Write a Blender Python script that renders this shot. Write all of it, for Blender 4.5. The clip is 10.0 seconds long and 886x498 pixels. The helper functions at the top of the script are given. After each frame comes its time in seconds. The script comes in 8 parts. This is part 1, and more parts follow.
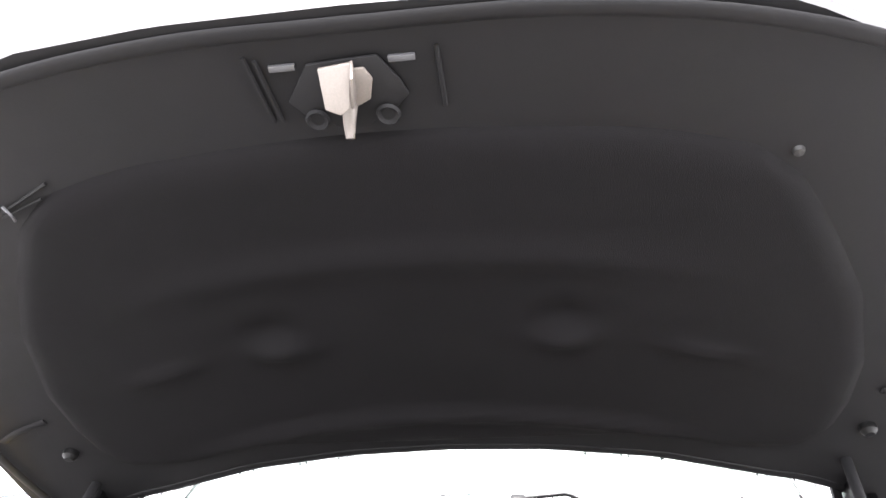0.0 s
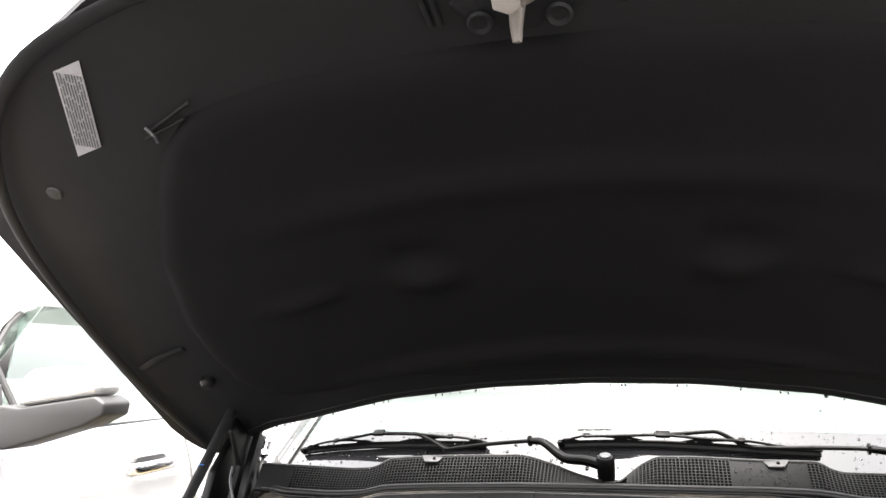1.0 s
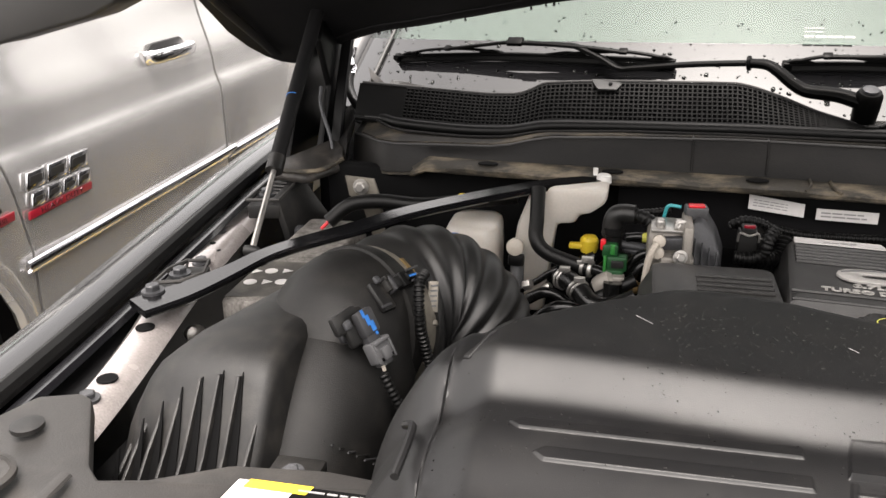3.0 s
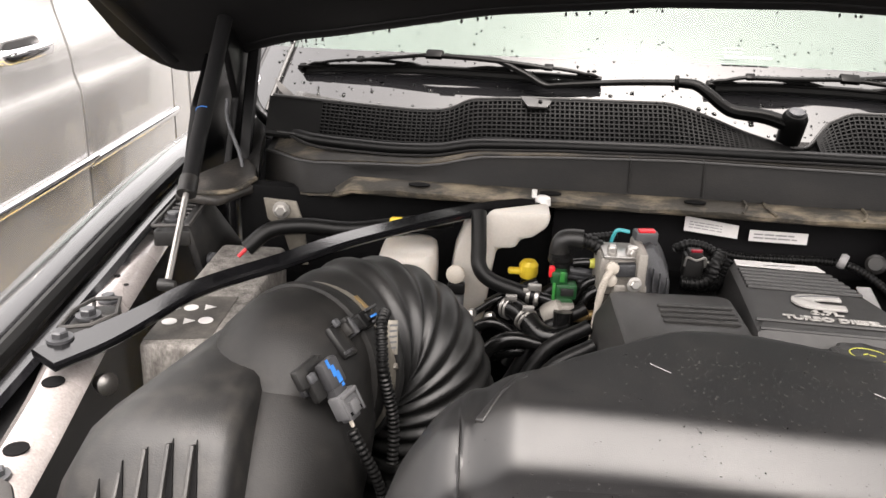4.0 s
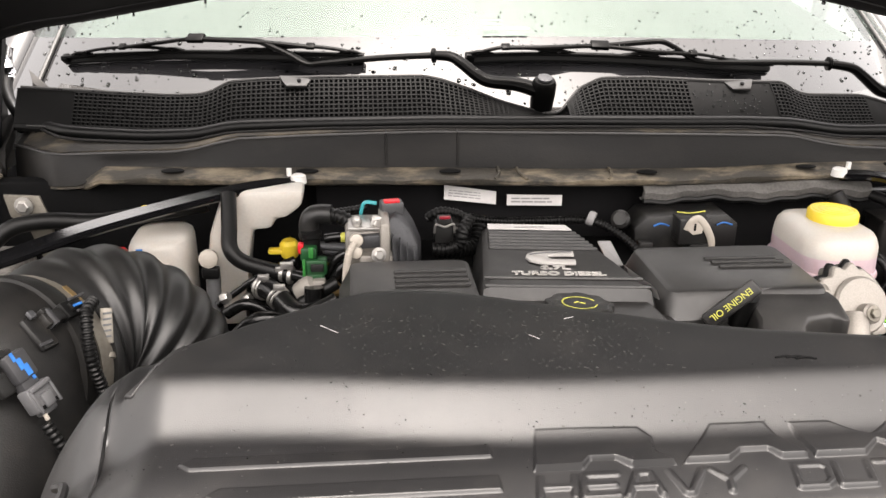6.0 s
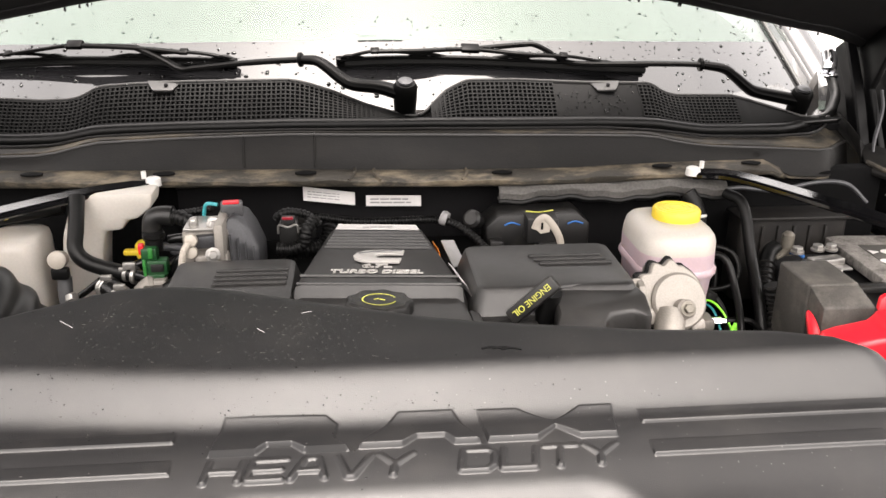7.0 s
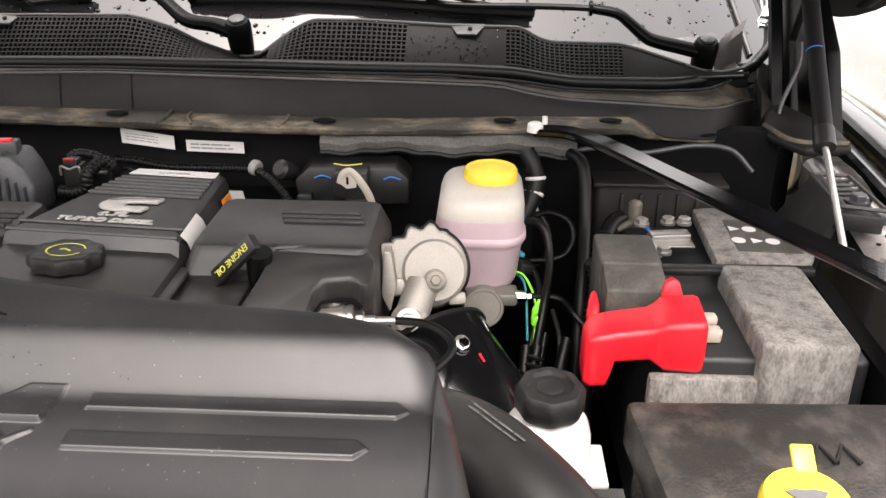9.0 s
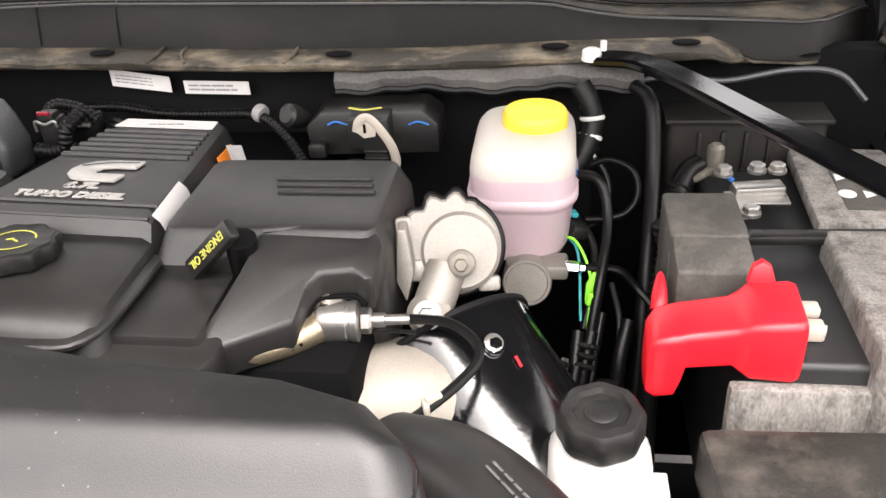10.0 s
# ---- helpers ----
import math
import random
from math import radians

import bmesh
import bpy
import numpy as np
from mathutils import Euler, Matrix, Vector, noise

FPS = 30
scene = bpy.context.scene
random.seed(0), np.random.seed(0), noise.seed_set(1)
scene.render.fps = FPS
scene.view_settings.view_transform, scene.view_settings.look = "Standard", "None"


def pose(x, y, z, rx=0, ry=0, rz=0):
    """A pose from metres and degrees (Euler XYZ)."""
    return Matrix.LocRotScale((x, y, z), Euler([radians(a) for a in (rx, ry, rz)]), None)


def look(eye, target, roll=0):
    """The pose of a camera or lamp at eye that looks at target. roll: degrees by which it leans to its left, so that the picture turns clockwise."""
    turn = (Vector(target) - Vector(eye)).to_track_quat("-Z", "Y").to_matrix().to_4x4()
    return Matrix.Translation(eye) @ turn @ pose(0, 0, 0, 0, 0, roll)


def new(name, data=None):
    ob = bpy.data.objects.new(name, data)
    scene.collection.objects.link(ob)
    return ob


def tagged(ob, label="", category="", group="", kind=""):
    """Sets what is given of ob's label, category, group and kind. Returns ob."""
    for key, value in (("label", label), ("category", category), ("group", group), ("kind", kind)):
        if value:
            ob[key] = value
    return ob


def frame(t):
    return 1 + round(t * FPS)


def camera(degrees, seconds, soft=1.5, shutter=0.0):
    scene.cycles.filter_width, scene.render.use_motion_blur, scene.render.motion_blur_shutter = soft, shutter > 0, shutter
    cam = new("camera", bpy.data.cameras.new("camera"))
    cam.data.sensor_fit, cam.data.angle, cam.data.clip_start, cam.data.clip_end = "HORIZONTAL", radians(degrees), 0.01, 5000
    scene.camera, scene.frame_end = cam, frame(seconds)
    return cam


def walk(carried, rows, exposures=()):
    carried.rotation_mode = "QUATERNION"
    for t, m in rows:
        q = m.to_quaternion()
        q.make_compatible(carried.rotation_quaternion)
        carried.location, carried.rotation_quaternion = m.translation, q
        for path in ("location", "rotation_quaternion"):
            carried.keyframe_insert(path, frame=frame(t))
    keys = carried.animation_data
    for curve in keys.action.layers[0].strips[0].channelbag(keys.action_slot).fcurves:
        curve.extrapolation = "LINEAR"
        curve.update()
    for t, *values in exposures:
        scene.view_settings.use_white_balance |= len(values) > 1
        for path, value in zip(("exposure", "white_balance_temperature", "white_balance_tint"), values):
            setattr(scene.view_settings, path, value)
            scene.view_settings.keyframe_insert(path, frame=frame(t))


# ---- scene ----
cam = camera(54.4, 10.0, soft=1.5)
METRES, EYE, TILT, LEAN, TURN = 1.85, 1.554, 12.0, 1.9, 8.0
ROWS = [
    (0.0, 0.0, 0.0, 0.0, -0.0, 0.0, 0.0),
    (0.5, -0.0252, 0.01, -0.0024, 3.74, -1.68, -0.71),
    (1.0, -0.0521, 0.0426, -0.0128, 5.89, -4.16, 0.47),
    (1.5, -0.0833, 0.1106, -0.0215, 8.14, -11.68, 3.14),
    (2.0, -0.1197, 0.2067, -0.0236, 8.92, -23.35, 4.37),
    (2.5, -0.1785, 0.2577, -0.0342, 7.68, -32.74, 2.97),
    (4.0, -0.289, 0.3349, -0.054, -4.02, -32.49, -4.98),
    (4.5, -0.2821, 0.3331, -0.0556, -6.27, -32.37, -5.87),
    (5.0, -0.2662, 0.3301, -0.0553, -9.13, -32.37, -6.04),
    (6.5, -0.1631, 0.3034, -0.0508, -13.59, -32.25, -5.52),
    (7.0, -0.1114, 0.2835, -0.0405, -12.99, -32.05, -5.13),
    (7.5, -0.0869, 0.2616, -0.0395, -12.67, -31.62, -5.13),
    (8.0, -0.0417, 0.2287, -0.0311, -12.03, -32.13, -4.51),
    (8.5, 0.027, 0.2478, -0.0373, -8.4, -34.34, -3.13),
    (9.0, 0.1024, 0.2915, -0.0476, -4.54, -35.86, -3.21),
    (9.5, 0.1183, 0.3299, -0.06, -2.54, -38.35, -1.9),
    (10.0, 0.1319, 0.3809, -0.0713, -1.3, -42.86, 0.86),
]

EXPOSURES = [(0.0, 2.1, 6400, 14), (0.5, 1.7, 6500, 13), (1.0, 0.8, 6700, 11), (1.5, -0.06, 7000, 11), (2.0, -0.74, 7000, 13), (2.5, -0.66, 7000, 13), (4.0, 0.15, 7000, 14), (6.5, 0.2, 7100, 14), (8.0, 0.25, 7050, 15), (9.0, -0.02, 7000, 15), (10.0, 0.4, 6900, 14)]
walk(cam, [(t, pose(0.1813, 0, EYE, TILT, LEAN, TURN) @ pose(METRES * x, METRES * y, METRES * z, 90 + pitch, roll, yaw)) for t, x, y, z, yaw, pitch, roll in ROWS], EXPOSURES)

# ---- daylight: white overcast sky, soft high sun ----
world = bpy.data.worlds.new("overcast_sky")
scene.world = world
world.use_nodes = True
wn = world.node_tree.nodes
wl = world.node_tree.links
sky = wn.new("ShaderNodeTexSky")
sky.sky_type = "NISHITA"
sky.sun_disc = False
sky.sun_elevation = radians(78)
sky.sun_rotation = radians(180)
sky.air_density, sky.dust_density, sky.ozone_density = 1.0, 8.0, 0.6
grey = wn.new("ShaderNodeHueSaturation")
grey.inputs["Saturation"].default_value = 0.12
wl.new(sky.outputs["Color"], grey.inputs["Color"])
wl.new(grey.outputs["Color"], wn["Background"].inputs["Color"])
wn["Background"].inputs["Strength"].default_value = 1.0

sun_data = bpy.data.lights.new("sun", "SUN")
sun_data.energy, sun_data.angle, sun_data.color = 0.5, radians(110), (1.0, 0.97, 0.94)
sun = new("sun", sun_data)
sun.matrix_world = look((0.5, -2.2, 9), (0, 0, 0))

# ---- materials ----
U = 0.925  # metres in one unit of the drawing below


def mat(name, color, rough=0.5, metal=0.0, var=0.15, scale=6.0, grain=180.0, bump=0.05, coat=0.0, spec=0.5, dirt=None, dirt_amount=0.0,
        dirt_scale=9.0, stretch=(1, 1, 1), rough_var=0.08, trans=0.0, sss=0.0, specks=0.0):
    """A Principled surface with two scales of variation in colour and gloss, fine relief and blotchy dirt."""
    m = bpy.data.materials.new(name)
    m.use_nodes = True
    nt = m.node_tree
    n, l = nt.nodes, nt.links
    b = n["Principled BSDF"]
    b.inputs["Metallic"].default_value = metal
    b.inputs["Coat Weight"].default_value = coat
    b.inputs["Coat Roughness"].default_value = 0.06
    b.inputs["Specular IOR Level"].default_value = spec
    b.inputs["Transmission Weight"].default_value = trans
    if sss:
        b.inputs["Subsurface Weight"].default_value = sss
        b.inputs["Subsurface Radius"].default_value = (0.02, 0.015, 0.012)
    tc = n.new("ShaderNodeTexCoord")
    mp = n.new("ShaderNodeMapping")
    mp.inputs["Scale"].default_value = stretch
    l.new(tc.outputs["Object"], mp.inputs["Vector"])
    big = n.new("ShaderNodeTexNoise")
    big.inputs["Scale"].default_value, big.inputs["Detail"].default_value = scale, 5.0
    fine = n.new("ShaderNodeTexNoise")
    fine.inputs["Scale"].default_value, fine.inputs["Detail"].default_value = grain, 3.0
    l.new(mp.outputs["Vector"], big.inputs["Vector"])
    l.new(mp.outputs["Vector"], fine.inputs["Vector"])
    add = n.new("ShaderNodeMath")
    add.operation = "ADD"
    l.new(big.outputs["Fac"], add.inputs[0])
    l.new(fine.outputs["Fac"], add.inputs[1])
    mr = n.new("ShaderNodeMapRange")
    mr.inputs["From Min"].default_value, mr.inputs["From Max"].default_value = 0.6, 1.4
    mr.inputs["To Min"].default_value, mr.inputs["To Max"].default_value = 1 - var, 1 + var
    l.new(add.outputs[0], mr.inputs["Value"])
    mul = n.new("ShaderNodeVectorMath")
    mul.operation = "SCALE"
    mul.inputs[0].default_value = color
    l.new(mr.outputs["Result"], mul.inputs["Scale"])
    colour = mul.outputs["Vector"]
    if dirt:
        blot = n.new("ShaderNodeTexNoise")
        blot.inputs["Scale"].default_value, blot.inputs["Detail"].default_value, blot.inputs["Roughness"].default_value = dirt_scale, 8.0, 0.65
        l.new(mp.outputs["Vector"], blot.inputs["Vector"])
        dr = n.new("ShaderNodeMapRange")
        dr.inputs["From Min"].default_value, dr.inputs["From Max"].default_value = 0.48, 0.68
        dr.inputs["To Max"].default_value = dirt_amount
        l.new(blot.outputs["Fac"], dr.inputs["Value"])
        mix = n.new("ShaderNodeMix")
        mix.data_type = "RGBA"
        mix.inputs[7].default_value = (*dirt, 1)
        l.new(dr.outputs["Result"], mix.inputs[0])
        l.new(colour, mix.inputs[6])
        colour = mix.outputs[2]
    if specks:
        sp = n.new("ShaderNodeTexVoronoi")
        sp.inputs["Scale"].default_value = 150
        l.new(mp.outputs["Vector"], sp.inputs["Vector"])
        spot = n.new("ShaderNodeMapRange")
        spot.inputs["From Min"].default_value, spot.inputs["From Max"].default_value = 0.10, 0.05
        l.new(sp.outputs["Distance"], spot.inputs["Value"])
        where = n.new("ShaderNodeMapRange")
        where.inputs["From Min"].default_value, where.inputs["From Max"].default_value = 0.52, 0.64
        where.inputs["To Max"].default_value = specks
        l.new(big.outputs["Fac"], where.inputs["Value"])
        both = n.new("ShaderNodeMath")
        both.operation = "MULTIPLY"
        l.new(spot.outputs["Result"], both.inputs[0])
        l.new(where.outputs["Result"], both.inputs[1])
        mix2 = n.new("ShaderNodeMix")
        mix2.data_type = "RGBA"
        mix2.inputs[7].default_value = (0.30, 0.29, 0.28, 1)
        l.new(both.outputs[0], mix2.inputs[0])
        l.new(colour, mix2.inputs[6])
        colour = mix2.outputs[2]
    l.new(colour, b.inputs["Base Color"])
    rr = n.new("ShaderNodeMapRange")
    rr.inputs["From Min"].default_value, rr.inputs["From Max"].default_value = 0.3, 0.7
    rr.inputs["To Min"].default_value, rr.inputs["To Max"].default_value = max(rough - rough_var, 0.02), min(rough + rough_var, 1)
    l.new(big.outputs["Fac"], rr.inputs["Value"])
    l.new(rr.outputs["Result"], b.inputs["Roughness"])
    if bump:
        bp = n.new("ShaderNodeBump")
        bp.inputs["Strength"].default_value, bp.inputs["Distance"].default_value = bump, 0.002
        l.new(fine.outputs["Fac"], bp.inputs["Height"])
        l.new(bp.outputs["Normal"], b.inputs["Normal"])
    return m


PLASTIC = mat("black_moulded_plastic", (0.009, 0.0088, 0.0087), 0.44, var=0.2, scale=7, grain=900, bump=0.15, spec=0.4, dirt=(0.07, 0.063, 0.055), dirt_amount=0.22, dirt_scale=38)
SHROUD = mat("satin_black_plastic", (0.0055, 0.0054, 0.0058), 0.45, var=0.3, scale=5, grain=1500, bump=0.10, spec=0.46, dirt=(0.06, 0.055, 0.05), dirt_amount=0.08, dirt_scale=26, rough_var=0.04, specks=0.2)
COVER = mat("engine_cover_plastic", (0.018, 0.0173, 0.0168), 0.42, var=0.12, scale=9, grain=1300, bump=0.15, dirt=(0.07, 0.066, 0.06), dirt_amount=0.14, dirt_scale=42)
DULL = mat("dusty_black_plastic", (0.012, 0.011, 0.0105), 0.52, var=0.2, scale=8, grain=500, bump=0.1, spec=0.35, dirt=(0.13, 0.11, 0.09), dirt_amount=0.12, dirt_scale=10)
# near-black: shade of gaps, holes and bay depths put into colour; plain black parts too
DEEP = mat("near_black_and_shade", (0.002, 0.002, 0.0022), 0.8, var=0.3, scale=6, grain=200, bump=0.2, spec=0.12)
PAINT = mat("black_car_paint", (0.006, 0.006, 0.007), 0.22, var=0.1, scale=4, grain=300, bump=0.0, coat=0.6, rough_var=0.05)
INNER = mat("black_inner_panel_paint", (0.0036, 0.0034, 0.0039), 0.70, var=0.25, scale=3, grain=300, bump=0.03, coat=0.0, spec=0.24, rough_var=0.12)
# pale base colour stands in for the sky mirrored in wet rail paint
RAIL = mat("painted_rail_sky_sheen", (0.34, 0.310, 0.300), 0.28, metal=0.2, var=0.3, scale=14, grain=400, bump=0.06, coat=0.9, dirt=(0.16, 0.14, 0.13), dirt_amount=0.30, dirt_scale=22)
ARM = mat("wiper_black", (0.0015, 0.0015, 0.0015), 0.34, var=0.2, scale=20, grain=600, bump=0.05, spec=0.06)
RUBBER = mat("black_rubber", (0.004, 0.004, 0.004), 0.40, var=0.2, scale=10, grain=600, bump=0.1, spec=0.22)
DUCT = mat("dark_duct_plastic", (0.006, 0.0058, 0.0056), 0.5, var=0.3, scale=12, grain=900, bump=0.15, spec=0.24, dirt=(0.05, 0.045, 0.04), dirt_amount=0.15, dirt_scale=34)
GLOSSHOSE = mat("glossy_black_hose", (0.004, 0.004, 0.004), 0.24, var=0.2, scale=20, grain=600, bump=0.05, spec=0.4)
BOOT = mat("intake_hose_rubber", (0.009, 0.009, 0.009), 0.42, var=0.25, scale=10, grain=900, bump=0.06, spec=0.5, dirt=(0.06, 0.055, 0.05), dirt_amount=0.15)
COWL = mat("cowl_plastic", (0.0065, 0.0062, 0.006), 0.52, var=0.3, scale=9, grain=700, bump=0.15, spec=0.18, dirt=(0.06, 0.053, 0.045), dirt_amount=0.12, dirt_scale=14, stretch=(0.4, 1, 1))
GRILLE = mat("grille_plastic", (0.0035, 0.0035, 0.0035), 0.6, var=0.2, scale=9, grain=700, bump=0.05, spec=0.12)
MARK = mat("faded_yellow_print", (0.46, 0.45, 0.08), 0.6, var=0.2, scale=60)
BRASS = mat("brass_fitting", (0.32, 0.22, 0.10), 0.35, metal=0.8, var=0.2, scale=30)
BAND = mat("dull_clamp_band", (0.17, 0.155, 0.13), 0.45, metal=0.5, var=0.25, scale=30)
LID = mat("grimy_lid_plastic", (0.016, 0.0145, 0.013), 0.5, var=0.3, scale=12, grain=350, bump=0.3, spec=0.35, dirt=(0.13, 0.11, 0.095), dirt_amount=0.35, dirt_scale=28)
GREYPRINT = mat("worn_grey_print", (0.07, 0.07, 0.07), 0.6, var=0.3, scale=60)
TAG = mat("grey_hood_label", (0.30, 0.29, 0.30), 0.6, var=0.15, scale=30)
GROOVE = mat("recessed_black_plastic", (0.0045, 0.0045, 0.0047), 0.5, var=0.3, scale=14, grain=900, bump=0.1, spec=0.25, dirt=(0.05, 0.045, 0.04), dirt_amount=0.15, dirt_scale=30)
PANEL = mat("grey_panel_plastic", (0.026, 0.0245, 0.0235), 0.5, var=0.22, scale=7, grain=600, bump=0.12, spec=0.4, dirt=(0.11, 0.10, 0.09), dirt_amount=0.25, dirt_scale=16)
HINGE = mat("black_hinge_paint", (0.002, 0.002, 0.0022), 0.4, var=0.2, scale=9, grain=300, bump=0.05, spec=0.15)
LEDGE = mat("dusty_cowl_ledge", (0.016, 0.0145, 0.0125), 0.6, var=0.35, scale=14, grain=300, bump=0.15, spec=0.2, dirt=(0.14, 0.115, 0.08), dirt_amount=0.75, dirt_scale=16, stretch=(0.5, 1.2, 1.2))
BAR = mat("black_bar_paint", (0.004, 0.004, 0.0045), 0.13, var=0.3, scale=14, grain=300, bump=0.03, spec=0.6, rough_var=0.06)
DARKRED = mat("dark_red_badge", (0.22, 0.006, 0.016), 0.35, var=0.1)
STRIKER = mat("cream_striker", (0.115, 0.10, 0.088), 0.5, var=0.15, scale=25, grain=400, bump=0.05)
FELT = mat("black_hood_felt", (0.0042, 0.0038, 0.0042), 0.9, var=0.3, scale=5, grain=700, bump=0.5, spec=0.12)
WRAP = mat("grey_battery_felt", (0.20, 0.188, 0.175), 0.95, var=0.5, scale=60, grain=420, bump=0.9, spec=0.1, dirt=(0.06, 0.055, 0.05), dirt_amount=0.75, dirt_scale=70, stretch=(1, 1, 0.45))
SHELL = mat("battery_case", (0.015, 0.015, 0.016), 0.5, var=0.2, scale=12, grain=600, bump=0.05)
DUSTY = mat("dusty_cowl_flange", (0.038, 0.034, 0.028), 0.65, var=0.35, scale=20, grain=300, bump=0.2, spec=0.3, dirt=(0.25, 0.205, 0.145), dirt_amount=0.75, dirt_scale=22, stretch=(0.8, 1.4, 1.4))
ALLOY = mat("cast_aluminium", (0.27, 0.25, 0.225), 0.52, metal=0.45, var=0.22, scale=25, grain=700, bump=0.07)
STEEL = mat("zinc_plated_steel", (0.42, 0.405, 0.385), 0.40, metal=0.9, var=0.15, scale=20, grain=500, bump=0.05)
CHROME = mat("chrome", (0.8, 0.8, 0.82), 0.08, metal=1.0, var=0.05, bump=0.0, rough_var=0.04)
GOLD = mat("heat_tinted_steel", (0.40, 0.33, 0.23), 0.38, metal=0.85, var=0.3, scale=18, grain=400, bump=0.1)
TANK = mat("translucent_white_plastic", (0.46, 0.43, 0.39), 0.38, var=0.08, scale=9, grain=400, bump=0.03, sss=0.3)
PINK = mat("fluid_tank_plastic", (0.48, 0.37, 0.40), 0.38, var=0.06, scale=9, grain=400, bump=0.03, sss=0.3)
WHITE = mat("white_plastic", (0.62, 0.61, 0.59), 0.4, var=0.06, scale=9, grain=400, bump=0.02)
CREAM = mat("cream_plastic", (0.40, 0.36, 0.31), 0.5, var=0.08, scale=15, grain=400, bump=0.05)
YELLOW = mat("yellow_plastic", (0.76, 0.55, 0.045), 0.38, var=0.08, scale=20, grain=400, bump=0.05)
RED = mat("red_plastic", (0.62, 0.012, 0.022), 0.36, var=0.08, scale=20, grain=500, bump=0.05)
GREEN = mat("green_plastic", (0.006, 0.055, 0.015), 0.4, var=0.1)
LIME = mat("lime_clip", (0.25, 0.85, 0.05), 0.4, var=0.1)
LIMEDARK = mat("bright_green_latch", (0.02, 0.16, 0.03), 0.4, var=0.1)
TEAL = mat("teal_wire", (0.03, 0.30, 0.33), 0.4, var=0.1)
BLUE = mat("blue_paint_mark", (0.012, 0.13, 0.42), 0.6, var=0.3, scale=80)
ORANGE = mat("orange_label", (0.85, 0.25, 0.03), 0.5, var=0.1)
BADGE = mat("silver_paint_print", (0.42, 0.405, 0.385), 0.5, metal=0.2, var=0.12, scale=40)
PAPER = mat("white_label_paper", (0.60, 0.58, 0.57), 0.6, var=0.06, scale=20)
INK = mat("label_ink", (0.10, 0.10, 0.11), 0.6, var=0.1)
FAINT = mat("faded_label_ink", (0.24, 0.235, 0.235), 0.6, var=0.1)
PALECLIP = mat("pale_grey_connector", (0.075, 0.075, 0.078), 0.45, var=0.15, scale=30)
SENSOR = mat("dark_grey_sensor_plastic", (0.030, 0.030, 0.032), 0.42, var=0.15, scale=30, spec=0.4)
FUSE = mat("dusty_fuse_cover", (0.060, 0.056, 0.051), 0.6, var=0.35, scale=25, grain=500, bump=0.1, spec=0.3, dirt=(0.17, 0.155, 0.135), dirt_amount=0.4, dirt_scale=30)
GREYCLIP = mat("grey_connector", (0.055, 0.055, 0.058), 0.45, var=0.15, scale=30)
DARKALLOY = mat("dark_cast_alloy", (0.060, 0.061, 0.065), 0.42, metal=0.4, var=0.3, scale=25, grain=400, bump=0.15)
SILVER = mat("silver_car_paint", (0.60, 0.59, 0.58), 0.24, metal=0.72, var=0.05, scale=3, grain=900, bump=0.0, coat=0.6, rough_var=0.0)
PEARL = mat("white_car_paint", (0.80, 0.80, 0.79), 0.25, var=0.03, scale=3, grain=1500, bump=0.0, coat=0.8)
TYRE = mat("tyre_rubber", (0.015, 0.015, 0.015), 0.75, var=0.2, grain=200, bump=0.3)
TRIM = mat("dark_grey_trim", (0.014, 0.0135, 0.013), 0.5, var=0.15, scale=8, grain=600, bump=0.08)
ASPHALT = mat("wet_asphalt", (0.055, 0.053, 0.050), 0.45, var=0.35, scale=1.5, grain=160, bump=0.4, dirt=(0.09, 0.085, 0.08), dirt_amount=0.6, dirt_scale=1.2, rough_var=0.2)
LINE = mat("yellow_road_paint", (0.62, 0.42, 0.05), 0.55, var=0.25, scale=12, grain=200, bump=0.2)
FRIT = mat("black_printed_glass", (0.006, 0.006, 0.0065), 0.05, var=0.1, scale=6, grain=300, bump=0.0, spec=0.6, coat=0.35, rough_var=0.02)
CASTING = mat("pale_cast_iron", (0.33, 0.30, 0.26), 0.55, metal=0.25, var=0.15, scale=18, grain=600, bump=0.08)
DARKCHROME = mat("dark_polished_steel", (0.10, 0.09, 0.08), 0.22, metal=0.9, var=0.4, scale=30, grain=400, bump=0.05)
CRUMB = mat("dry_dirt_crumb", (0.022, 0.021, 0.020), 0.8, var=0.4, scale=60, spec=0.2)
WETGREY = mat("wet_grey_plastic", (0.03, 0.029, 0.028), 0.22, var=0.2, scale=9, grain=500, bump=0.03, spec=0.4, coat=0.15, rough_var=0.06)
CAMO = mat("heat_shield_felt", (0.10, 0.095, 0.09), 0.8, var=0.4, scale=25, grain=300, bump=0.4)
DASH = mat("dashboard_plastic", (0.19, 0.20, 0.19), 0.6, var=0.02)


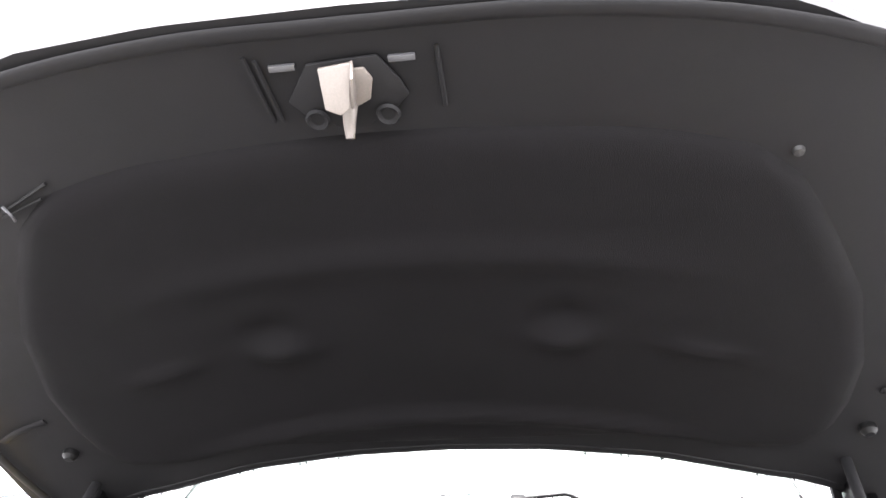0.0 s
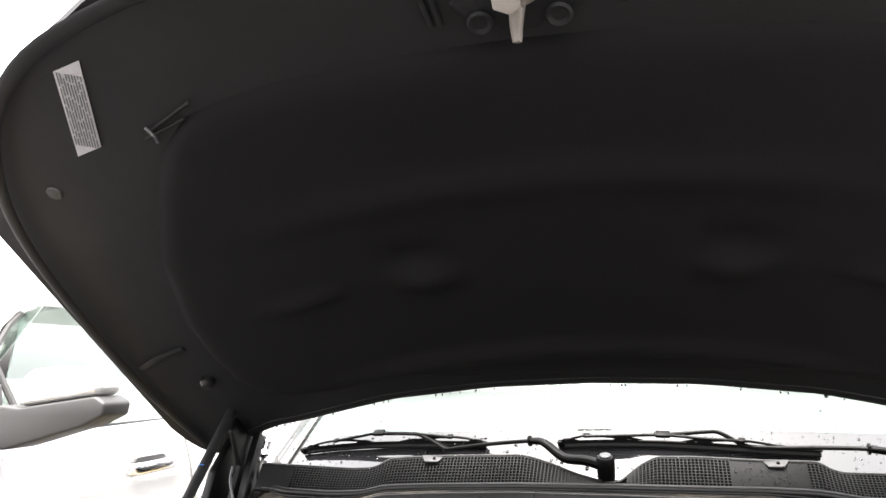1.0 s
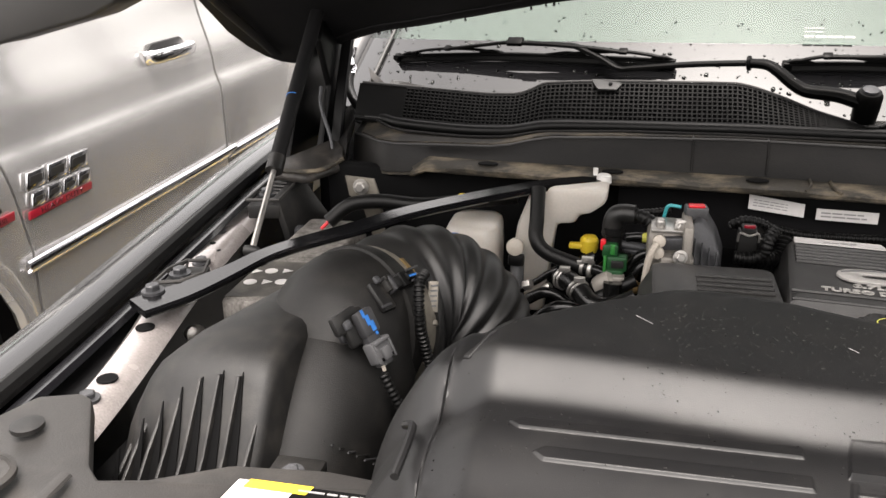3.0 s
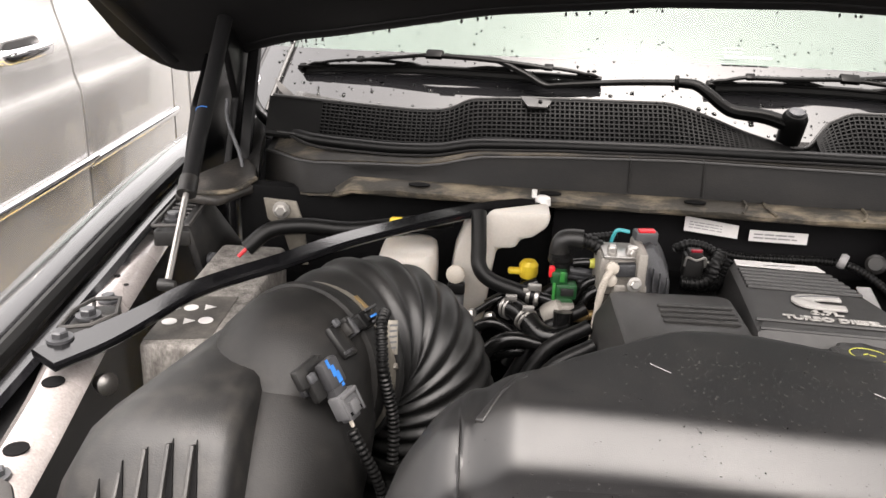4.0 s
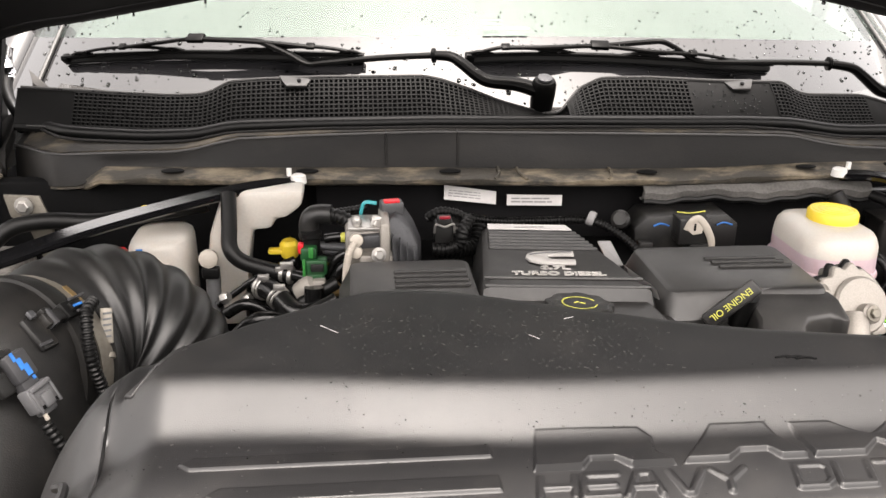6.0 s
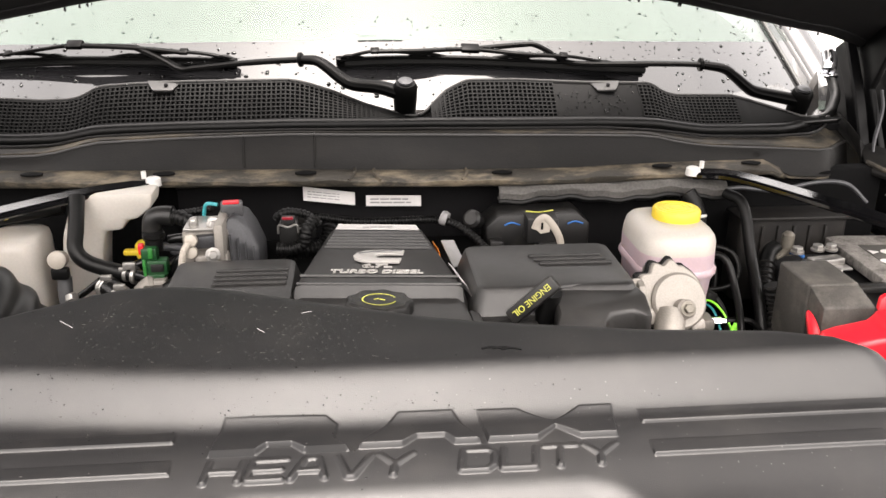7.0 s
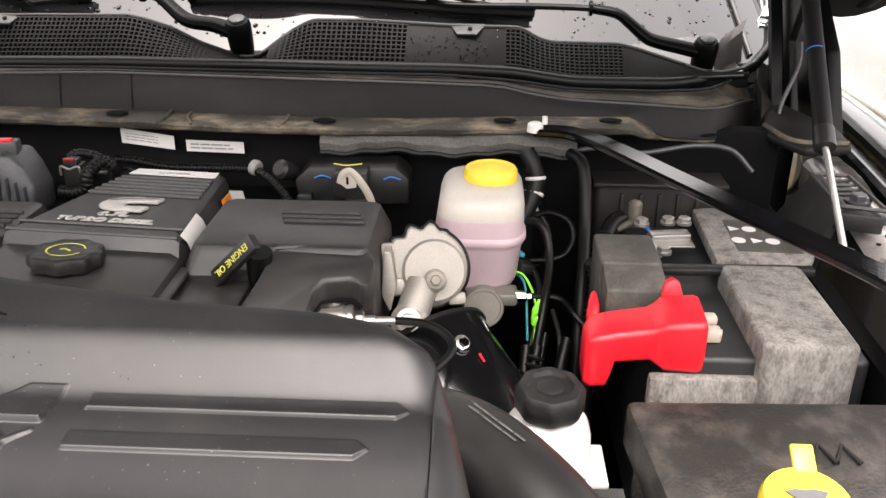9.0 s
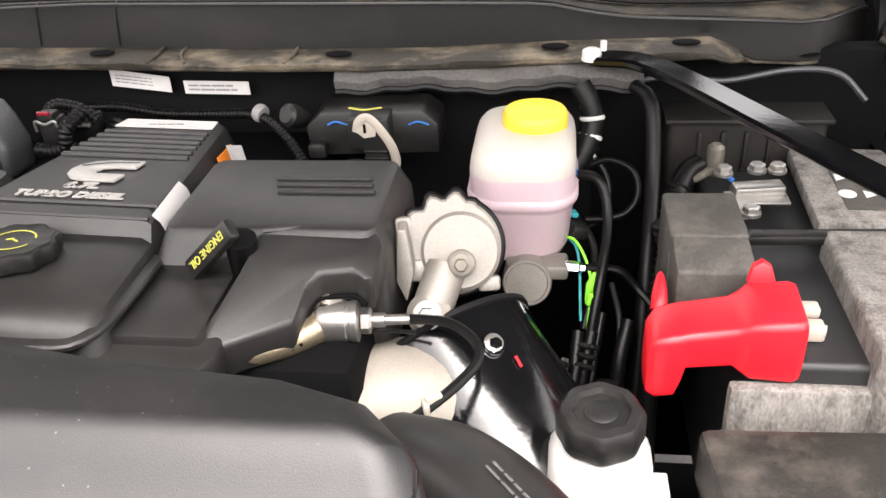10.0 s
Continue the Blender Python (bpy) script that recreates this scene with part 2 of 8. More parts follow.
def glass(name, tint, r0=0.05, sheen=1.0):
    """A clear pane: see-through, with a gloss that grows towards grazing views."""
    m = bpy.data.materials.new(name)
    m.use_nodes = True
    n, l = m.node_tree.nodes, m.node_tree.links
    n.remove(n["Principled BSDF"])
    tr = n.new("ShaderNodeBsdfTransparent")
    tr.inputs["Color"].default_value = (*tint, 1)
    gl = n.new("ShaderNodeBsdfGlossy")
    gl.inputs["Roughness"].default_value = 0.03
    gl.inputs["Color"].default_value = (0.96 * sheen, 0.99 * sheen, 0.975 * sheen, 1)
    lw = n.new("ShaderNodeLayerWeight")
    lw.inputs["Blend"].default_value = 0.5
    pw = n.new("ShaderNodeMath")
    pw.operation = "POWER"
    pw.inputs[1].default_value = 4.0
    l.new(lw.outputs["Facing"], pw.inputs[0])
    sc = n.new("ShaderNodeMath")
    sc.operation = "MULTIPLY_ADD"
    sc.inputs[1].default_value, sc.inputs[2].default_value = 1 - r0, r0
    l.new(pw.outputs[0], sc.inputs[0])
    mx = n.new("ShaderNodeMixShader")
    l.new(sc.outputs[0], mx.inputs["Fac"])
    l.new(tr.outputs["BSDF"], mx.inputs[1])
    l.new(gl.outputs["BSDF"], mx.inputs[2])
    l.new(mx.outputs["Shader"], n["Material Output"].inputs["Surface"])
    return m


GLASS = glass("windscreen_glass", (0.60, 0.655, 0.63), 0.05, 0.63)
SIDEGLASS = glass("side_window_glass", (0.70, 0.76, 0.73), 0.08)
# water is tinted grey in place of the dark that drops refract
WATER = glass("water_drop_dark_tint", (0.22, 0.22, 0.22), 0.02, 0.7)


# ---- shape helpers (units of U metres, world coordinates) ----
def part(name, bm, material, parent, label="", angle=38, kind=""):
    bm.transform(Matrix.Scale(U, 4))
    bmesh.ops.recalc_face_normals(bm, faces=bm.faces)
    me = bpy.data.meshes.new(name)
    bm.to_mesh(me)
    bm.free()
    me.materials.append(material)
    me.polygons.foreach_set("use_smooth", [True] * len(me.polygons))
    me.set_sharp_from_angle(angle=radians(angle))
    ob = new(name, me)
    if parent is not None:
        ob.parent = parent
        ob.matrix_parent_inverse = Matrix.Translation(-parent.location)
    return tagged(ob, label, kind=kind)


def thing(name, label, category, at=(0, 0, 0), group="", kind=""):
    ob = new(name)
    ob.location = Vector(at) * U
    ob.empty_display_size = 0.05
    return tagged(ob, label, category, group, kind)


def bx(cx, cy, cz, sx, sy, sz, bev=0.004, seg=2, rot=(0, 0, 0)):
    """A bevelled box by centre and full size, turned by degrees."""
    bm = bmesh.new()
    bmesh.ops.create_cube(bm, size=1)
    bm.transform(Matrix.Diagonal((sx, sy, sz, 1)))
    if bev:
        bmesh.ops.bevel(bm, geom=bm.edges[:], offset=bev, segments=seg, affect="EDGES", profile=0.5)
    bm.transform(pose(cx, cy, cz, *rot))
    return bm


def join(*bms):
    out = bmesh.new()
    for b in bms:
        me = bpy.data.meshes.new("t")
        b.to_mesh(me)
        out.from_mesh(me)
        b.free()
        bpy.data.meshes.remove(me)
    return out


def loft(rings, closed=True, cap=True):
    bm = bmesh.new()
    rows = [[bm.verts.new(p) for p in r] for r in rings]
    n = len(rows[0])
    for a, b in zip(rows, rows[1:]):
        for i in range(n if closed else n - 1):
            j = (i + 1) % n
            bm.faces.new((a[i], a[j], b[j], b[i]))
    if cap and closed:
        bm.faces.new(rows[0][::-1])
        bm.faces.new(rows[-1])
    return bm


def ring(cx, cy, z, sx, sy, r, n=5):
    """A rounded rectangle at height z."""
    r = min(r, sx / 2 - 1e-4, sy / 2 - 1e-4)
    pts = []
    for k, (ux, uy) in enumerate(((1, 1), (-1, 1), (-1, -1), (1, -1))):
        for i in range(n + 1):
            a = radians(90 * k + 90 * i / n)
            pts.append((cx + ux * (sx / 2 - r) + r * math.cos(a), cy + uy * (sy / 2 - r) + r * math.sin(a), z))
    return pts


def stack(rows, m=None, n=5):
    """A body of rounded rectangles piled up: rows of z, cx, cy, sx, sy, r."""
    bm = loft([ring(cx, cy, z, sx, sy, r, n) for z, cx, cy, sx, sy, r in rows])
    if m is not None:
        bm.transform(m)
    return bm


def dome(cx, cy, z0, z1, sx, sy, r, e=0.01, taper=0.0, n=5, m=None):
    """An upright block with round corners and a rounded rim."""
    rows = [(z0, cx, cy, sx + taper, sy + taper, r)]
    for k in range(5):
        a = radians(90 * k / 4)
        rows.append((z1 - e + e * math.sin(a), cx, cy, sx - 2 * e * (1 - math.cos(a)), sy - 2 * e * (1 - math.cos(a)), max(r - e * (1 - math.cos(a)), 0.002)))
    return stack(rows, m, n)


def smooth_path(pts, sub=6):
    pts = [Vector(p) for p in pts]
    if len(pts) < 3 or sub < 2:
        return pts
    q = [2 * pts[0] - pts[1]] + pts + [2 * pts[-1] - pts[-2]]
    out = []
    for i in range(1, len(q) - 2):
        for k in range(sub):
            t = k / sub
            a, b, c, d = q[i - 1], q[i], q[i + 1], q[i + 2]
            out.append(0.5 * ((2 * b) + (c - a) * t + (2 * a - 5 * b + 4 * c - d) * t * t + (3 * b - a - 3 * c + d) * t ** 3))
    return out + [pts[-1]]


def tube(pts, r, n=12, sub=6, flat=1.0, up=(0, 0, 1), rib=0.0, pitch=0.0):
    """A pipe along a smooth path; r is one radius or a function of 0..1; flat squashes it along up; rib, pitch: corrugation."""
    path = smooth_path(pts, sub)
    if rib:
        long = [0.0]
        for a, b in zip(path, path[1:]):
            long.append(long[-1] + (b - a).length)
        m = max(int(long[-1] / pitch * 4), 4)
        fresh = []
        j = 0
        for k in range(m + 1):
            d = long[-1] * k / m
            while j < len(path) - 2 and long[j + 1] < d:
                j += 1
            fresh.append(path[j].lerp(path[j + 1], (d - long[j]) / max(long[j + 1] - long[j], 1e-9)))
        path = fresh
    rings = []
    side = None
    for i, p in enumerate(path):
        d = (path[min(i + 1, len(path) - 1)] - path[max(i - 1, 0)]).normalized()
        if side is None:
            side = d.cross(Vector(up))
            if side.length < 1e-3:
                side = d.cross(Vector((1, 0, 0)))
        side = (side - d * side.dot(d)).normalized()
        top = side.cross(d)
        t = i / (len(path) - 1)
        rad = r(t) if callable(r) else r
        if rib:
            rad += rib * (0, 1, 1, 0)[i % 4]
        rings.append([p + side * rad * math.cos(2 * math.pi * k / n) + top * rad * flat * math.sin(2 * math.pi * k / n) for k in range(n)])
    return loft(rings)


def lathe(prof, n=28, m=None, wave=0.0, lobes=0):
    """A turned body round z: rows of r, z; wave, lobes: a scalloped rim."""
    bm = loft([[(r * (1 + wave * math.cos(lobes * 2 * math.pi * k / n)) * math.cos(2 * math.pi * k / n),
                 r * (1 + wave * math.cos(lobes * 2 * math.pi * k / n)) * math.sin(2 * math.pi * k / n), z) for k in range(n)] for r, z in prof])
    if m is not None:
        bm.transform(m)
    return bm


def axis_to(p, d):
    """A pose at p whose z points along d."""
    return Matrix.Translation(p) @ Vector(d).to_track_quat("Z", "Y").to_matrix().to_4x4()


def slab(pts, depth, d=(0, 0, -1), bev=0.0, seg=2):
    """A plate: an outline of 3D points, thickened along d."""
    bm = bmesh.new()
    vs = [bm.verts.new(p) for p in pts]
    f = bm.faces.new(vs)
    g = bmesh.ops.extrude_face_region(bm, geom=[f])
    bmesh.ops.translate(bm, vec=Vector(d) * depth, verts=[v for v in g["geom"] if isinstance(v, bmesh.types.BMVert)])
    if bev:
        bmesh.ops.bevel(bm, geom=bm.edges[:], offset=bev, segments=seg, affect="EDGES", profile=0.5)
    return bm


def sheet(grid, depth, d=(0, 0, -1)):
    """A skin from rows of points, with thickness along d and closed edges."""
    bm = loft(grid, closed=False, cap=False)
    g = bmesh.ops.extrude_face_region(bm, geom=bm.faces[:])
    bmesh.ops.translate(bm, vec=Vector(d) * depth, verts=[v for v in g["geom"] if isinstance(v, bmesh.types.BMVert)])
    return bm


def ss(a, b, x):
    t = min(max((x - a) / (b - a), 0.0), 1.0)
    return t * t * (3 - 2 * t)


def lerp_table(tab, x):
    for (a, va), (b, vb) in zip(tab, tab[1:]):
        if x <= b:
            return va + (vb - va) * max(x - a, 0) / (b - a)
    return tab[-1][1]


def bolt(parent, p, d=(0, 0, 1), r=0.009, material=None, name="bolt", washer=1.5):
    """A hexagon head on a washer."""
    head = lathe([(r, 0), (r, r * 0.9), (r * 0.8, r * 1.05)], 6, axis_to(p, d))
    rim = lathe([(r * washer, -0.001), (r * washer, r * 0.25), (r * 1.1, r * 0.3)], 16, axis_to(p, d))
    return part(name, join(head, rim), material or STEEL, parent, angle=30)


def lettering(words, size, m, depth=0.001, align="CENTER", shear=0.0, width=1.0, bold=0.0):
    """Raised writing in the built-in font, as a mesh."""
    cu = bpy.data.curves.new("words", "FONT")
    cu.body, cu.size, cu.extrude, cu.align_x, cu.align_y, cu.shear = words, size, depth, align, "CENTER", shear
    cu.offset = bold
    ob = bpy.data.objects.new("words", cu)
    me = bpy.data.meshes.new_from_object(ob)
    bm = bmesh.new()
    bm.from_mesh(me)
    bm.transform(m @ Matrix.Diagonal((width, 1, 1, 1)))
    bpy.data.objects.remove(ob)
    bpy.data.meshes.remove(me)
    bpy.data.curves.remove(cu)
    return bm


def obox(o, ex, ey, sx, sy, sz, bev=0.002):
    """A bevelled box at o, turned so that x runs along ex."""
    b = bx(0, 0, 0, sx, sy, sz, bev)
    b.transform(frame_of(o, ex, ey))
    return b


def flat_bar(pts, w, h, sub=6):
    """A flat bar with chamfered edges along a smooth path; w is a width or a function of 0..1."""
    path = smooth_path(pts, sub)
    rings = []
    for i, p in enumerate(path):
        d = (path[min(i + 1, len(path) - 1)] - path[max(i - 1, 0)]).normalized()
        s = d.cross(Vector((0, 0, 1))).normalized()
        u = s.cross(d)
        a = (w(i / (len(path) - 1)) if callable(w) else w) / 2
        b, c = h / 2, h * 0.28
        rings.append([p + s * x + u * z for x, z in ((-a, -b + c), (-a + c, -b), (a - c, -b), (a, -b + c), (a, b - c), (a - c, b), (-a + c, b), (-a, b - c))])
    return loft(rings)


def frame_of(o, ex, ey):
    """A pose at o with x along ex and y near ey."""
    ex = Vector(ex).normalized()
    ez = ex.cross(Vector(ey)).normalized()
    ey = ez.cross(ex)
    m = Matrix((ex, ey, ez)).transposed().to_4x4()
    m.translation = o
    return m


def bars(o, ex, ey, w, h, rows, material, parent, fill=0.7, name="print", seed=1):
    """Rows of plain dark bars, where small print cannot be read."""
    rnd = random.Random(seed)
    m = frame_of(o, ex, ey)
    bms = []
    for k in range(rows):
        y = h * (0.5 - (k + 0.5) / rows)
        x = -w / 2
        while x < w / 2 - 0.004:
            ln = min(w * rnd.uniform(0.08, 0.3), w / 2 - x)
            b = bx(x + ln / 2, y, 0.0006, ln, h / rows * fill * 0.6, 0.0006, 0)
            b.transform(m)
            bms.append(b)
            x += ln + w * 0.03
    return part(name, join(*bms), material, parent)

# ---- ground ----
XC = -0.045  # the truck's middle line
g = bmesh.new()
bmesh.ops.create_grid(g, x_segments=40, y_segments=40, size=1500)
ground = part("ground", g, ASPHALT, None, "wet dark asphalt of a parking lot", kind="structure")
tagged(ground, category="ground")
for k, x in enumerate((-1.42, 1.33)):
    ln = part("parking_line", bx(x, 3.0, 0.002, 0.11, 6.4, 0.004, 0), LINE, None, "worn yellow parking line painted on asphalt", kind="structure")
    tagged(ln, category="road marking")

# ---- the truck with its hood up ----
truck = thing("pickup_truck", "black pickup truck with its hood propped open", "pickup truck", (XC, 2.6, 0))

# hood: an inclined plate, s runs from the hinge line to the front edge
HD = Vector((0, -0.967, 0.626)).normalized()
HN = Vector((0, 0.626, 0.967)).normalized()
HO = Vector((0, 2.05, 1.47))


def hp(x, s, h=0.0):
    """A point of the hood: across, up the slope, above its underside."""
    return HO + Vector((x, 0, 0)) + HD * s + HN * h


REAR = [(0, 0.322), (0.2, 0.312), (0.42, 0.272), (0.65, 0.186), (0.72, 0.165), (0.80, 0.12), (0.86, 0.062), (0.90, 0.034), (0.93, 0.026), (0.955, 0.036), (0.975, 0.062), (0.99, 0.10), (1.0, 0.15)]
FRONT = [(0, 1.326), (0.25, 1.322), (0.45, 1.303), (0.56, 1.270), (0.64, 1.228), (0.70, 1.198), (0.75, 1.168), (0.85, 1.085), (0.95, 1.0), (1.0, 0.9)]


rows = []
NX, NS = 64, 40
for i in range(NS + 1):
    row = []
    for j in range(NX + 1):
        a = -1 + 2 * j / NX
        a = math.copysign(1 - (1 - abs(a)) ** 1.25, a)
        v = abs(a)
        s0, s1 = lerp_table(REAR, v * 1.0), lerp_table(FRONT, v * 1.0)
        s = s0 + (s1 - s0) * i / NS
        w = a * (0.99 + 0.0 * s)
        lift = 0.0
        row.append(hp(XC + w, s, lift))
    rows.append(row)
hood = part("hood", sheet(rows, 0.035, HN), INNER, truck, "raised black hood panel", angle=60)

# inner frame of the hood: rim rails and cross ribs pressed into the sheet
rim = []
for sgn in (-1, 1):
    rim.append(tube([hp(XC + sgn * 0.925, 0.09, -0.010), hp(XC + sgn * 0.955, 0.4, -0.014), hp(XC + sgn * 0.94, 0.8, -0.014), hp(XC + sgn * 0.86, 1.03, -0.014), hp(XC + sgn * 0.72, 1.18, -0.012),
                     hp(XC + sgn * 0.5, 1.265, -0.012), hp(XC + sgn * 0.25, 1.298, -0.004), hp(XC, 1.302, -0.004)], 0.012, 10, 6, flat=0.35, up=HN))
part("hood_rim", join(*rim), INNER, hood)
part("hood_rear_lip", tube([hp(XC + v, lerp_table(REAR, abs(v)) + 0.012, 0.004) for v in [-0.82 + 1.64 * k / 30 for k in range(31)]], 0.012, 8, 2, flat=0.7, up=HN), INNER, hood)
for sgn in (-1, 1):
    for s, n0, n1 in ((0.45, 0.80, 0.93),):
        part("rib", tube([hp(XC + sgn * n0, s + 0.03, -0.004), hp(XC + sgn * (n0 + n1) / 2, s + 0.01, -0.014), hp(XC + sgn * n1, s - 0.04, -0.004)], 0.008, 8, 5, flat=0.3, up=HN), INNER, hood)
    part("rubber_stop", lathe([(0.016, 0), (0.016, 0.012), (0.009, 0.02)], 14, axis_to(hp(XC + sgn * 0.80, 0.36, 0), -HN)), RUBBER, hood)
    if sgn < 0:
        part("slit", join(tube([hp(XC + sgn * 0.59, 1.04, -0.003), hp(XC + sgn * 0.50, 1.088, -0.003)], 0.003, 6, 1), tube([hp(XC + sgn * 0.60, 1.028, -0.003), hp(XC + sgn * 0.52, 1.06, -0.003)], 0.0025, 6, 1)), INNER, hood)
part("wire_clip", tube([hp(-0.634, 1.05, -0.004), hp(-0.622, 1.04, -0.012), hp(-0.628, 1.02, -0.004)], 0.0022, 8, 5), GREYCLIP, hood)
part("grommet", lathe([(0.014, 0), (0.012, 0.003), (0.0, 0.004)], 14, axis_to(hp(-0.865, 0.93, 0), -HN)), TRIM, hood)
part("grommet", lathe([(0.009, 0), (0.007, 0.006), (0.0, 0.007)], 14, axis_to(hp(0.53, 1.045, 0), -HN)), TRIM, hood)

# felt pad under the hood with soft ridges and two dimples
pad_rows = []
PADL = [(0.29, 0.62), (0.31, 0.69), (0.36, 0.735), (0.44, 0.752), (0.56, 0.756), (0.74, 0.718), (0.88, 0.655), (0.96, 0.612), (1.0, 0.588), (1.03, 0.555), (1.06, 0.52), (1.14, 0.50)]


def pad_top(x):
    a = abs(x)
    return 1.132 - 0.02 * (a / 0.3) ** 2 if a < 0.3 else 1.112 - 0.10 * ((a - 0.3) / 0.33) ** 1.6


def pad_low(x):
    a = abs(x)
    return 0.36 - 0.06 * ss(0.35, 0.6, a) + 0.03 * ss(0.66, 0.76, a)


NP, NQ = 72, 44
for i in range(NQ + 1):
    t = i / NQ
    row = []
    for j in range(NP + 1):
        a = -1 + 2 * j / NP
        s = 0.33 + t * 0.75
        for _ in range(6):
            x = a * lerp_table(PADL, s)
            lo, hi = pad_low(x), pad_top(x)
            s = lo + (hi - lo) * t
        edge = min(1 - abs(a), t * 0.9, (1 - t) * 0.9) / 0.05
        h = 0.016 * min(1.0, max(edge, 0.0)) ** 0.5
        for dx in (-0.247, 0.247):
            r2 = ((x - dx) / 0.045) ** 2 + ((s - 0.745) / 0.03) ** 2
            h -= 0.0135 * math.exp(-r2)
            h += 0.024 * math.exp(-((x - dx) / 0.05) ** 2 - ((s - 0.69) / 0.025) ** 2)
        h += 0.016 * math.exp(-((s - 0.47 + 0.09 * (x / 0.45) ** 2) / 0.02) ** 2) * ss(0.55, 0.35, abs(x))
        h += 0.012 * math.exp(-((s - 0.90 + 0.05 * (x / 0.4) ** 2) / 0.03) ** 2) * ss(0.6, 0.2, abs(x))
        for sg in (-1, 1):
            u = (x * sg - 0.48) / 0.07
            h += 0.015 * math.exp(-((s - 0.635 + 0.02 * u) / 0.013) ** 2 - u * u)
        row.append(hp(XC + x, s, -h))
    pad_rows.append(row)
pad = part("insulation_pad", sheet(pad_rows, 0.006, HN), FELT, hood, "black felt heat pad under the hood", angle=70)

# striker and its pressed recess
rec = []
for x, s0, s1, dx in ((-0.186, 1.165, 1.268, 0.014), (-0.172, 1.165, 1.262, 0.012), (0.064, 1.17, 1.262, 0.0)):
    rec.append(tube([hp(x, s1, -0.004), hp(x + dx, s0, -0.004)], 0.0035, 6, 1))
for b in rec:
    part("recess_edge", b, INNER, hood)
for x in (-0.139, 0.018):
    part("recess_tab", bx(0, 0, 0, 0.035, 0.009, 0.006, 0.001), GREYCLIP, hood).matrix_basis = Matrix.Translation(hp(x, 1.248, -0.003) * U) @ HN.to_track_quat("Z", "Y").to_matrix().to_4x4()
brk = [(-0.105, 1.235), (-0.012, 1.240), (0.012, 1.20), (0.02, 1.178), (0.0, 1.158), (-0.02, 1.150), (-0.04, 1.133), (-0.085, 1.133), (-0.1, 1.15), (-0.125, 1.158), (-0.142, 1.18)]
part("striker_bracket", slab([hp(x, s, -0.004) for x, s in [(a, b + 0.018) for a, b in brk]], 0.006, -HN, 0.002), INNER, hood)
for x in (-0.108, -0.012):
    part("bracket_hole", lathe([(0.014, 0), (0.017, 0.004), (0.014, 0.008), (0.009, 0.004)], 18, axis_to(hp(x, 1.170, -0.010), -HN)), INNER, hood)
striker = part("striker", slab([hp(x, s, -0.012) for x, s in ((-0.092, 1.223), (-0.088, 1.243), (-0.03, 1.246), (-0.022, 1.228), (-0.030, 1.198), (-0.05, 1.188), (-0.07, 1.193))], 0.006, -HN, 0.002), STRIKER, hood, "cream hood striker")
part("striker_hook", join(slab([hp(-0.088, 1.253, -0.018), hp(-0.044, 1.258, -0.018), hp(-0.05, 1.213, -0.05), hp(-0.062, 1.206, -0.055), hp(-0.082, 1.213, -0.05)], 0.005, -HN, 0.0015),
                          slab([hp(-0.046, 1.258, -0.016), hp(-0.042, 1.253, -0.05), hp(-0.05, 1.208, -0.05), hp(-0.05, 1.208, -0.016)], 0.004, (1, 0, 0), 0.001)), STRIKER, striker)
part("striker_pin", tube([hp(-0.058, 1.198, -0.012), hp(-0.062, 1.173, -0.03), hp(-0.062, 1.158, -0.045)], lambda t: 0.011 - 0.005 * t, 12, 4), STRIKER, striker)
# small print label near the hood's corner
lab_c = hp(-0.7235, 1.09, -0.002)
ex = (hp(-0.672, 1.176) - hp(-0.7265, 1.02)).normalized()
part("hood_label", slab([hp(-0.721, 1.163, -0.001), hp(-0.672, 1.176, -0.001), hp(-0.726, 1.02, -0.001), hp(-0.775, 1.005, -0.001)], 0.001, -HN), TAG, hood, "white printed label")
bars(lab_c - HN * 0.0005, ex, -(hp(1, 0) - hp(0, 0)), 0.14, 0.038, 9, GREYPRINT, hood, 0.6, seed=3)

# drops along the hood's rear edge
drops = []
rnd = random.Random(5)
for k in range(46):
    v = rnd.uniform(-0.72, 0.72)
    r = rnd.uniform(0.0012, 0.003)
    p = hp(XC + v, lerp_table(REAR, abs(v)) + 0.0, -0.004)
    b = lathe([(0.0005, -r * 1.1), (r * 0.8, -r * 0.6), (r * 0.7, r * 0.2), (r * 0.2, r)], 8, Matrix.Translation(p))
    drops.append(b)
part("water_drops", join(*drops), PAINT, hood, kind="stuff")

# hinges at both rear corners
for sgn in (-1, 1):
    x = XC + sgn * 0.80
    part("hood_hinge", slab([(x, 1.83, 1.36), (x, 1.93, 1.36), (x, 1.98, 1.46), (x, 2.03, 1.52), (x, 1.90, 1.60), (x, 1.86, 1.55), (x, 1.90, 1.47)], 0.012, (sgn, 0, 0), 0.003), HINGE, truck)
    part("hinge_link", flat_bar([(x - sgn * 0.015, 1.86, 1.37), (x - sgn * 0.015, 1.90, 1.45), (x - sgn * 0.012, 1.97, 1.55)], 0.02, 0.01), HINGE, truck)
    part("hinge_wire", tube([(x - sgn * 0.03, 1.80, 1.345), (x - sgn * 0.02, 1.83, 1.39), (x + sgn * 0.01, 1.87, 1.44), (x + sgn * 0.015, 1.89, 1.47)], 0.003, 8, 5), DARKALLOY, truck)
    part("hinge_shroud", slab([(x + sgn * 0.05, 1.80, 1.33), (x + sgn * 0.05, 2.12, 1.30), (x + sgn * 0.05, 2.12, 1.50), (x + sgn * 0.05, 1.98, 1.54), (x + sgn * 0.05, 1.88, 1.46)], 0.02, (sgn, 0, 0), 0.004), HINGE, truck)

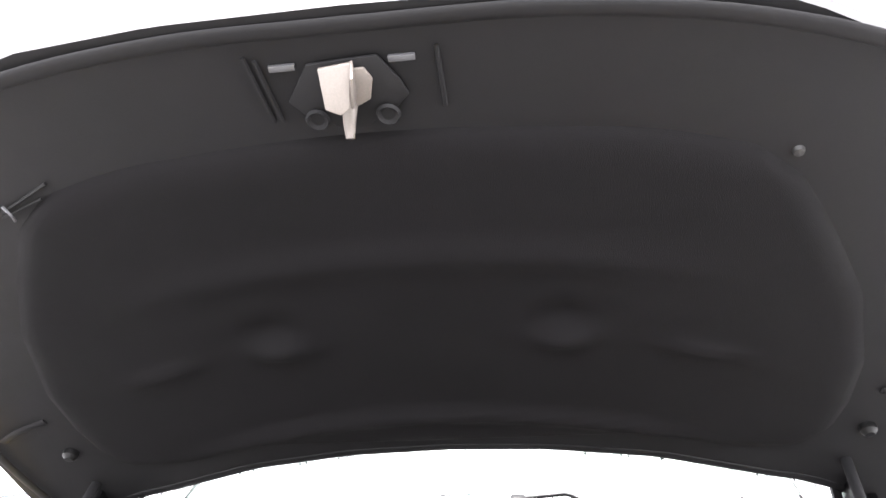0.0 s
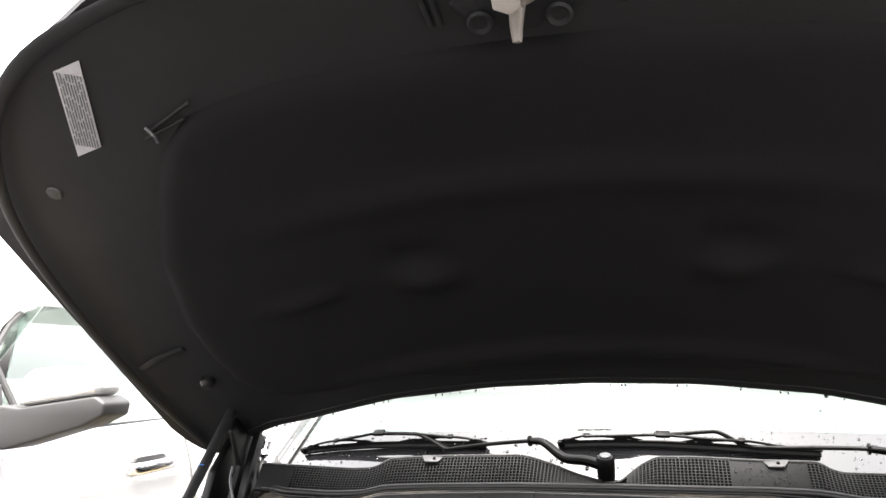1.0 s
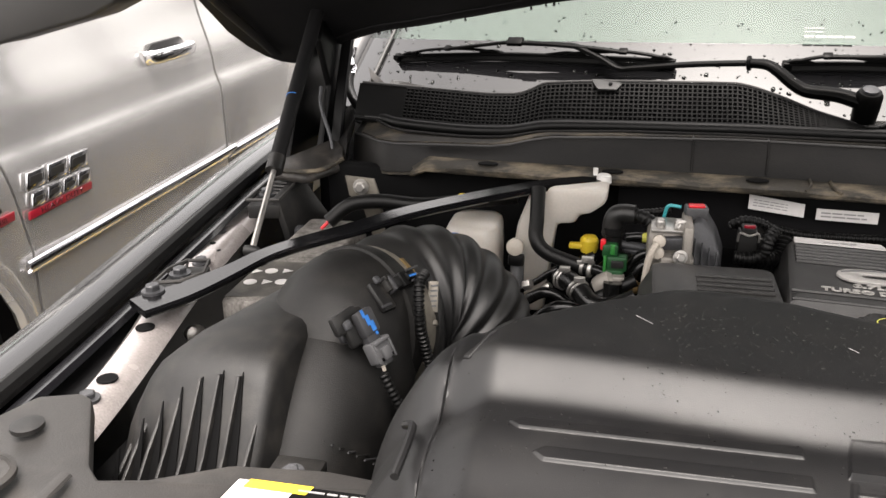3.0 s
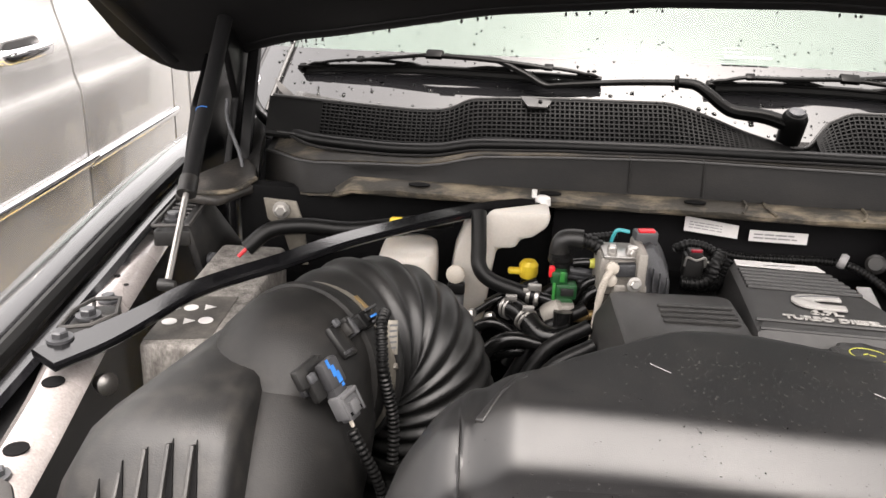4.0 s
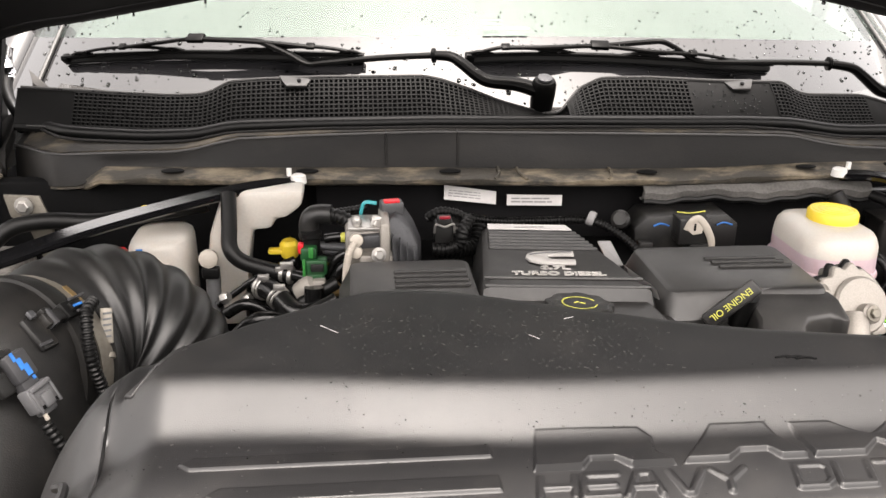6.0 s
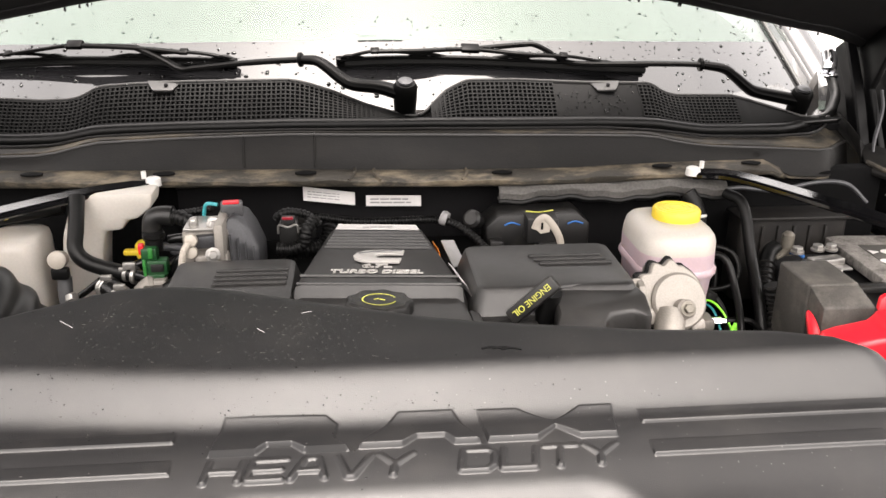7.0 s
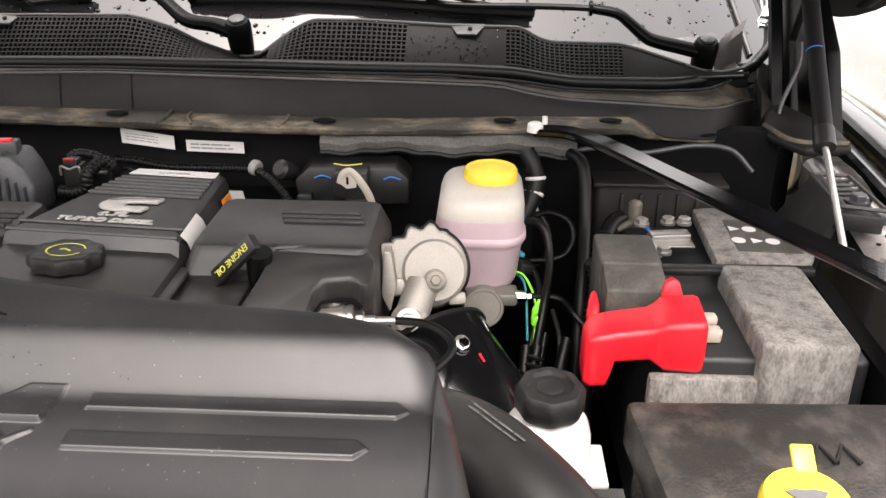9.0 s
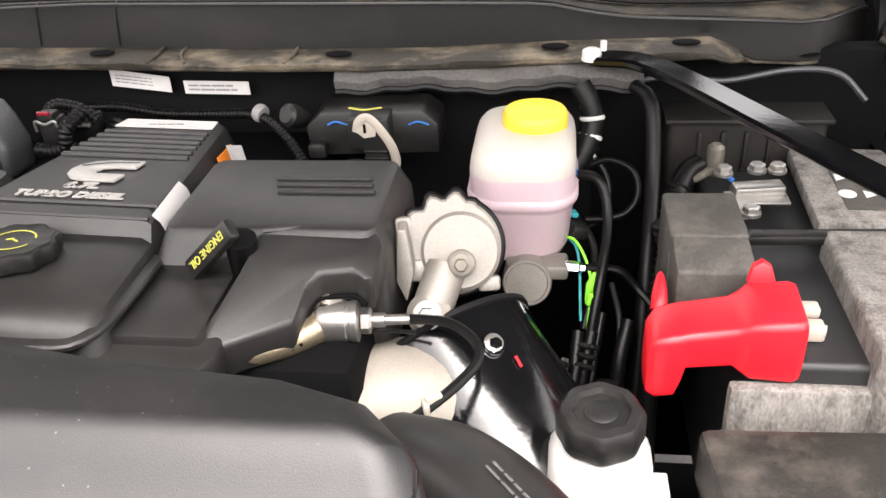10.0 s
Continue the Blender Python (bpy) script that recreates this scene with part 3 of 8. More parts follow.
# fenders: outer skin, the sealing lip and the bolted inner rail
for sgn in (-1, 1):
    def fx(y):
        return XC + sgn * (0.925 + 0.03 * ss(0.9, 2.2, y))

    def fz(y):
        return 1.295 + 0.055 * ss(0.9, 2.1, y)
    sec = []
    for k in range(26):
        y = 0.62 + (2.32 - 0.62) * k / 25
        x0, z0 = fx(y), fz(y)
        q = lambda dx, dz: Vector((x0 + sgn * dx, y, z0 + dz))
        sec.append([q(-0.035, -0.035), q(-0.033, -0.012), q(-0.02, -0.004), q(0.0, 0.0), q(0.03, -0.006), q(0.055, -0.03), q(0.07, -0.08), q(0.078, -0.2), q(0.08, -0.6), q(0.06, -0.62), q(0.055, -0.2), q(0.03, -0.05), q(0.0, -0.03), q(-0.02, -0.04)])
    part("fender", loft(sec), PAINT, truck, "glossy black fender wet with rain")
    part("fender_seal", tube([(fx(y) - sgn * 0.04, y, fz(y) + 0.0) for y in (0.75, 1.0, 1.25, 1.5, 1.75, 1.95)], 0.011, 8, 4), RUBBER, truck)
    part("gutter", tube([(fx(y) - sgn * 0.062, y, fz(y) - 0.012) for y in (0.75, 1.0, 1.25, 1.5, 1.75, 1.95)], 0.012, 6, 4, flat=0.5), PAINT, truck)
    rl = []
    rail_in = lambda y: 0.774 + 0.136 * (min(max(y, 1.0), 1.80) - 1.118) - (0.03 if sgn > 0 else 0.0)
    rail_z = lambda y: 1.290 + 0.020 * ss(1.15, 1.50, y)
    part("gutter_plate", sheet([[(XC + sgn * (rail_in(y) + 0.03), y, rail_z(y) - 0.016), (fx(y) - sgn * 0.05, y, fz(y) - 0.022)] for y in [0.9 + 0.05 * k for k in range(21)]], 0.006), HINGE, truck)
    for k in range(30):
        y = 0.95 + (1.86 - 0.95) * k / 29
        xi = XC + sgn * rail_in(y)
        xo = xi + sgn * (0.052 + 0.008 * math.exp(-((y - 1.40) / 0.06) ** 2) + 0.012 * ss(1.5, 1.75, y))
        zr = rail_z(y)
        rl.append([Vector(p) for p in ((xo, y, zr - 0.012), (xo - sgn * 0.012, y, zr), (xi + sgn * 0.02, y, zr), (xi + sgn * 0.006, y, zr - 0.006), (xi, y, zr - 0.014), (xi + sgn * 0.004, y, zr - 0.014), (xi + sgn * 0.012, y, zr - 0.012), (xo, y, zr - 0.018))])
    rail = part("inner_rail", loft(rl), RAIL, truck, "painted steel rail with bolts and holes, sky sheen in its colour")
    for y, o in ((1.172, 0.028), (1.4825, 0.020), (1.60, 0.038)):
        bolt(rail, (XC + sgn * (rail_in(y) + o), y, rail_z(y) + 0.001), r=0.008, material=DARKALLOY)
    holes = join(*[lathe([(r, 0.0), (r, 0.0012), (0.0, 0.0013)], 14, Matrix.Translation((XC + sgn * (rail_in(y) + o), y, rail_z(y) + 0.0002))) for y, o, r in ((1.211, 0.026, 0.011), (1.314, 0.028, 0.011), (1.53, 0.012, 0.003), (1.555, 0.030, 0.004), (1.56, 0.040, 0.003), (1.635, 0.050, 0.006), (1.590, 0.050, 0.006), (1.735, 0.020, 0.010))])
    part("rail_hole", holes, DEEP, rail, kind="stuff")
    # housing side is near-black, with the bay's shade in its colour
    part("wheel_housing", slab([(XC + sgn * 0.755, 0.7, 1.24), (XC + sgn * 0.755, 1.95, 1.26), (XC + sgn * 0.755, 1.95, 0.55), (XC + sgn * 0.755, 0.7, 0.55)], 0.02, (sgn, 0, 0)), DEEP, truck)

# ribbed brackets on the rails: a cupped deck on a wedge-shaped side
for sgn, deck in ((-1, [(-0.897, 1.648), (-0.850, 1.658), (-0.862, 1.785), (-0.906, 1.780)]), (1, [(0.776, 1.545), (0.726, 1.560), (0.734, 1.672), (0.778, 1.668)])):
    zd = 1.345
    a, b, c, d = [Vector((*p, zd)) for p in deck]
    tb = part("strut_tower", join(slab([p - Vector((0, 0, 0.008)) for p in (a, b, c, d)], 0.022, bev=0.003),
              slab([b, c, c + Vector((-sgn * 0.075, 0.02, -0.125)), b + Vector((-sgn * 0.03, 0.015, -0.15))], 0.012, (sgn, 0, 0.1), 0.003)), PLASTIC, truck, "black ribbed plastic bracket")
    for p, q in ((a, b), (b, c), (c, d), (d, a)):
        part("deck_rim", tube([p, p.lerp(q, 0.5), q], 0.0026, 6, 1), PANEL, tb)
    for k in range(5):
        part("rib", tube([a.lerp(d, 0.36 + 0.14 * k) - Vector((0, 0, 0.003)), b.lerp(c, 0.30 + 0.14 * k) - Vector((0, 0, 0.003))], 0.0022, 6, 1), PANEL, tb)
    bolt(tb, a.lerp(c, 0.36) - Vector((0, 0, 0.006)), r=0.010, material=DARKALLOY)
    part("side_nut", lathe([(0.010, 0), (0.010, 0.006), (0.005, 0.010)], 12, axis_to(b.lerp(c, 0.15) + Vector((-sgn * 0.022, 0, -0.055)), (-sgn, -0.4, 0.2))), DARKALLOY, tb)

# firewall, bay floor, inner front wall: the bay's shade is in their near-black colour
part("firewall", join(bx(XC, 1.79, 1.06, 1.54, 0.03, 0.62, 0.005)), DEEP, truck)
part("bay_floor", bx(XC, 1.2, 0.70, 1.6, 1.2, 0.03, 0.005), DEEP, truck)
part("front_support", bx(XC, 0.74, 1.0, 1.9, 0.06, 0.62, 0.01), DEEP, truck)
for sgn in (-1, 1):
    for cy in (1.45, 5.2):
        wh = part("wheel", lathe([(0.22, -0.12), (0.225, -0.02), (0.20, 0.0), (0.08, 0.01), (0.0, 0.012)], 24, axis_to((XC + sgn * 0.93, cy, 0.42), (sgn, 0, 0))), ALLOY, truck)
        part("tyre", lathe([(0.24, -0.2), (0.38, -0.2), (0.42, -0.16), (0.42, -0.03), (0.38, 0.0), (0.24, 0.0), (0.225, -0.03)], 32, axis_to((XC + sgn * 0.93, cy, 0.42), (sgn, 0, 0))), TYRE, wh)
part("cargo_bed", bx(XC, 5.3, 0.9, 1.8, 1.9, 0.7, 0.04), PAINT, truck)

# ---- cowl, windscreen and wipers ----


def bow(x):
    """The cowl's middle stands further forward than its ends."""
    return 0.10 * ((x - XC) / 0.72) ** 2


def curl(x):
    """The cowl's ends curl back."""
    return 0.075 * ss(0.66, 0.760, abs(x - XC))


def rounded(tab, x, r=0.012):
    """A table's value with its corners eased."""
    return sum(lerp_table(tab, x + d * r) for d in (-1, -0.5, 0, 0.5, 1)) / 5


WALL_TOP = [(-0.80, 1.402), (-0.73, 1.4065), (-0.63, 1.411), (-0.545, 1.413), (-0.512, 1.4195), (-0.475, 1.431), (-0.356, 1.437), (-0.20, 1.4415), (0.0, 1.4385), (0.21, 1.434), (0.335, 1.430), (0.385, 1.418), (0.43, 1.4115), (0.534, 1.4055), (0.72, 1.392)]
WALL_LOW = [(-0.80, 1.363), (-0.678, 1.372), (-0.646, 1.394), (-0.55, 1.3935), (-0.2, 1.393), (0.0, 1.3885), (0.21, 1.387), (0.35, 1.391), (0.512, 1.391), (0.563, 1.368), (0.72, 1.357)]
SEAL_LOW = [(-0.80, 1.421), (-0.74, 1.4185), (-0.68, 1.4155), (-0.597, 1.4145), (-0.532, 1.4185), (-0.482, 1.431), (-0.355, 1.439), (-0.2, 1.4425), (0.0, 1.442), (0.265, 1.4375), (0.357, 1.4295), (0.434, 1.4175), (0.552, 1.412), (0.70, 1.414)]
MESH_LOW = [(-0.80, 1.427), (-0.766, 1.426), (-0.60, 1.4235), (-0.526, 1.427), (-0.477, 1.4395), (-0.39, 1.443), (-0.19, 1.449), (0.0, 1.449), (0.18, 1.4455), (0.357, 1.4425), (0.406, 1.4325), (0.446, 1.426), (0.57, 1.423), (0.70, 1.425)]
MESH_TOP = [(-0.80, 1.4735), (-0.573, 1.466), (-0.53, 1.468), (-0.512, 1.4735), (-0.4876, 1.4876), (-0.437, 1.492), (-0.35, 1.496), (-0.20, 1.4985), (-0.175, 1.4935), (-0.09, 1.466), (-0.03, 1.4525), (-0.004, 1.4515), (0.034, 1.4785), (0.068, 1.496), (0.143, 1.496), (0.27, 1.489), (0.368, 1.4865), (0.389, 1.4725), (0.41, 1.466), (0.51, 1.4627), (0.54, 1.455), (0.635, 1.4285), (0.70, 1.426)]


def wall_y(x):
    return 1.738 + 0.3 * bow(x) + curl(x)


def flange_y(x):
    return 1.702 + 0.3 * bow(x) + curl(x) + 0.050 * (ss(-0.645, -0.69, x) + ss(0.515, 0.57, x))


def flange_z(x):
    return lerp_table(WALL_LOW, x)


cow = thing("cowl_panel", "dusty black cowl panel below the windscreen", "cowl", (XC, 1.78, 1.38))
XS = [XC - 0.748 + 1.496 * k / 150 for k in range(151)]
fl = []
for x in XS:
    y, z, w = flange_y(x), flange_z(x) - 0.003, wall_y(x)
    sag = 0.0012 * math.sin(x * 31) + 0.0008 * math.sin(x * 83)
    fl.append([(x, y + 0.005, z - 0.012), (x, y, z - 0.008 + sag), (x, y - 0.001, z - 0.003 + sag), (x, y + 0.005, z + sag), (x, w + 0.002, z + 0.004), (x, w + 0.002, z - 0.006), (x, y + 0.008, z - 0.008)])
flange = part("flange", loft(fl), DUSTY, cow, "flange caked with tan dust")
for x in (-0.735, -0.55, -0.37, -0.175, 0.105, 0.345, 0.485, 0.62):
    part("clip_hole", lathe([(0.015, 0), (0.015, 0.0015), (0.008, 0.003)], 18, Matrix.Translation((x, (flange_y(x) + wall_y(x)) / 2, flange_z(x) + 0.0005)) @ Matrix.Diagonal((1.0, 0.6, 1, 1))), DEEP, flange)
for x, s in ((-0.115, 1), (-0.07, -1), (0.045, 1)):
    part("flange_step", tube([(x, flange_y(x) + 0.001, flange_z(x) - 0.004), (x + s * 0.008, flange_y(x) + 0.014, flange_z(x) + 0.001), (x + s * 0.009, wall_y(x) - 0.002, flange_z(x) + 0.003)], 0.0022, 6, 4), DUSTY, flange)
wall = []
for x in XS:
    w, z, top, back, sl = wall_y(x), flange_z(x), rounded(WALL_TOP, x), 0.35 * bow(x), rounded(SEAL_LOW, x)
    wall.append([(x, w, z - 0.004), (x, w + 0.002, z + 0.004), (x, w + 0.011, top - 0.006), (x, w + 0.014, top - 0.0015), (x, w + 0.020, top), (x, w + 0.028 + 0.5 * back, top + 0.35 * (sl - top)),
                 (x, w + 0.036 + back, sl - 0.001), (x, w + 0.05 + back, sl - 0.004), (x, w + 0.10 + back, sl - 0.04), (x, w + 0.10, z - 0.03), (x, w + 0.02, z - 0.02)])
part("cowl_wall", loft(wall), COWL, cow, "dark plastic cowl face with faint seams")
for x in (-0.162, -0.262):
    top = rounded(WALL_TOP, x)
    part("seam", tube([(x, wall_y(x) + 0.001, flange_z(x) + 0.004), (x, wall_y(x) + 0.011, top - 0.006), (x, wall_y(x) + 0.020, top + 0.0005), (x, wall_y(x) + 0.035, top + 0.002)], 0.0018, 6, 3), COWL, cow)
part("ledge_lip", tube([(x, wall_y(x) + 0.015, rounded(WALL_TOP, x) - 0.001) for x in XS[::3]], 0.0022, 8, 1), TRIM, cow)
for sgn in (-1, 1):
    led = []
    for k in range(41):
        x = XC + sgn * (0.735 * k / 40)
        w, top, back, sl = wall_y(x), rounded(WALL_TOP, x), 0.35 * bow(x), rounded(SEAL_LOW, x)
        led.append([(x, w + 0.0205, top + 0.002), (x, w + 0.028 + 0.5 * back, top + 0.35 * (sl - top) + 0.002), (x, w + 0.035 + back, sl + 0.001)])
    part("ledge", sheet(led, 0.002), LEDGE, cow, "ledge powdered with tan dust")
    part("ledge_bead", tube([(p[2][0], p[2][1] - 0.008, p[2][2] + 0.0012) for p in led], 0.0022, 6, 1), COWL, cow)


def seal_y(x):
    return 1.790 + 0.70 * bow(x) + 0.6 * curl(x)


# rubber seal: along the cowl, then up round both corners to the glass
ends_l = [(-0.868, 2.075, 1.475), (-0.860, 2.035, 1.450), (-0.838, 1.985, 1.436), (-0.806, 1.93, 1.428)]
ends_r = [(0.703, 1.93, 1.417), (0.742, 1.981, 1.427), (0.766, 2.02, 1.441), (0.776, 2.062, 1.46)]
part("cowl_seal", tube(ends_l + [(x, seal_y(x), (rounded(SEAL_LOW, x) + rounded(MESH_LOW, x)) / 2 + 0.001) for x in XS[3:-8:4]] + ends_r, 0.0088, 10, 2), RUBBER, cow, "black rubber seal")
for sgn in (-1, 1):
    part("apron_corner", slab([(XC + sgn * 0.748, 1.775, 1.368), (XC + sgn * 0.755, 1.83, 1.388), (XC + sgn * 0.79, 1.86, 1.390), (XC + sgn * 0.855, 1.80, 1.368), (XC + sgn * 0.855, 1.745, 1.360), (XC + sgn * 0.79, 1.735, 1.358)], 0.012, bev=0.004), LID if sgn < 0 else COWL, cow, "dusty metal apron corner")
    part("apron_bead", tube([(XC + sgn * 0.748, 1.79, 1.375), (XC + sgn * 0.78, 1.752, 1.364), (XC + sgn * 0.85, 1.748, 1.363)], 0.004, 8, 4), DUSTY, cow)
    part("cowl_end", slab([(XC + sgn * 0.748, 1.80, 1.36), (XC + sgn * 0.80, 1.85, 1.365), (XC + sgn * 0.85, 1.98, 1.385), (XC + sgn * 0.80, 2.03, 1.42), (XC + sgn * 0.752, 1.87, 1.425), (XC + sgn * 0.75, 1.82, 1.41)], 0.02, (0, 0, -1), 0.006), COWL, cow)
    part("corner_fold", sheet([[(XC + sgn * (0.70 + 0.012 * k), 1.90 + 0.016 * k, 1.424), (XC + sgn * (0.70 + 0.012 * k), 1.915 + 0.016 * k, 1.448 + 0.004 * k), (XC + sgn * (0.715 + 0.012 * k), 1.95 + 0.016 * k, 1.462 + 0.004 * k)] for k in range(6)], 0.004, (0, 0.6, -0.6)), PANEL, cow, "folded grey plastic corner")


# grille: a sloping panel with a lattice over an added dark sheet
def gr_low(x):
    return Vector((x, 1.803 + 0.70 * bow(x), rounded(MESH_LOW, x)))


def gr_top(x):
    z = rounded(MESH_TOP, x, 0.008)
    low = gr_low(x)
    full = 0.059 - 0.2 * bow(x)
    return Vector((x, low.y + full * min(1.0, (z - low.z) / 0.036 + 0.12), max(z, low.z + 0.003)))


def span(x0, x1, n=60):
    return [x0 + (x1 - x0) * k / n for k in range(n + 1)]


def frame_strip(x0, x1, f0, f1, n=60):
    rows = []
    for x in span(x0, x1, n):
        a, b = gr_low(x), gr_top(x)
        rows.append([a.lerp(b, f0), a.lerp(b, (f0 + f1) / 2) + Vector((0, -0.0008, 0.0014)), a.lerp(b, f1)])
    return sheet(rows, 0.006, (0, 0.45, -0.89))


grl = part("grille_frame", join(frame_strip(-0.80, 0.70, -0.08, 0.05, 140), frame_strip(-0.80, 0.70, 0.94, 1.0, 180), frame_strip(0.205, 0.345, 0.0, 1.0), frame_strip(0.515, 0.70, 0.0, 1.0), frame_strip(-0.80, -0.715, 0.0, 1.0)), GRILLE, cow, "black cowl grille frame")
part("grille_lip", tube([gr_top(x) + Vector((0, 0.001, 0.001)) for x in span(-0.795, 0.66, 180)], 0.0024, 8, 1), TRIM, grl, "smooth rolled upper lip")
part("grille_lower_lip", tube([gr_low(x) + Vector((0, -0.003, 0.0)) for x in span(-0.78, 0.69, 120)], 0.0016, 6, 1), TRIM, grl)
# near-black sheet added close below the mesh, as the shade in its holes
shade_tray = []
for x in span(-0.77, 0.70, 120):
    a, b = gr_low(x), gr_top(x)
    shade_tray.append([a + Vector((0, 0.002, -0.009)), b + Vector((0, 0.004, -0.006))])
part("grille_shade_tray", sheet(shade_tray, 0.01), DEEP, cow)


def lattice(x0, x1, pitch, rowsn):
    """Crossing bars of the mesh, each a small box."""
    vs, fs = [], []

    def bar(p, q, wx, wy):
        up = Vector((0, -0.45, 0.89))
        d = (q - p).normalized()
        s = d.cross(up).normalized()
        k = len(vs)
        for c in (p, q):
            for a, b in ((-1, -1), (1, -1), (1, 1), (-1, 1)):
                vs.append(c + s * a * wx + up * b * wy)
        for f in ((0, 1, 5, 4), (1, 2, 6, 5), (2, 3, 7, 6), (3, 0, 4, 7), (0, 3, 2, 1), (4, 5, 6, 7)):
            fs.append([k + i for i in f])
    n = int((x1 - x0) / pitch)
    for i in range(n + 1):
        x = x0 + (x1 - x0) * i / n
        bar(gr_low(x).lerp(gr_top(x), 0.03), gr_low(x).lerp(gr_top(x), 0.96), 0.0011, 0.0022)
    for r in range(rowsn + 1):
        f = 0.04 + 0.9 * r / rowsn
        seg = [x0 + (x1 - x0) * i / 90 for i in range(91)]
        for xa, xb in zip(seg, seg[1:]):
            bar(gr_low(xa).lerp(gr_top(xa), f), gr_low(xb).lerp(gr_top(xb), f), 0.0013, 0.0022)
    me = bpy.data.meshes.new("t")
    me.from_pydata(vs, [], fs)
    bm = bmesh.new()
    bm.from_mesh(me)
    bpy.data.meshes.remove(me)
    return bm


for a, b in ((-0.715, -0.03), (0.012, 0.205), (0.345, 0.515)):
    part("grille_mesh", lattice(a, b, 0.0070, 9), GRILLE, grl, "fine square mesh", kind="stuff")
for x in (-0.388, 0.29):
    c = gr_top(x)
    part("clip_tab", slab([c + Vector((-0.026, 0.004, 0.004)), c + Vector((-0.019, -0.012, -0.002)), c + Vector((-0.014, -0.020, -0.007)), c + Vector((0.014, -0.020, -0.007)), c + Vector((0.019, -0.012, -0.002)), c + Vector((0.026, 0.004, 0.004))], 0.004, (0, 0.4, -0.9), 0.0012), TRIM, grl, "moulded clip tongue")
    part("clip_slot", lathe([(0.003, 0), (0.003, 0.002), (0.0, 0.0022)], 10, axis_to(c + Vector((0.004, -0.010, -0.0015)), (0, -0.45, 0.89))), DEEP, grl)
# smooth wet shelf behind the grille, up to the foot of the glass
shelf = []
for x in span(-0.80, 0.70, 90):
    a = (x - XC) / 0.80
    foot = Vector((x, 1.850 + 0.28 * abs(a) ** 2.3, 1.452 - 0.012 * a * a))
    low = gr_low(x)
    shelf.append([Vector((x, low.y + 0.012, low.z - 0.004)), Vector((x, (low.y + 0.012 + foot.y) / 2, low.z + 0.003)), foot + Vector((0, 0.03, 0.004))])
part("cowl_shelf", sheet(shelf, 0.004), WETGREY, cow, "smooth wet grey shelf below the glass")
for x in (0.395, 0.42, 0.45):
    part("shelf_rib", bx(x, 1.90, 1.445, 0.012, 0.05, 0.016, 0.003, rot=(18, 0, 8)), DEEP, cow)


# windscreen, wrapped round the corners: black printed band below, clear glass above
def ws(x, t):
    """Glass point: t runs up the rake."""
    a = (x - XC) / 0.80
    base = Vector((x, 1.865 + 0.30 * a * a * abs(a) ** 0.3, 1.462 - 0.012 * a * a))
    return base + Vector((-(x - XC) * 0.12 * t, 0.60 * t, 0.44 * t - 0.03 * t * t))


def frit_top(x):
    return 0.188 - 0.055 * ((x - XC) / 0.75) ** 2


GX = [XC - 0.86 + 1.72 * j / 64 for j in range(65)]
LOW = [-0.05 - 0.12 * ss(0.25, 0.85, abs(x - XC) / 0.8) for x in GX]
rows = [[ws(x, frit_top(x) + (1.05 - frit_top(x)) * i / 16) for x in GX] for i in range(17)]
screen = part("windscreen", sheet(rows, 0.005, (0, 0.5, -0.85)), GLASS, truck, "windscreen speckled with rain drops", angle=60)
screen.visible_shadow = False
band = [[ws(x, LOW[j] + (frit_top(x) - LOW[j]) * i / 8) for j, x in enumerate(GX)] for i in range(9)]
frit = part("frit_band", sheet(band, 0.005, (0, 0.5, -0.85)), FRIT, screen, "black printed band of glass, wet and glossy")
dash = [[ws(XC - 0.8 + 1.6 * j / 20, 0.12) + Vector((0, 0.02 + 0.16 * i, -0.022 + 0.030 * i)) for j in range(21)] for i in range(5)]
part("dashboard", sheet(dash, 0.05), DASH, truck)
for sgn in (-1, 1):
    part("windscreen_pillar", tube([ws(XC + sgn * 0.875, t) + Vector((sgn * 0.01, 0.03, -0.005)) for t in (-0.1, 0.15, 0.4, 0.7, 1.05)], 0.04, 10, 4), PAINT, truck)
    part("pillar_trim", tube([ws(XC + sgn * 0.80, t) + Vector((0, -0.002, 0.003)) for t in (-0.10, 0.0, 0.1, 0.2, 0.4, 0.8)], 0.004, 8, 4), TRIM, truck)
    part("body_side", slab([(XC + sgn * 0.90, 2.2, 1.36), (XC + sgn * 0.90, 4.6, 1.36), (XC + sgn * 0.90, 4.6, 0.45), (XC + sgn * 0.90, 2.2, 0.45)], 0.05, (sgn, 0, 0), 0.01), PAINT, truck)
    part("cab_pillar", slab([(XC + sgn * 0.86, 3.3, 1.36), (XC + sgn * 0.86, 3.42, 1.36), (XC + sgn * 0.74, 3.42, 1.92), (XC + sgn * 0.74, 3.32, 1.92)], 0.05, (sgn, 0, 0), 0.01), PAINT, truck)
    part("cab_pillar", slab([(XC + sgn * 0.86, 4.2, 1.36), (XC + sgn * 0.86, 4.4, 1.36), (XC + sgn * 0.74, 4.32, 1.92), (XC + sgn * 0.74, 4.2, 1.92)], 0.05, (sgn, 0, 0), 0.01), PAINT, truck)
    cx = XC + sgn * (0.822 if sgn < 0 else 0.815)
    part("chrome_cap", join(tube([(cx, 2.075, 1.512), (cx + sgn * 0.004, 2.07, 1.49), (cx, 2.062, 1.474)], 0.016, 12, 4, flat=0.8), bx(cx, 2.06, 1.468, 0.03, 0.02, 0.008, 0.003, rot=(20, 0, 0))), CHROME, truck, "bright hinge cap")
part("roof", dome(XC, 3.42, 1.90, 1.965, 1.5, 1.75, 0.2, 0.04), PAINT, truck)

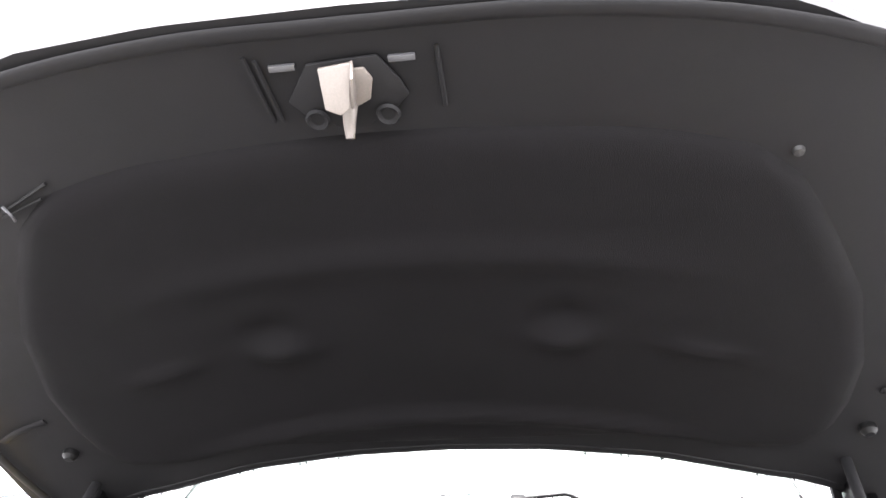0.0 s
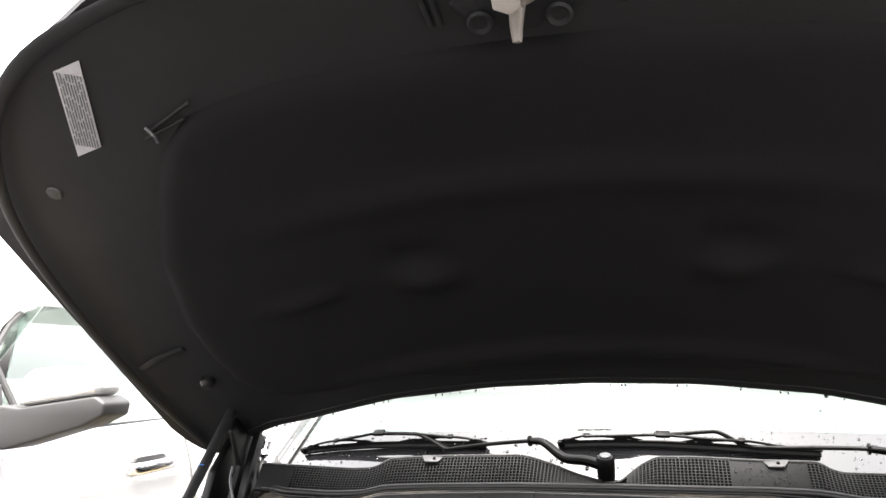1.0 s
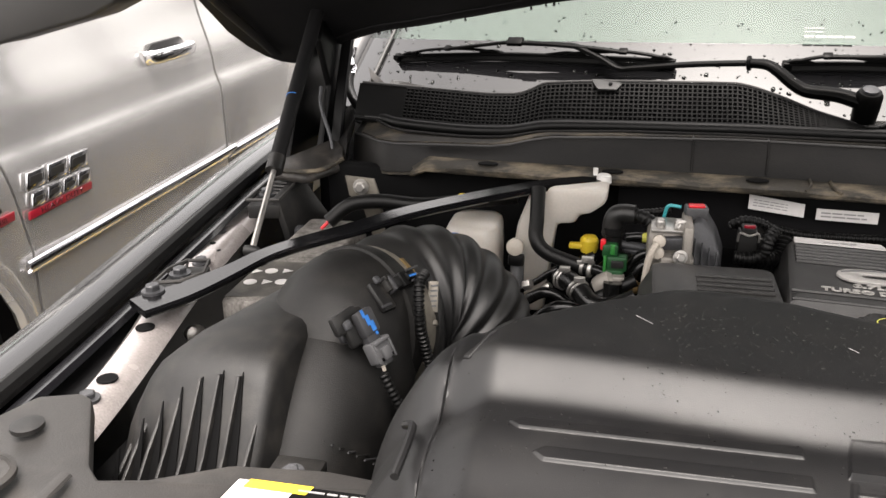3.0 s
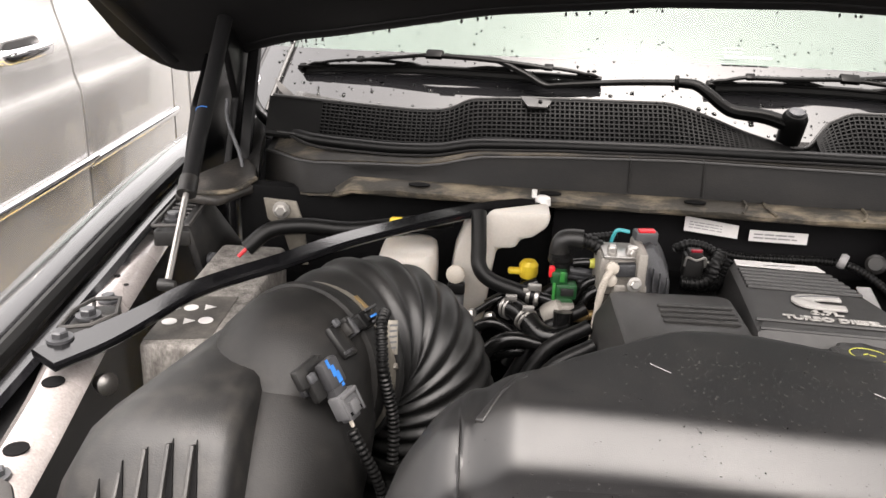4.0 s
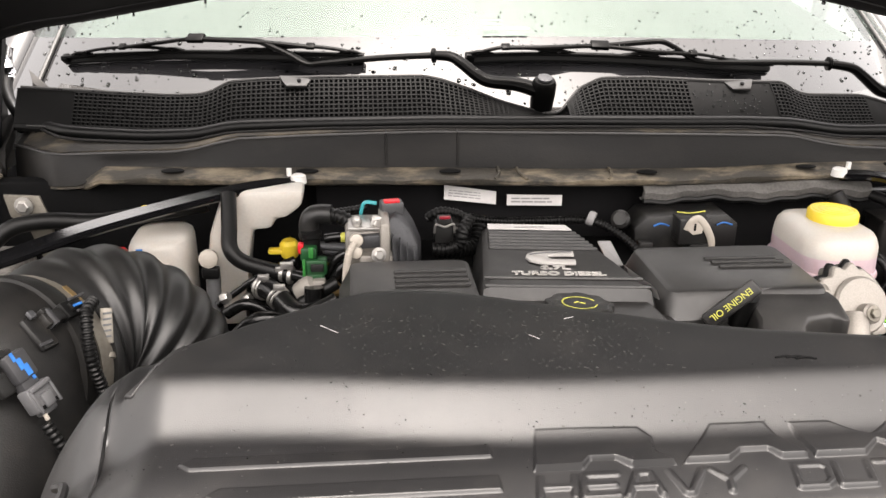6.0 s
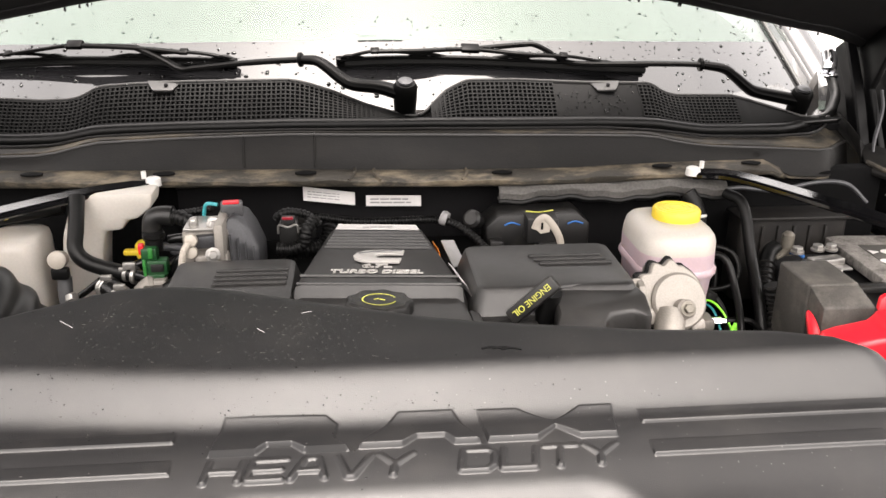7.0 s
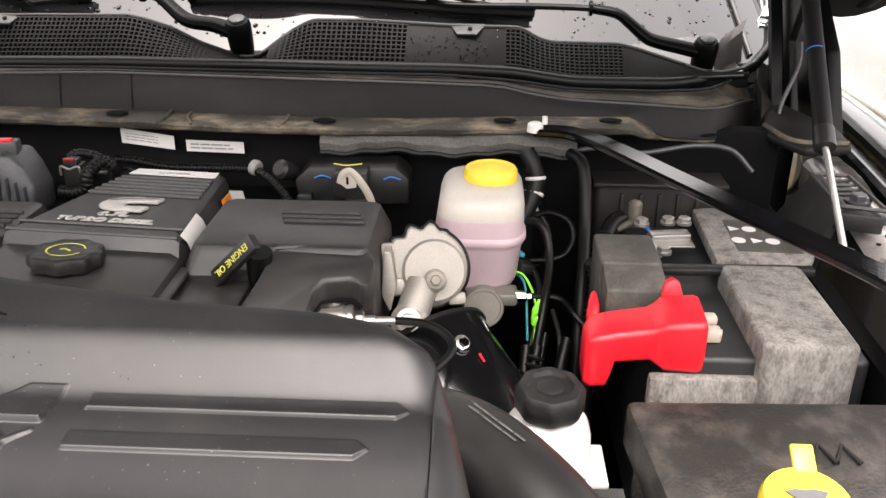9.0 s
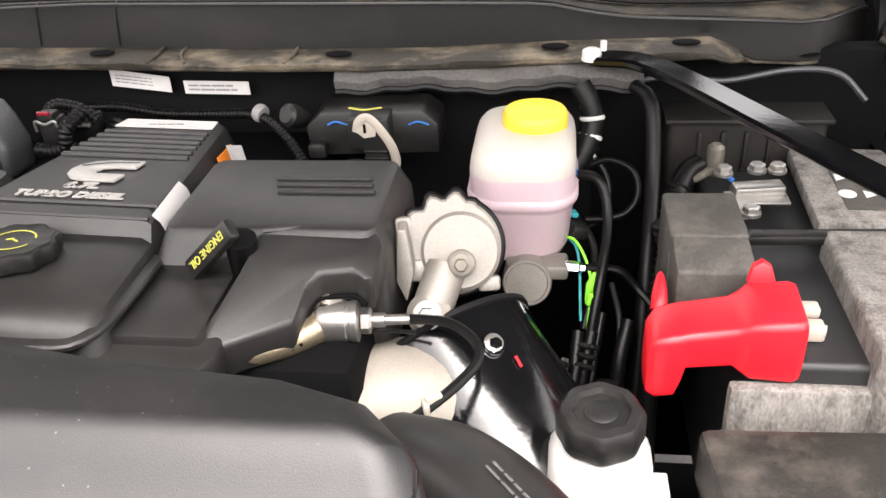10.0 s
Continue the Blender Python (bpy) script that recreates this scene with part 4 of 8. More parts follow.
# drops on the glass: thick on the band, sparse above
rnd = random.Random(8)
GN = Vector((0, -0.59, 0.80))
dr = []
for k in range(900):
    x = XC + rnd.uniform(-0.82, 0.82)
    t = rnd.choice((rnd.uniform(-0.06, 0.15), rnd.uniform(-0.02, 0.19), rnd.uniform(0.16, 0.27)))
    r = rnd.choice((rnd.uniform(0.0007, 0.0016), rnd.uniform(0.001, 0.0020), rnd.uniform(0.0018, 0.0036))) * (1.0 if t < 0.15 else 0.6)
    o = ws(x, t) + GN * 0.0002
    lump = lathe([(r, 0.0), (r * 0.93, r * 0.25), (r * 0.7, r * 0.5), (r * 0.25, r * 0.62)], 9, axis_to(o, GN) @ Matrix.Rotation(rnd.random() * 6, 4, "Z") @ Matrix.Diagonal((rnd.uniform(0.8, 1.5), 1, 1, 1)))
    dr.append(lump)
part("rain_drop", join(*dr), WATER, screen, "rain drops, refracted dark put in as a tint", kind="stuff")
# small printed mark inside the glass
bars(ws(-0.057, 0.198) + Vector((0, -0.004, 0.007)), (1, 0, 0), (0, 0.8, 0.6), 0.078, 0.008, 1, FAINT, screen, 0.9, seed=11)
bars(ws(-0.080, 0.218) + Vector((0, -0.004, 0.007)), (1, 0, 0), (0, 0.8, 0.6), 0.032, 0.016, 2, FAINT, screen, 0.35, seed=12)


def wiper(name, pivot, arm, blade, joint, label):
    """A wiper: pivot cap, bent arm, and a rubber blade hung from a bridge of yokes on the glass."""
    w = thing(name, label, "wiper", pivot, group="wipers")
    pv = Vector(pivot)
    part("pivot_cap", lathe([(0.014, -0.045), (0.017, -0.03), (0.018, -0.01), (0.018, 0.008), (0.015, 0.014), (0.006, 0.016)], 20, axis_to(pv, (0, -0.35, 0.94))), ARM, w)
    part("pivot_nut", lathe([(0.011, 0.014), (0.011, 0.018), (0.004, 0.020)], 12, axis_to(pv, (0, -0.35, 0.94))), DARKALLOY, w)
    line = [pv + Vector((0, 0.0, -0.006))] + [Vector(p) for p in arm]
    part("arm", tube(line[:7], lambda t: 0.0150 - 0.0055 * t, 12, 6, flat=0.75), ARM, w, "wet glossy black arm")
    part("arm_rod", flat_bar(line[5:] + [Vector(joint)], lambda t: 0.017 - 0.007 * t, 0.008), ARM, w)
    part("arm_collar", lathe([(0.0098, -0.003), (0.0112, -0.002), (0.0112, 0.002), (0.0098, 0.003)], 16, axis_to(line[6], line[7] - line[6])), ARM, w)
    b = smooth_path(blade, 8)
    at = lambda f: b[min(int(f * (len(b) - 1)), len(b) - 2)].lerp(b[min(int(f * (len(b) - 1)), len(b) - 2) + 1], f * (len(b) - 1) - min(int(f * (len(b) - 1)), len(b) - 2))
    j = Vector(joint)
    part("blade", flat_bar([at(k / 12) + GN * -0.004 for k in range(13)], 0.006, 0.014, 2), RUBBER, w, "black rubber blade")
    part("blade_spine", flat_bar([at(k / 12) + GN * 0.005 for k in range(13)], 0.014, 0.0045, 2), ARM, w)
    # bridge: main yoke, two yokes, four claws
    f0 = min(range(101), key=lambda k: (at(k / 100) - j).length) / 100
    lift = (j - at(f0)).dot(GN)
    main = [at(f0 - 0.27) + GN * 0.018, at(f0 - 0.14) + GN * (0.5 * lift + 0.012), j + GN * 0.0, at(f0 + 0.14) + GN * (0.5 * lift + 0.012), at(f0 + 0.27) + GN * 0.018]
    part("main_yoke", flat_bar(main, 0.012, 0.006), ARM, w)
    for f in (f0 - 0.27, f0 + 0.27):
        lo, hi = max(f - 0.155, 0.04), min(f + 0.155, 0.96)
        y2 = part("side_yoke", flat_bar([at(lo) + GN * 0.010, at((lo + f) / 2) + GN * 0.016, at(f) + GN * 0.019, at((hi + f) / 2) + GN * 0.016, at(hi) + GN * 0.010], 0.009, 0.005), ARM, w)
        for g in (lo, hi):
            part("claw", flat_bar([at(max(g - 0.05, 0.01)) + GN * 0.006, at(g) + GN * 0.012, at(min(g + 0.05, 0.99)) + GN * 0.006], 0.010, 0.005), ARM, w)
        part("yoke_pin", obox(at(f) + GN * 0.020, at(min(f + 0.02, 1.0)) - at(f - 0.02), (0, 0.8, 0.6), 0.014, 0.011, 0.006, 0.0015), ARM, w)
    part("joint", obox(j + GN * 0.002, at(f0 + 0.03) - at(f0 - 0.03), (0, 0.8, 0.6), 0.030, 0.016, 0.008, 0.002), ARM, w)
    part("tip_clip", obox(at(0.012) + GN * 0.001, at(0.03) - at(0.0), (0, 0.8, 0.6), 0.014, 0.014, 0.012, 0.002), ARM, w)
    # beads of water along the arm and the bridge
    beads = []
    for k in range(60):
        path = line if k % 2 else main
        i = rnd.randrange(len(path) - 1)
        o = path[i].lerp(path[i + 1], rnd.random()) + Vector((0, rnd.uniform(-0.005, 0.003), 0.0045 if path is main else 0.0085))
        r = rnd.uniform(0.0007, 0.0019)
        beads.append(lathe([(r, 0.0), (r * 0.8, r * 0.4), (r * 0.3, r * 0.6)], 7, axis_to(o, (0, -0.4, 0.9))))
    part("rain_bead", join(*beads), WATER, w, "rain beads, refracted dark put in as a tint", kind="stuff")
    return w


wiper("windscreen_wiper", (-0.028, 1.8205, 1.489), [(-0.064, 1.835, 1.492), (-0.103, 1.85, 1.494), (-0.122, 1.857, 1.502), (-0.144, 1.868, 1.518), (-0.160, 1.876, 1.526), (-0.184, 1.885, 1.5265), (-0.266, 1.908, 1.519), (-0.350, 1.928, 1.508), (-0.374, 1.934, 1.506), (-0.403, 1.948, 1.519), (-0.439, 1.966, 1.532), (-0.462, 1.976, 1.535)],
      [(-0.80, 2.150, 1.480), (-0.733, 2.111, 1.490), (-0.628, 2.057, 1.502), (-0.553, 2.024, 1.508), (-0.438, 1.981, 1.513), (-0.349, 1.956, 1.515), (-0.288, 1.942, 1.515)], (-0.5505, 2.005, 1.5335), "wet black wiper parked along the windscreen base")
wiper("windscreen_wiper", (0.639, 1.905, 1.456), [(0.606, 1.912, 1.456), (0.565, 1.92, 1.464), (0.548, 1.922, 1.473), (0.529, 1.925, 1.488), (0.509, 1.93, 1.501), (0.471, 1.935, 1.507), (0.392, 1.936, 1.509), (0.295, 1.936, 1.509), (0.244, 1.936, 1.513), (0.212, 1.939, 1.530), (0.190, 1.942, 1.540), (0.168, 1.943, 1.540)],
      [(-0.130, 1.926, 1.517), (-0.035, 1.928, 1.520), (0.081, 1.930, 1.518), (0.200, 1.937, 1.511), (0.299, 1.951, 1.503), (0.390, 1.973, 1.496)], (0.083, 1.932, 1.5345), "wet black wiper parked over the cowl grille")

# rain on the cowl
rnd = random.Random(17)
wet = []
for k in range(240):
    x = rnd.choice((rnd.uniform(0.21, 0.34), rnd.uniform(-0.75, 0.66), rnd.uniform(-0.75, 0.66), rnd.uniform(-0.75, 0.66)))
    f = rnd.uniform(0.05, 0.95) if 0.21 < x < 0.34 else rnd.choice((rnd.uniform(-0.06, 0.04), rnd.uniform(0.97, 1.0)))
    p = gr_low(x).lerp(gr_top(x), f) + Vector((0, -0.0005, 0.002))
    r = rnd.uniform(0.0006, 0.0018)
    wet.append(lathe([(r, 0.0), (r * 0.8, r * 0.4), (r * 0.3, r * 0.6)], 7, axis_to(p, (0, -0.45, 0.89))))
part("rain_bead", join(*wet), WATER, cow, "rain beads, refracted dark put in as a tint", kind="stuff")

# ---- radiator shroud: a broad moulded cover at the front ----
REARY = [(-0.535, 1.02), (-0.532, 1.08), (-0.522, 1.13), (-0.505, 1.152), (-0.47, 1.166), (-0.44, 1.172), (-0.40, 1.194), (-0.345, 1.234), (-0.31, 1.246), (-0.27, 1.248), (-0.235, 1.244), (-0.2, 1.232), (-0.118, 1.198), (-0.045, 1.170), (0.0, 1.157), (0.12, 1.134), (0.22, 1.123), (0.265, 1.108), (0.290, 1.08), (0.305, 1.045), (0.316, 0.99), (0.322, 0.94)]
FRONTY = [(-0.535, 0.995), (-0.515, 0.98), (-0.48, 0.965), (-0.462, 0.93), (-0.45, 0.85), (-0.435, 0.74), (0.22, 0.74), (0.29, 0.80), (0.322, 0.90)]
STEPY = [(-0.470, 1.07), (-0.463, 1.097), (-0.449, 1.123), (-0.435, 1.138), (-0.383, 1.178), (-0.325, 1.216), (-0.288, 1.236)]
outline = [(x, y) for x, y in REARY] + [(x, y) for x, y in FRONTY[::-1]]
TRAP_X = -0.070


def rim_gap(x, y):
    best = 9.0
    for (ax, ay), (bx_, by) in zip(outline, outline[1:] + outline[:1]):
        ux, uy = bx_ - ax, by - ay
        t = min(max(((x - ax) * ux + (y - ay) * uy) / max(ux * ux + uy * uy, 1e-9), 0), 1)
        best = min(best, math.hypot(x - ax - ux * t, y - ay - uy * t))
    return best


# flat-topped raised shapes: plain blocks for the maker's word, strokes for the line below it, long bars beside them
BLOCKS = [[(-0.203, 1.013), (-0.172, 1.013), (-0.166, 1.020), (-0.150, 1.020), (-0.142, 1.013), (-0.112, 1.013), (-0.122, 1.024), (-0.120, 1.040), (-0.128, 1.047), (-0.196, 1.049)],
          [(-0.108, 1.014), (-0.078, 1.014), (-0.068, 1.022), (-0.050, 1.022), (-0.044, 1.014), (-0.026, 1.014), (-0.042, 1.047), (-0.080, 1.047)],
          [(-0.022, 1.014), (0.012, 1.014), (0.026, 1.026), (0.040, 1.014), (0.066, 1.014), (0.070, 1.046), (0.046, 1.046), (0.026, 1.034), (0.002, 1.046), (-0.026, 1.046)]]
BARS = [(-0.418, -0.226, 1.0275, 1.0415, -1), (-0.398, -0.224, 0.9985, 1.0125, -1), (0.086, 0.279, 1.0265, 1.0415, 1), (0.084, 0.258, 0.9950, 1.0100, 1)]
GLYPHS = {"H": ((0, 0, 0, 1), (1, 0, 1, 1), (0, 0.5, 1, 0.5)), "E": ((0, 0, 0, 1), (0, 0, 1, 0), (0, 0.5, 0.9, 0.5), (0, 1, 1, 1)), "A": ((0, 0, 0.3, 1), (0.3, 1, 0.7, 1), (0.7, 1, 1, 0), (0.2, 0.36, 0.8, 0.36)),
          "V": ((0, 1, 0.42, 0), (0.42, 0, 0.58, 0), (0.58, 0, 1, 1)), "Y": ((0, 1, 0.5, 0.45), (1, 1, 0.5, 0.45), (0.5, 0.45, 0.5, 0)), "D": ((0, 0, 0, 1), (0, 1, 0.8, 1), (0.8, 1, 1, 0.8), (1, 0.8, 1, 0.2), (1, 0.2, 0.8, 0), (0.8, 0, 0, 0)),
          "U": ((0, 1, 0, 0), (0, 0, 1, 0), (1, 0, 1, 1)), "T": ((0, 1, 1, 1), (0.5, 1, 0.5, 0))}
STROKES = []
for k, ch in enumerate("HEAVY DUTY"):
    if ch != " ":
        x0 = -0.203 + 0.0268 * k
        for a, b, c, d in GLYPHS[ch]:
            STROKES.append((x0 + 0.021 * a + 0.003 * b, 0.9915 + 0.017 * b, x0 + 0.021 * c + 0.003 * d, 0.9915 + 0.017 * d))


def inside_poly(poly, x, y):
    """Distance into a closed outline; negative outside."""
    odd, best = False, 9.0
    for (ax, ay), (bx_, by) in zip(poly, poly[1:] + poly[:1]):
        if (ay > y) != (by > y) and x < (bx_ - ax) * (y - ay) / (by - ay) + ax:
            odd = not odd
        ux, uy = bx_ - ax, by - ay
        t = min(max(((x - ax) * ux + (y - ay) * uy) / (ux * ux + uy * uy), 0), 1)
        best = min(best, math.hypot(x - ax - ux * t, y - ay - uy * t))
    return best if odd else -best


def raised(x, y):
    """Height of the flat-topped shapes over the sloping skin."""
    if not (0.985 < y < 1.055 and -0.43 < x < 0.285):
        return 0.0
    h = 0.0
    if -0.22 < x < 0.085:
        if y > 1.010:
            for poly in BLOCKS:
                d = inside_poly(poly, x, y)
                if d > 0:
                    h = max(h, ss(0.0, 0.0013, d) * (0.0002 + 0.115 * max(1.050 - y, 0)))
        if y < 1.0125:
            for ax, ay, cx, cy in STROKES:
                if ax - 0.026 < x < ax + 0.03 or cx - 0.026 < x < cx + 0.03:
                    ux, uy = cx - ax, cy - ay
                    t = min(max(((x - ax) * ux + (y - ay) * uy) / (ux * ux + uy * uy), 0), 1)
                    d = 0.0026 - math.hypot(x - ax - ux * t, y - ay - uy * t)
                    if d > 0:
                        h = max(h, ss(0.0, 0.0012, d) * (0.0006 + 0.095 * max(1.012 - y, 0)))
    else:
        for x0, x1, y0, y1, tip in BARS:
            if x0 < x < x1 and y0 < y < y1:
                d = min(y - y0, y1 - y, x - x0, x1 - x)
                cut = (x1 - x if tip > 0 else x - x0) - abs(y - (y0 + y1) / 2) * 1.1
                h = max(h, ss(0.0, 0.0013, min(d, cut)) * (0.0002 + 0.15 * (y1 - y)))
    return h


def shroud_z(x, y):
    ridge = 1.057 + 0.022 * ss(-0.15, -0.42, x)
    z = 1.434 - 0.027 * ss(ridge + 0.024, ridge - 0.024, y) - 0.010 * ss(1.03, 0.96, y)
    # scooped middle with a soft rim
    top, side = 0.982 - y, (0.150 + 0.5 * max(0.95 - y, 0) - abs(x - TRAP_X)) * 0.9
    rr = 0.045
    s = rr - math.hypot(rr - top, rr - side) if top < rr and side < rr else min(top, side)
    trap = 0.0
    if s > 0:
        trap = ss(0, 0.03, s)
        z -= 0.0070 * ss(0.0, 0.020, s) + 0.20 * max(min(top, side + 0.06) - 0.006, 0) * ss(0.004, 0.03, s)
    z -= (0.035 * ss(0.95, 0.74, y) + 0.02 * ss(1.0, 0.85, y)) * (1 - trap)
    z -= 0.020 * ss(-0.432, -0.476, x) + 0.040 * ss(-0.470, -0.535, x)
    if -0.47 < x < -0.27:
        st = lerp_table(STEPY, x)
        z -= 0.0085 * ss(st - 0.003, st + 0.004, y) * ss(-0.272, -0.31, x) * ss(-0.468, -0.452, x)
    y1, y0 = lerp_table(REARY, x), lerp_table(FRONTY, x)
    if not (-0.43 < x < 0.25 and y0 + 0.06 < y < y1 - 0.06):
        d = rim_gap(x, y)
        r = 0.026 + 0.022 * ss(-0.45, -0.50, x)
        if d < r:
            z -= r * (1 - math.sqrt(max(1 - (1 - d / r) ** 2, 0)))
    return z + raised(x, y)


grid = []
xs = [-0.535 + 0.105 * (k / 60) ** 1.3 for k in range(60)] + [-0.43 + 0.0009 * k for k in range(795)] + [0.2855 + 0.0365 * (1 - (1 - k / 36) ** 1.5) for k in range(37)]
for x in xs:
    y1, y0 = lerp_table(REARY, x), lerp_table(FRONTY, x)
    a, b = (0.985, 1.053) if y0 < 0.95 and y1 > 1.075 else (y0 + (y1 - y0) * 0.35, y0 + (y1 - y0) * 0.65)
    ys = [y0 + (a - y0) * j / 55 for j in range(55)] + [a + (b - a) * j / 95 for j in range(95)] + [b + (y1 - b) * (1 - (1 - j / 55) ** 1.2) for j in range(56)]
    grid.append([(x, y, shroud_z(x, y)) for y in ys])
sh = thing("radiator_shroud", "satin black moulded shroud with pressed lettering", "engine cover", (-0.1, 0.98, 1.2))
bm = loft(grid, closed=False, cap=False)
edge = [e for e in bm.edges if e.is_boundary]
g = bmesh.ops.extrude_edge_only(bm, edges=edge)
vs = [v for v in g["geom"] if isinstance(v, bmesh.types.BMVert)]
for v in vs:
    d = (Vector((v.co.x, v.co.y, 0)) - Vector((-0.1, 0.95, 0))).normalized()
    v.co += d * 0.008 + Vector((0, 0, -0.16))
shell = part("shell", bm, SHROUD, sh, "satin skin lettered HEAVY DUTY under plain raised blocks", angle=60)
on_skin = lambda x, y, h=0.0: Vector((x, y, shroud_z(x, y) + h))
seam = [(-0.235, 0.862), (-0.212, 0.892), (-0.187, 0.914), (-0.165, 0.921), (-0.085, 0.922), (0.020, 0.922), (0.044, 0.916), (0.065, 0.898), (0.092, 0.858)]
part("shroud_seam", tube([on_skin(x, y, 0.0004) for x, y in seam], 0.0016, 6, 6), SHROUD, shell)
part("shroud_seam", tube([on_skin(x, y - 0.004, -0.0002) for x, y in seam], 0.0012, 6, 6), GROOVE, shell)
part("moulded_tab", slab([on_skin(-0.463, 1.098, 0.004), on_skin(-0.449, 1.124, 0.003), on_skin(-0.430, 1.141, 0.003), on_skin(-0.426, 1.136, 0.001), on_skin(-0.444, 1.117, 0.001), on_skin(-0.457, 1.094, 0.002)], 0.005, bev=0.0012), SHROUD, shell)
part("side_handle", tube([(-0.487, 0.985, 1.386), (-0.487, 1.02, 1.389), (-0.489, 1.042, 1.389), (-0.497, 1.05, 1.384)], 0.0032, 8, 5), SHROUD, shell)
part("hose_clamp", tube([(-0.53, 0.94, 1.28), (-0.545, 0.98, 1.30), (-0.53, 1.02, 1.31)], 0.006, 8, 5, flat=2.2), STEEL, sh)

# crumbs of dirt, drops and a scratch on the shroud
rnd = random.Random(77)
bits, beads, smudge = [], [], []
for k in range(1500):
    cx, cy, sx, sy = rnd.choice(((-0.20, 1.16, 0.05, 0.02), (-0.14, 1.13, 0.05, 0.03), (-0.14, 1.14, 0.02, 0.03), (-0.25, 1.12, 0.05, 0.03), (-0.32, 1.10, 0.04, 0.03), (-0.30, 1.17, 0.04, 0.015), (-0.20, 1.08, 0.10, 0.012), (-0.2, 1.0, 0.12, 0.05), (-0.42, 1.02, 0.05, 0.04), (-0.13, 1.05, 0.12, 0.006)))
    x, y = rnd.gauss(cx, sx), rnd.gauss(cy, sy)
    if not (-0.47 < x < 0.29 and lerp_table(FRONTY, x) + 0.04 < y < lerp_table(REARY, x) - 0.03):
        continue
    r = rnd.choice((0.0002, 0.0002, 0.0003, 0.0003, 0.0004, 0.0006))
    o = Vector((x, y, shroud_z(x, y)))
    lump = lathe([(r, 0.0), (r * 0.8, r * 0.5), (r * 0.3, r * 0.7)], 6, Matrix.Translation(o) @ Matrix.Rotation(rnd.random() * 3, 4, "Z") @ Matrix.Diagonal((rnd.uniform(1, 2.4), 1, 1, 1)))
    (beads if k % 5 == 0 else smudge if k % 10 == 3 and y < 1.09 else bits).append(lump)
part("dirt_crumb", join(*bits), CRUMB, sh, "pale crumbs of dirt", kind="stuff")
part("dark_crumb", join(*smudge), DEEP, sh, "dark crumbs of dirt", kind="stuff")
part("rain_bead", join(*beads), WATER, sh, "rain beads, refracted dark put in as a tint", kind="stuff")
for a, b in (((-0.335, 1.166), (-0.322, 1.153)), ((-0.182, 1.140), (-0.176, 1.133)), ((-0.150, 1.165), (-0.142, 1.168))):
    part("scratch", tube([on_skin(*a, 0.0002), on_skin(*b, 0.0002)], 0.0003, 6, 1), FAINT, sh)
for q in ((0.0, 1.091), (0.006, 1.089), (-0.008, 1.0915)):
    part("twig", tube([(q[0] - 0.008, q[1], shroud_z(*q) + 0.001), (q[0], q[1] + 0.001, shroud_z(*q) + 0.0015), (q[0] + 0.007, q[1] - 0.001, shroud_z(*q) + 0.001)], 0.0007, 6, 3), DEEP, sh)

# ---- front upper panels ----
fp = thing("front_panel", "dusty black plastic panel behind the grille", "panel", (-0.7, 0.9, 1.3), group="front panels")
pl = part("plate", slab([(-0.905, 0.78, 1.322), (-0.44, 0.78, 1.335), (-0.455, 0.96, 1.337), (-0.475, 1.042, 1.336), (-0.56, 1.050, 1.336), (-0.635, 1.042, 1.336), (-0.69, 1.012, 1.336), (-0.728, 1.005, 1.335), (-0.745, 1.02, 1.335), (-0.80, 1.108, 1.337), (-0.815, 1.115, 1.337), (-0.855, 1.108, 1.333), (-0.905, 1.03, 1.322)], 0.02, bev=0.004), PANEL, fp)
for x, y, r in ((-0.765, 0.925, 0.030), (-0.82, 0.985, 0.030), (-0.625, 0.915, 0.030)):
    part("round_stop", lathe([(r, 0), (r, 0.004), (r * 0.85, 0.006), (r * 0.8, 0.003), (0.001, 0.003)], 28, Matrix.Translation((x, y, 1.335))), PANEL if r < 0.03 or x < -0.8 else DEEP, pl)
part("push_clip", lathe([(0.014, 0), (0.014, 0.004), (0.006, 0.006)], 16, Matrix.Translation((-0.826, 1.055, 1.336))), PLASTIC, pl)
part("panel_crease", tube([(-0.745, 0.80, 1.337), (-0.75, 0.9, 1.338), (-0.752, 1.0, 1.338)], 0.006, 8, 3, flat=0.5), PANEL, pl)
lb = part("refrigerant_label", slab([(-0.626, 0.986, 1.3375), (-0.620, 1.022, 1.3375), (-0.482, 1.022, 1.338), (-0.486, 0.986, 1.338)], 0.0012, (0, 0, 1)), DEEP, fp, "black and white label with a yellow band")
part("label_white", slab([(-0.624, 0.987, 1.3390), (-0.619, 1.021, 1.3390), (-0.572, 1.021, 1.3392), (-0.578, 0.987, 1.3392)], 0.0005, (0, 0, 1)), PAPER, lb)
part("label_sketch", join(slab([(-0.604, 0.990, 1.3396), (-0.600, 1.006, 1.3396), (-0.580, 1.007, 1.3396), (-0.584, 0.990, 1.3396)], 0.0003, (0, 0, 1))), FAINT, lb)
bars((-0.535, 1.016, 1.3393), (1, 0.0, 0), (0, 1, 0), 0.07, 0.006, 1, FAINT, lb, 0.5, seed=22)
bars((-0.520, 0.990, 1.3393), (1, 0.0, 0), (0, 1, 0), 0.06, 0.004, 1, FAINT, lb, 0.5, seed=23)
part("label_yellow", slab([(-0.612, 1.012, 1.3397), (-0.610, 1.022, 1.3397), (-0.560, 1.022, 1.3397), (-0.563, 1.012, 1.3397)], 0.0004, (0, 0, 1)), YELLOW, lb)
bars((-0.53, 1.000, 1.3393), (1, -0.02, 0), (0, 1, 0), 0.045, 0.009, 1, PAPER, lb, 0.45, seed=21)
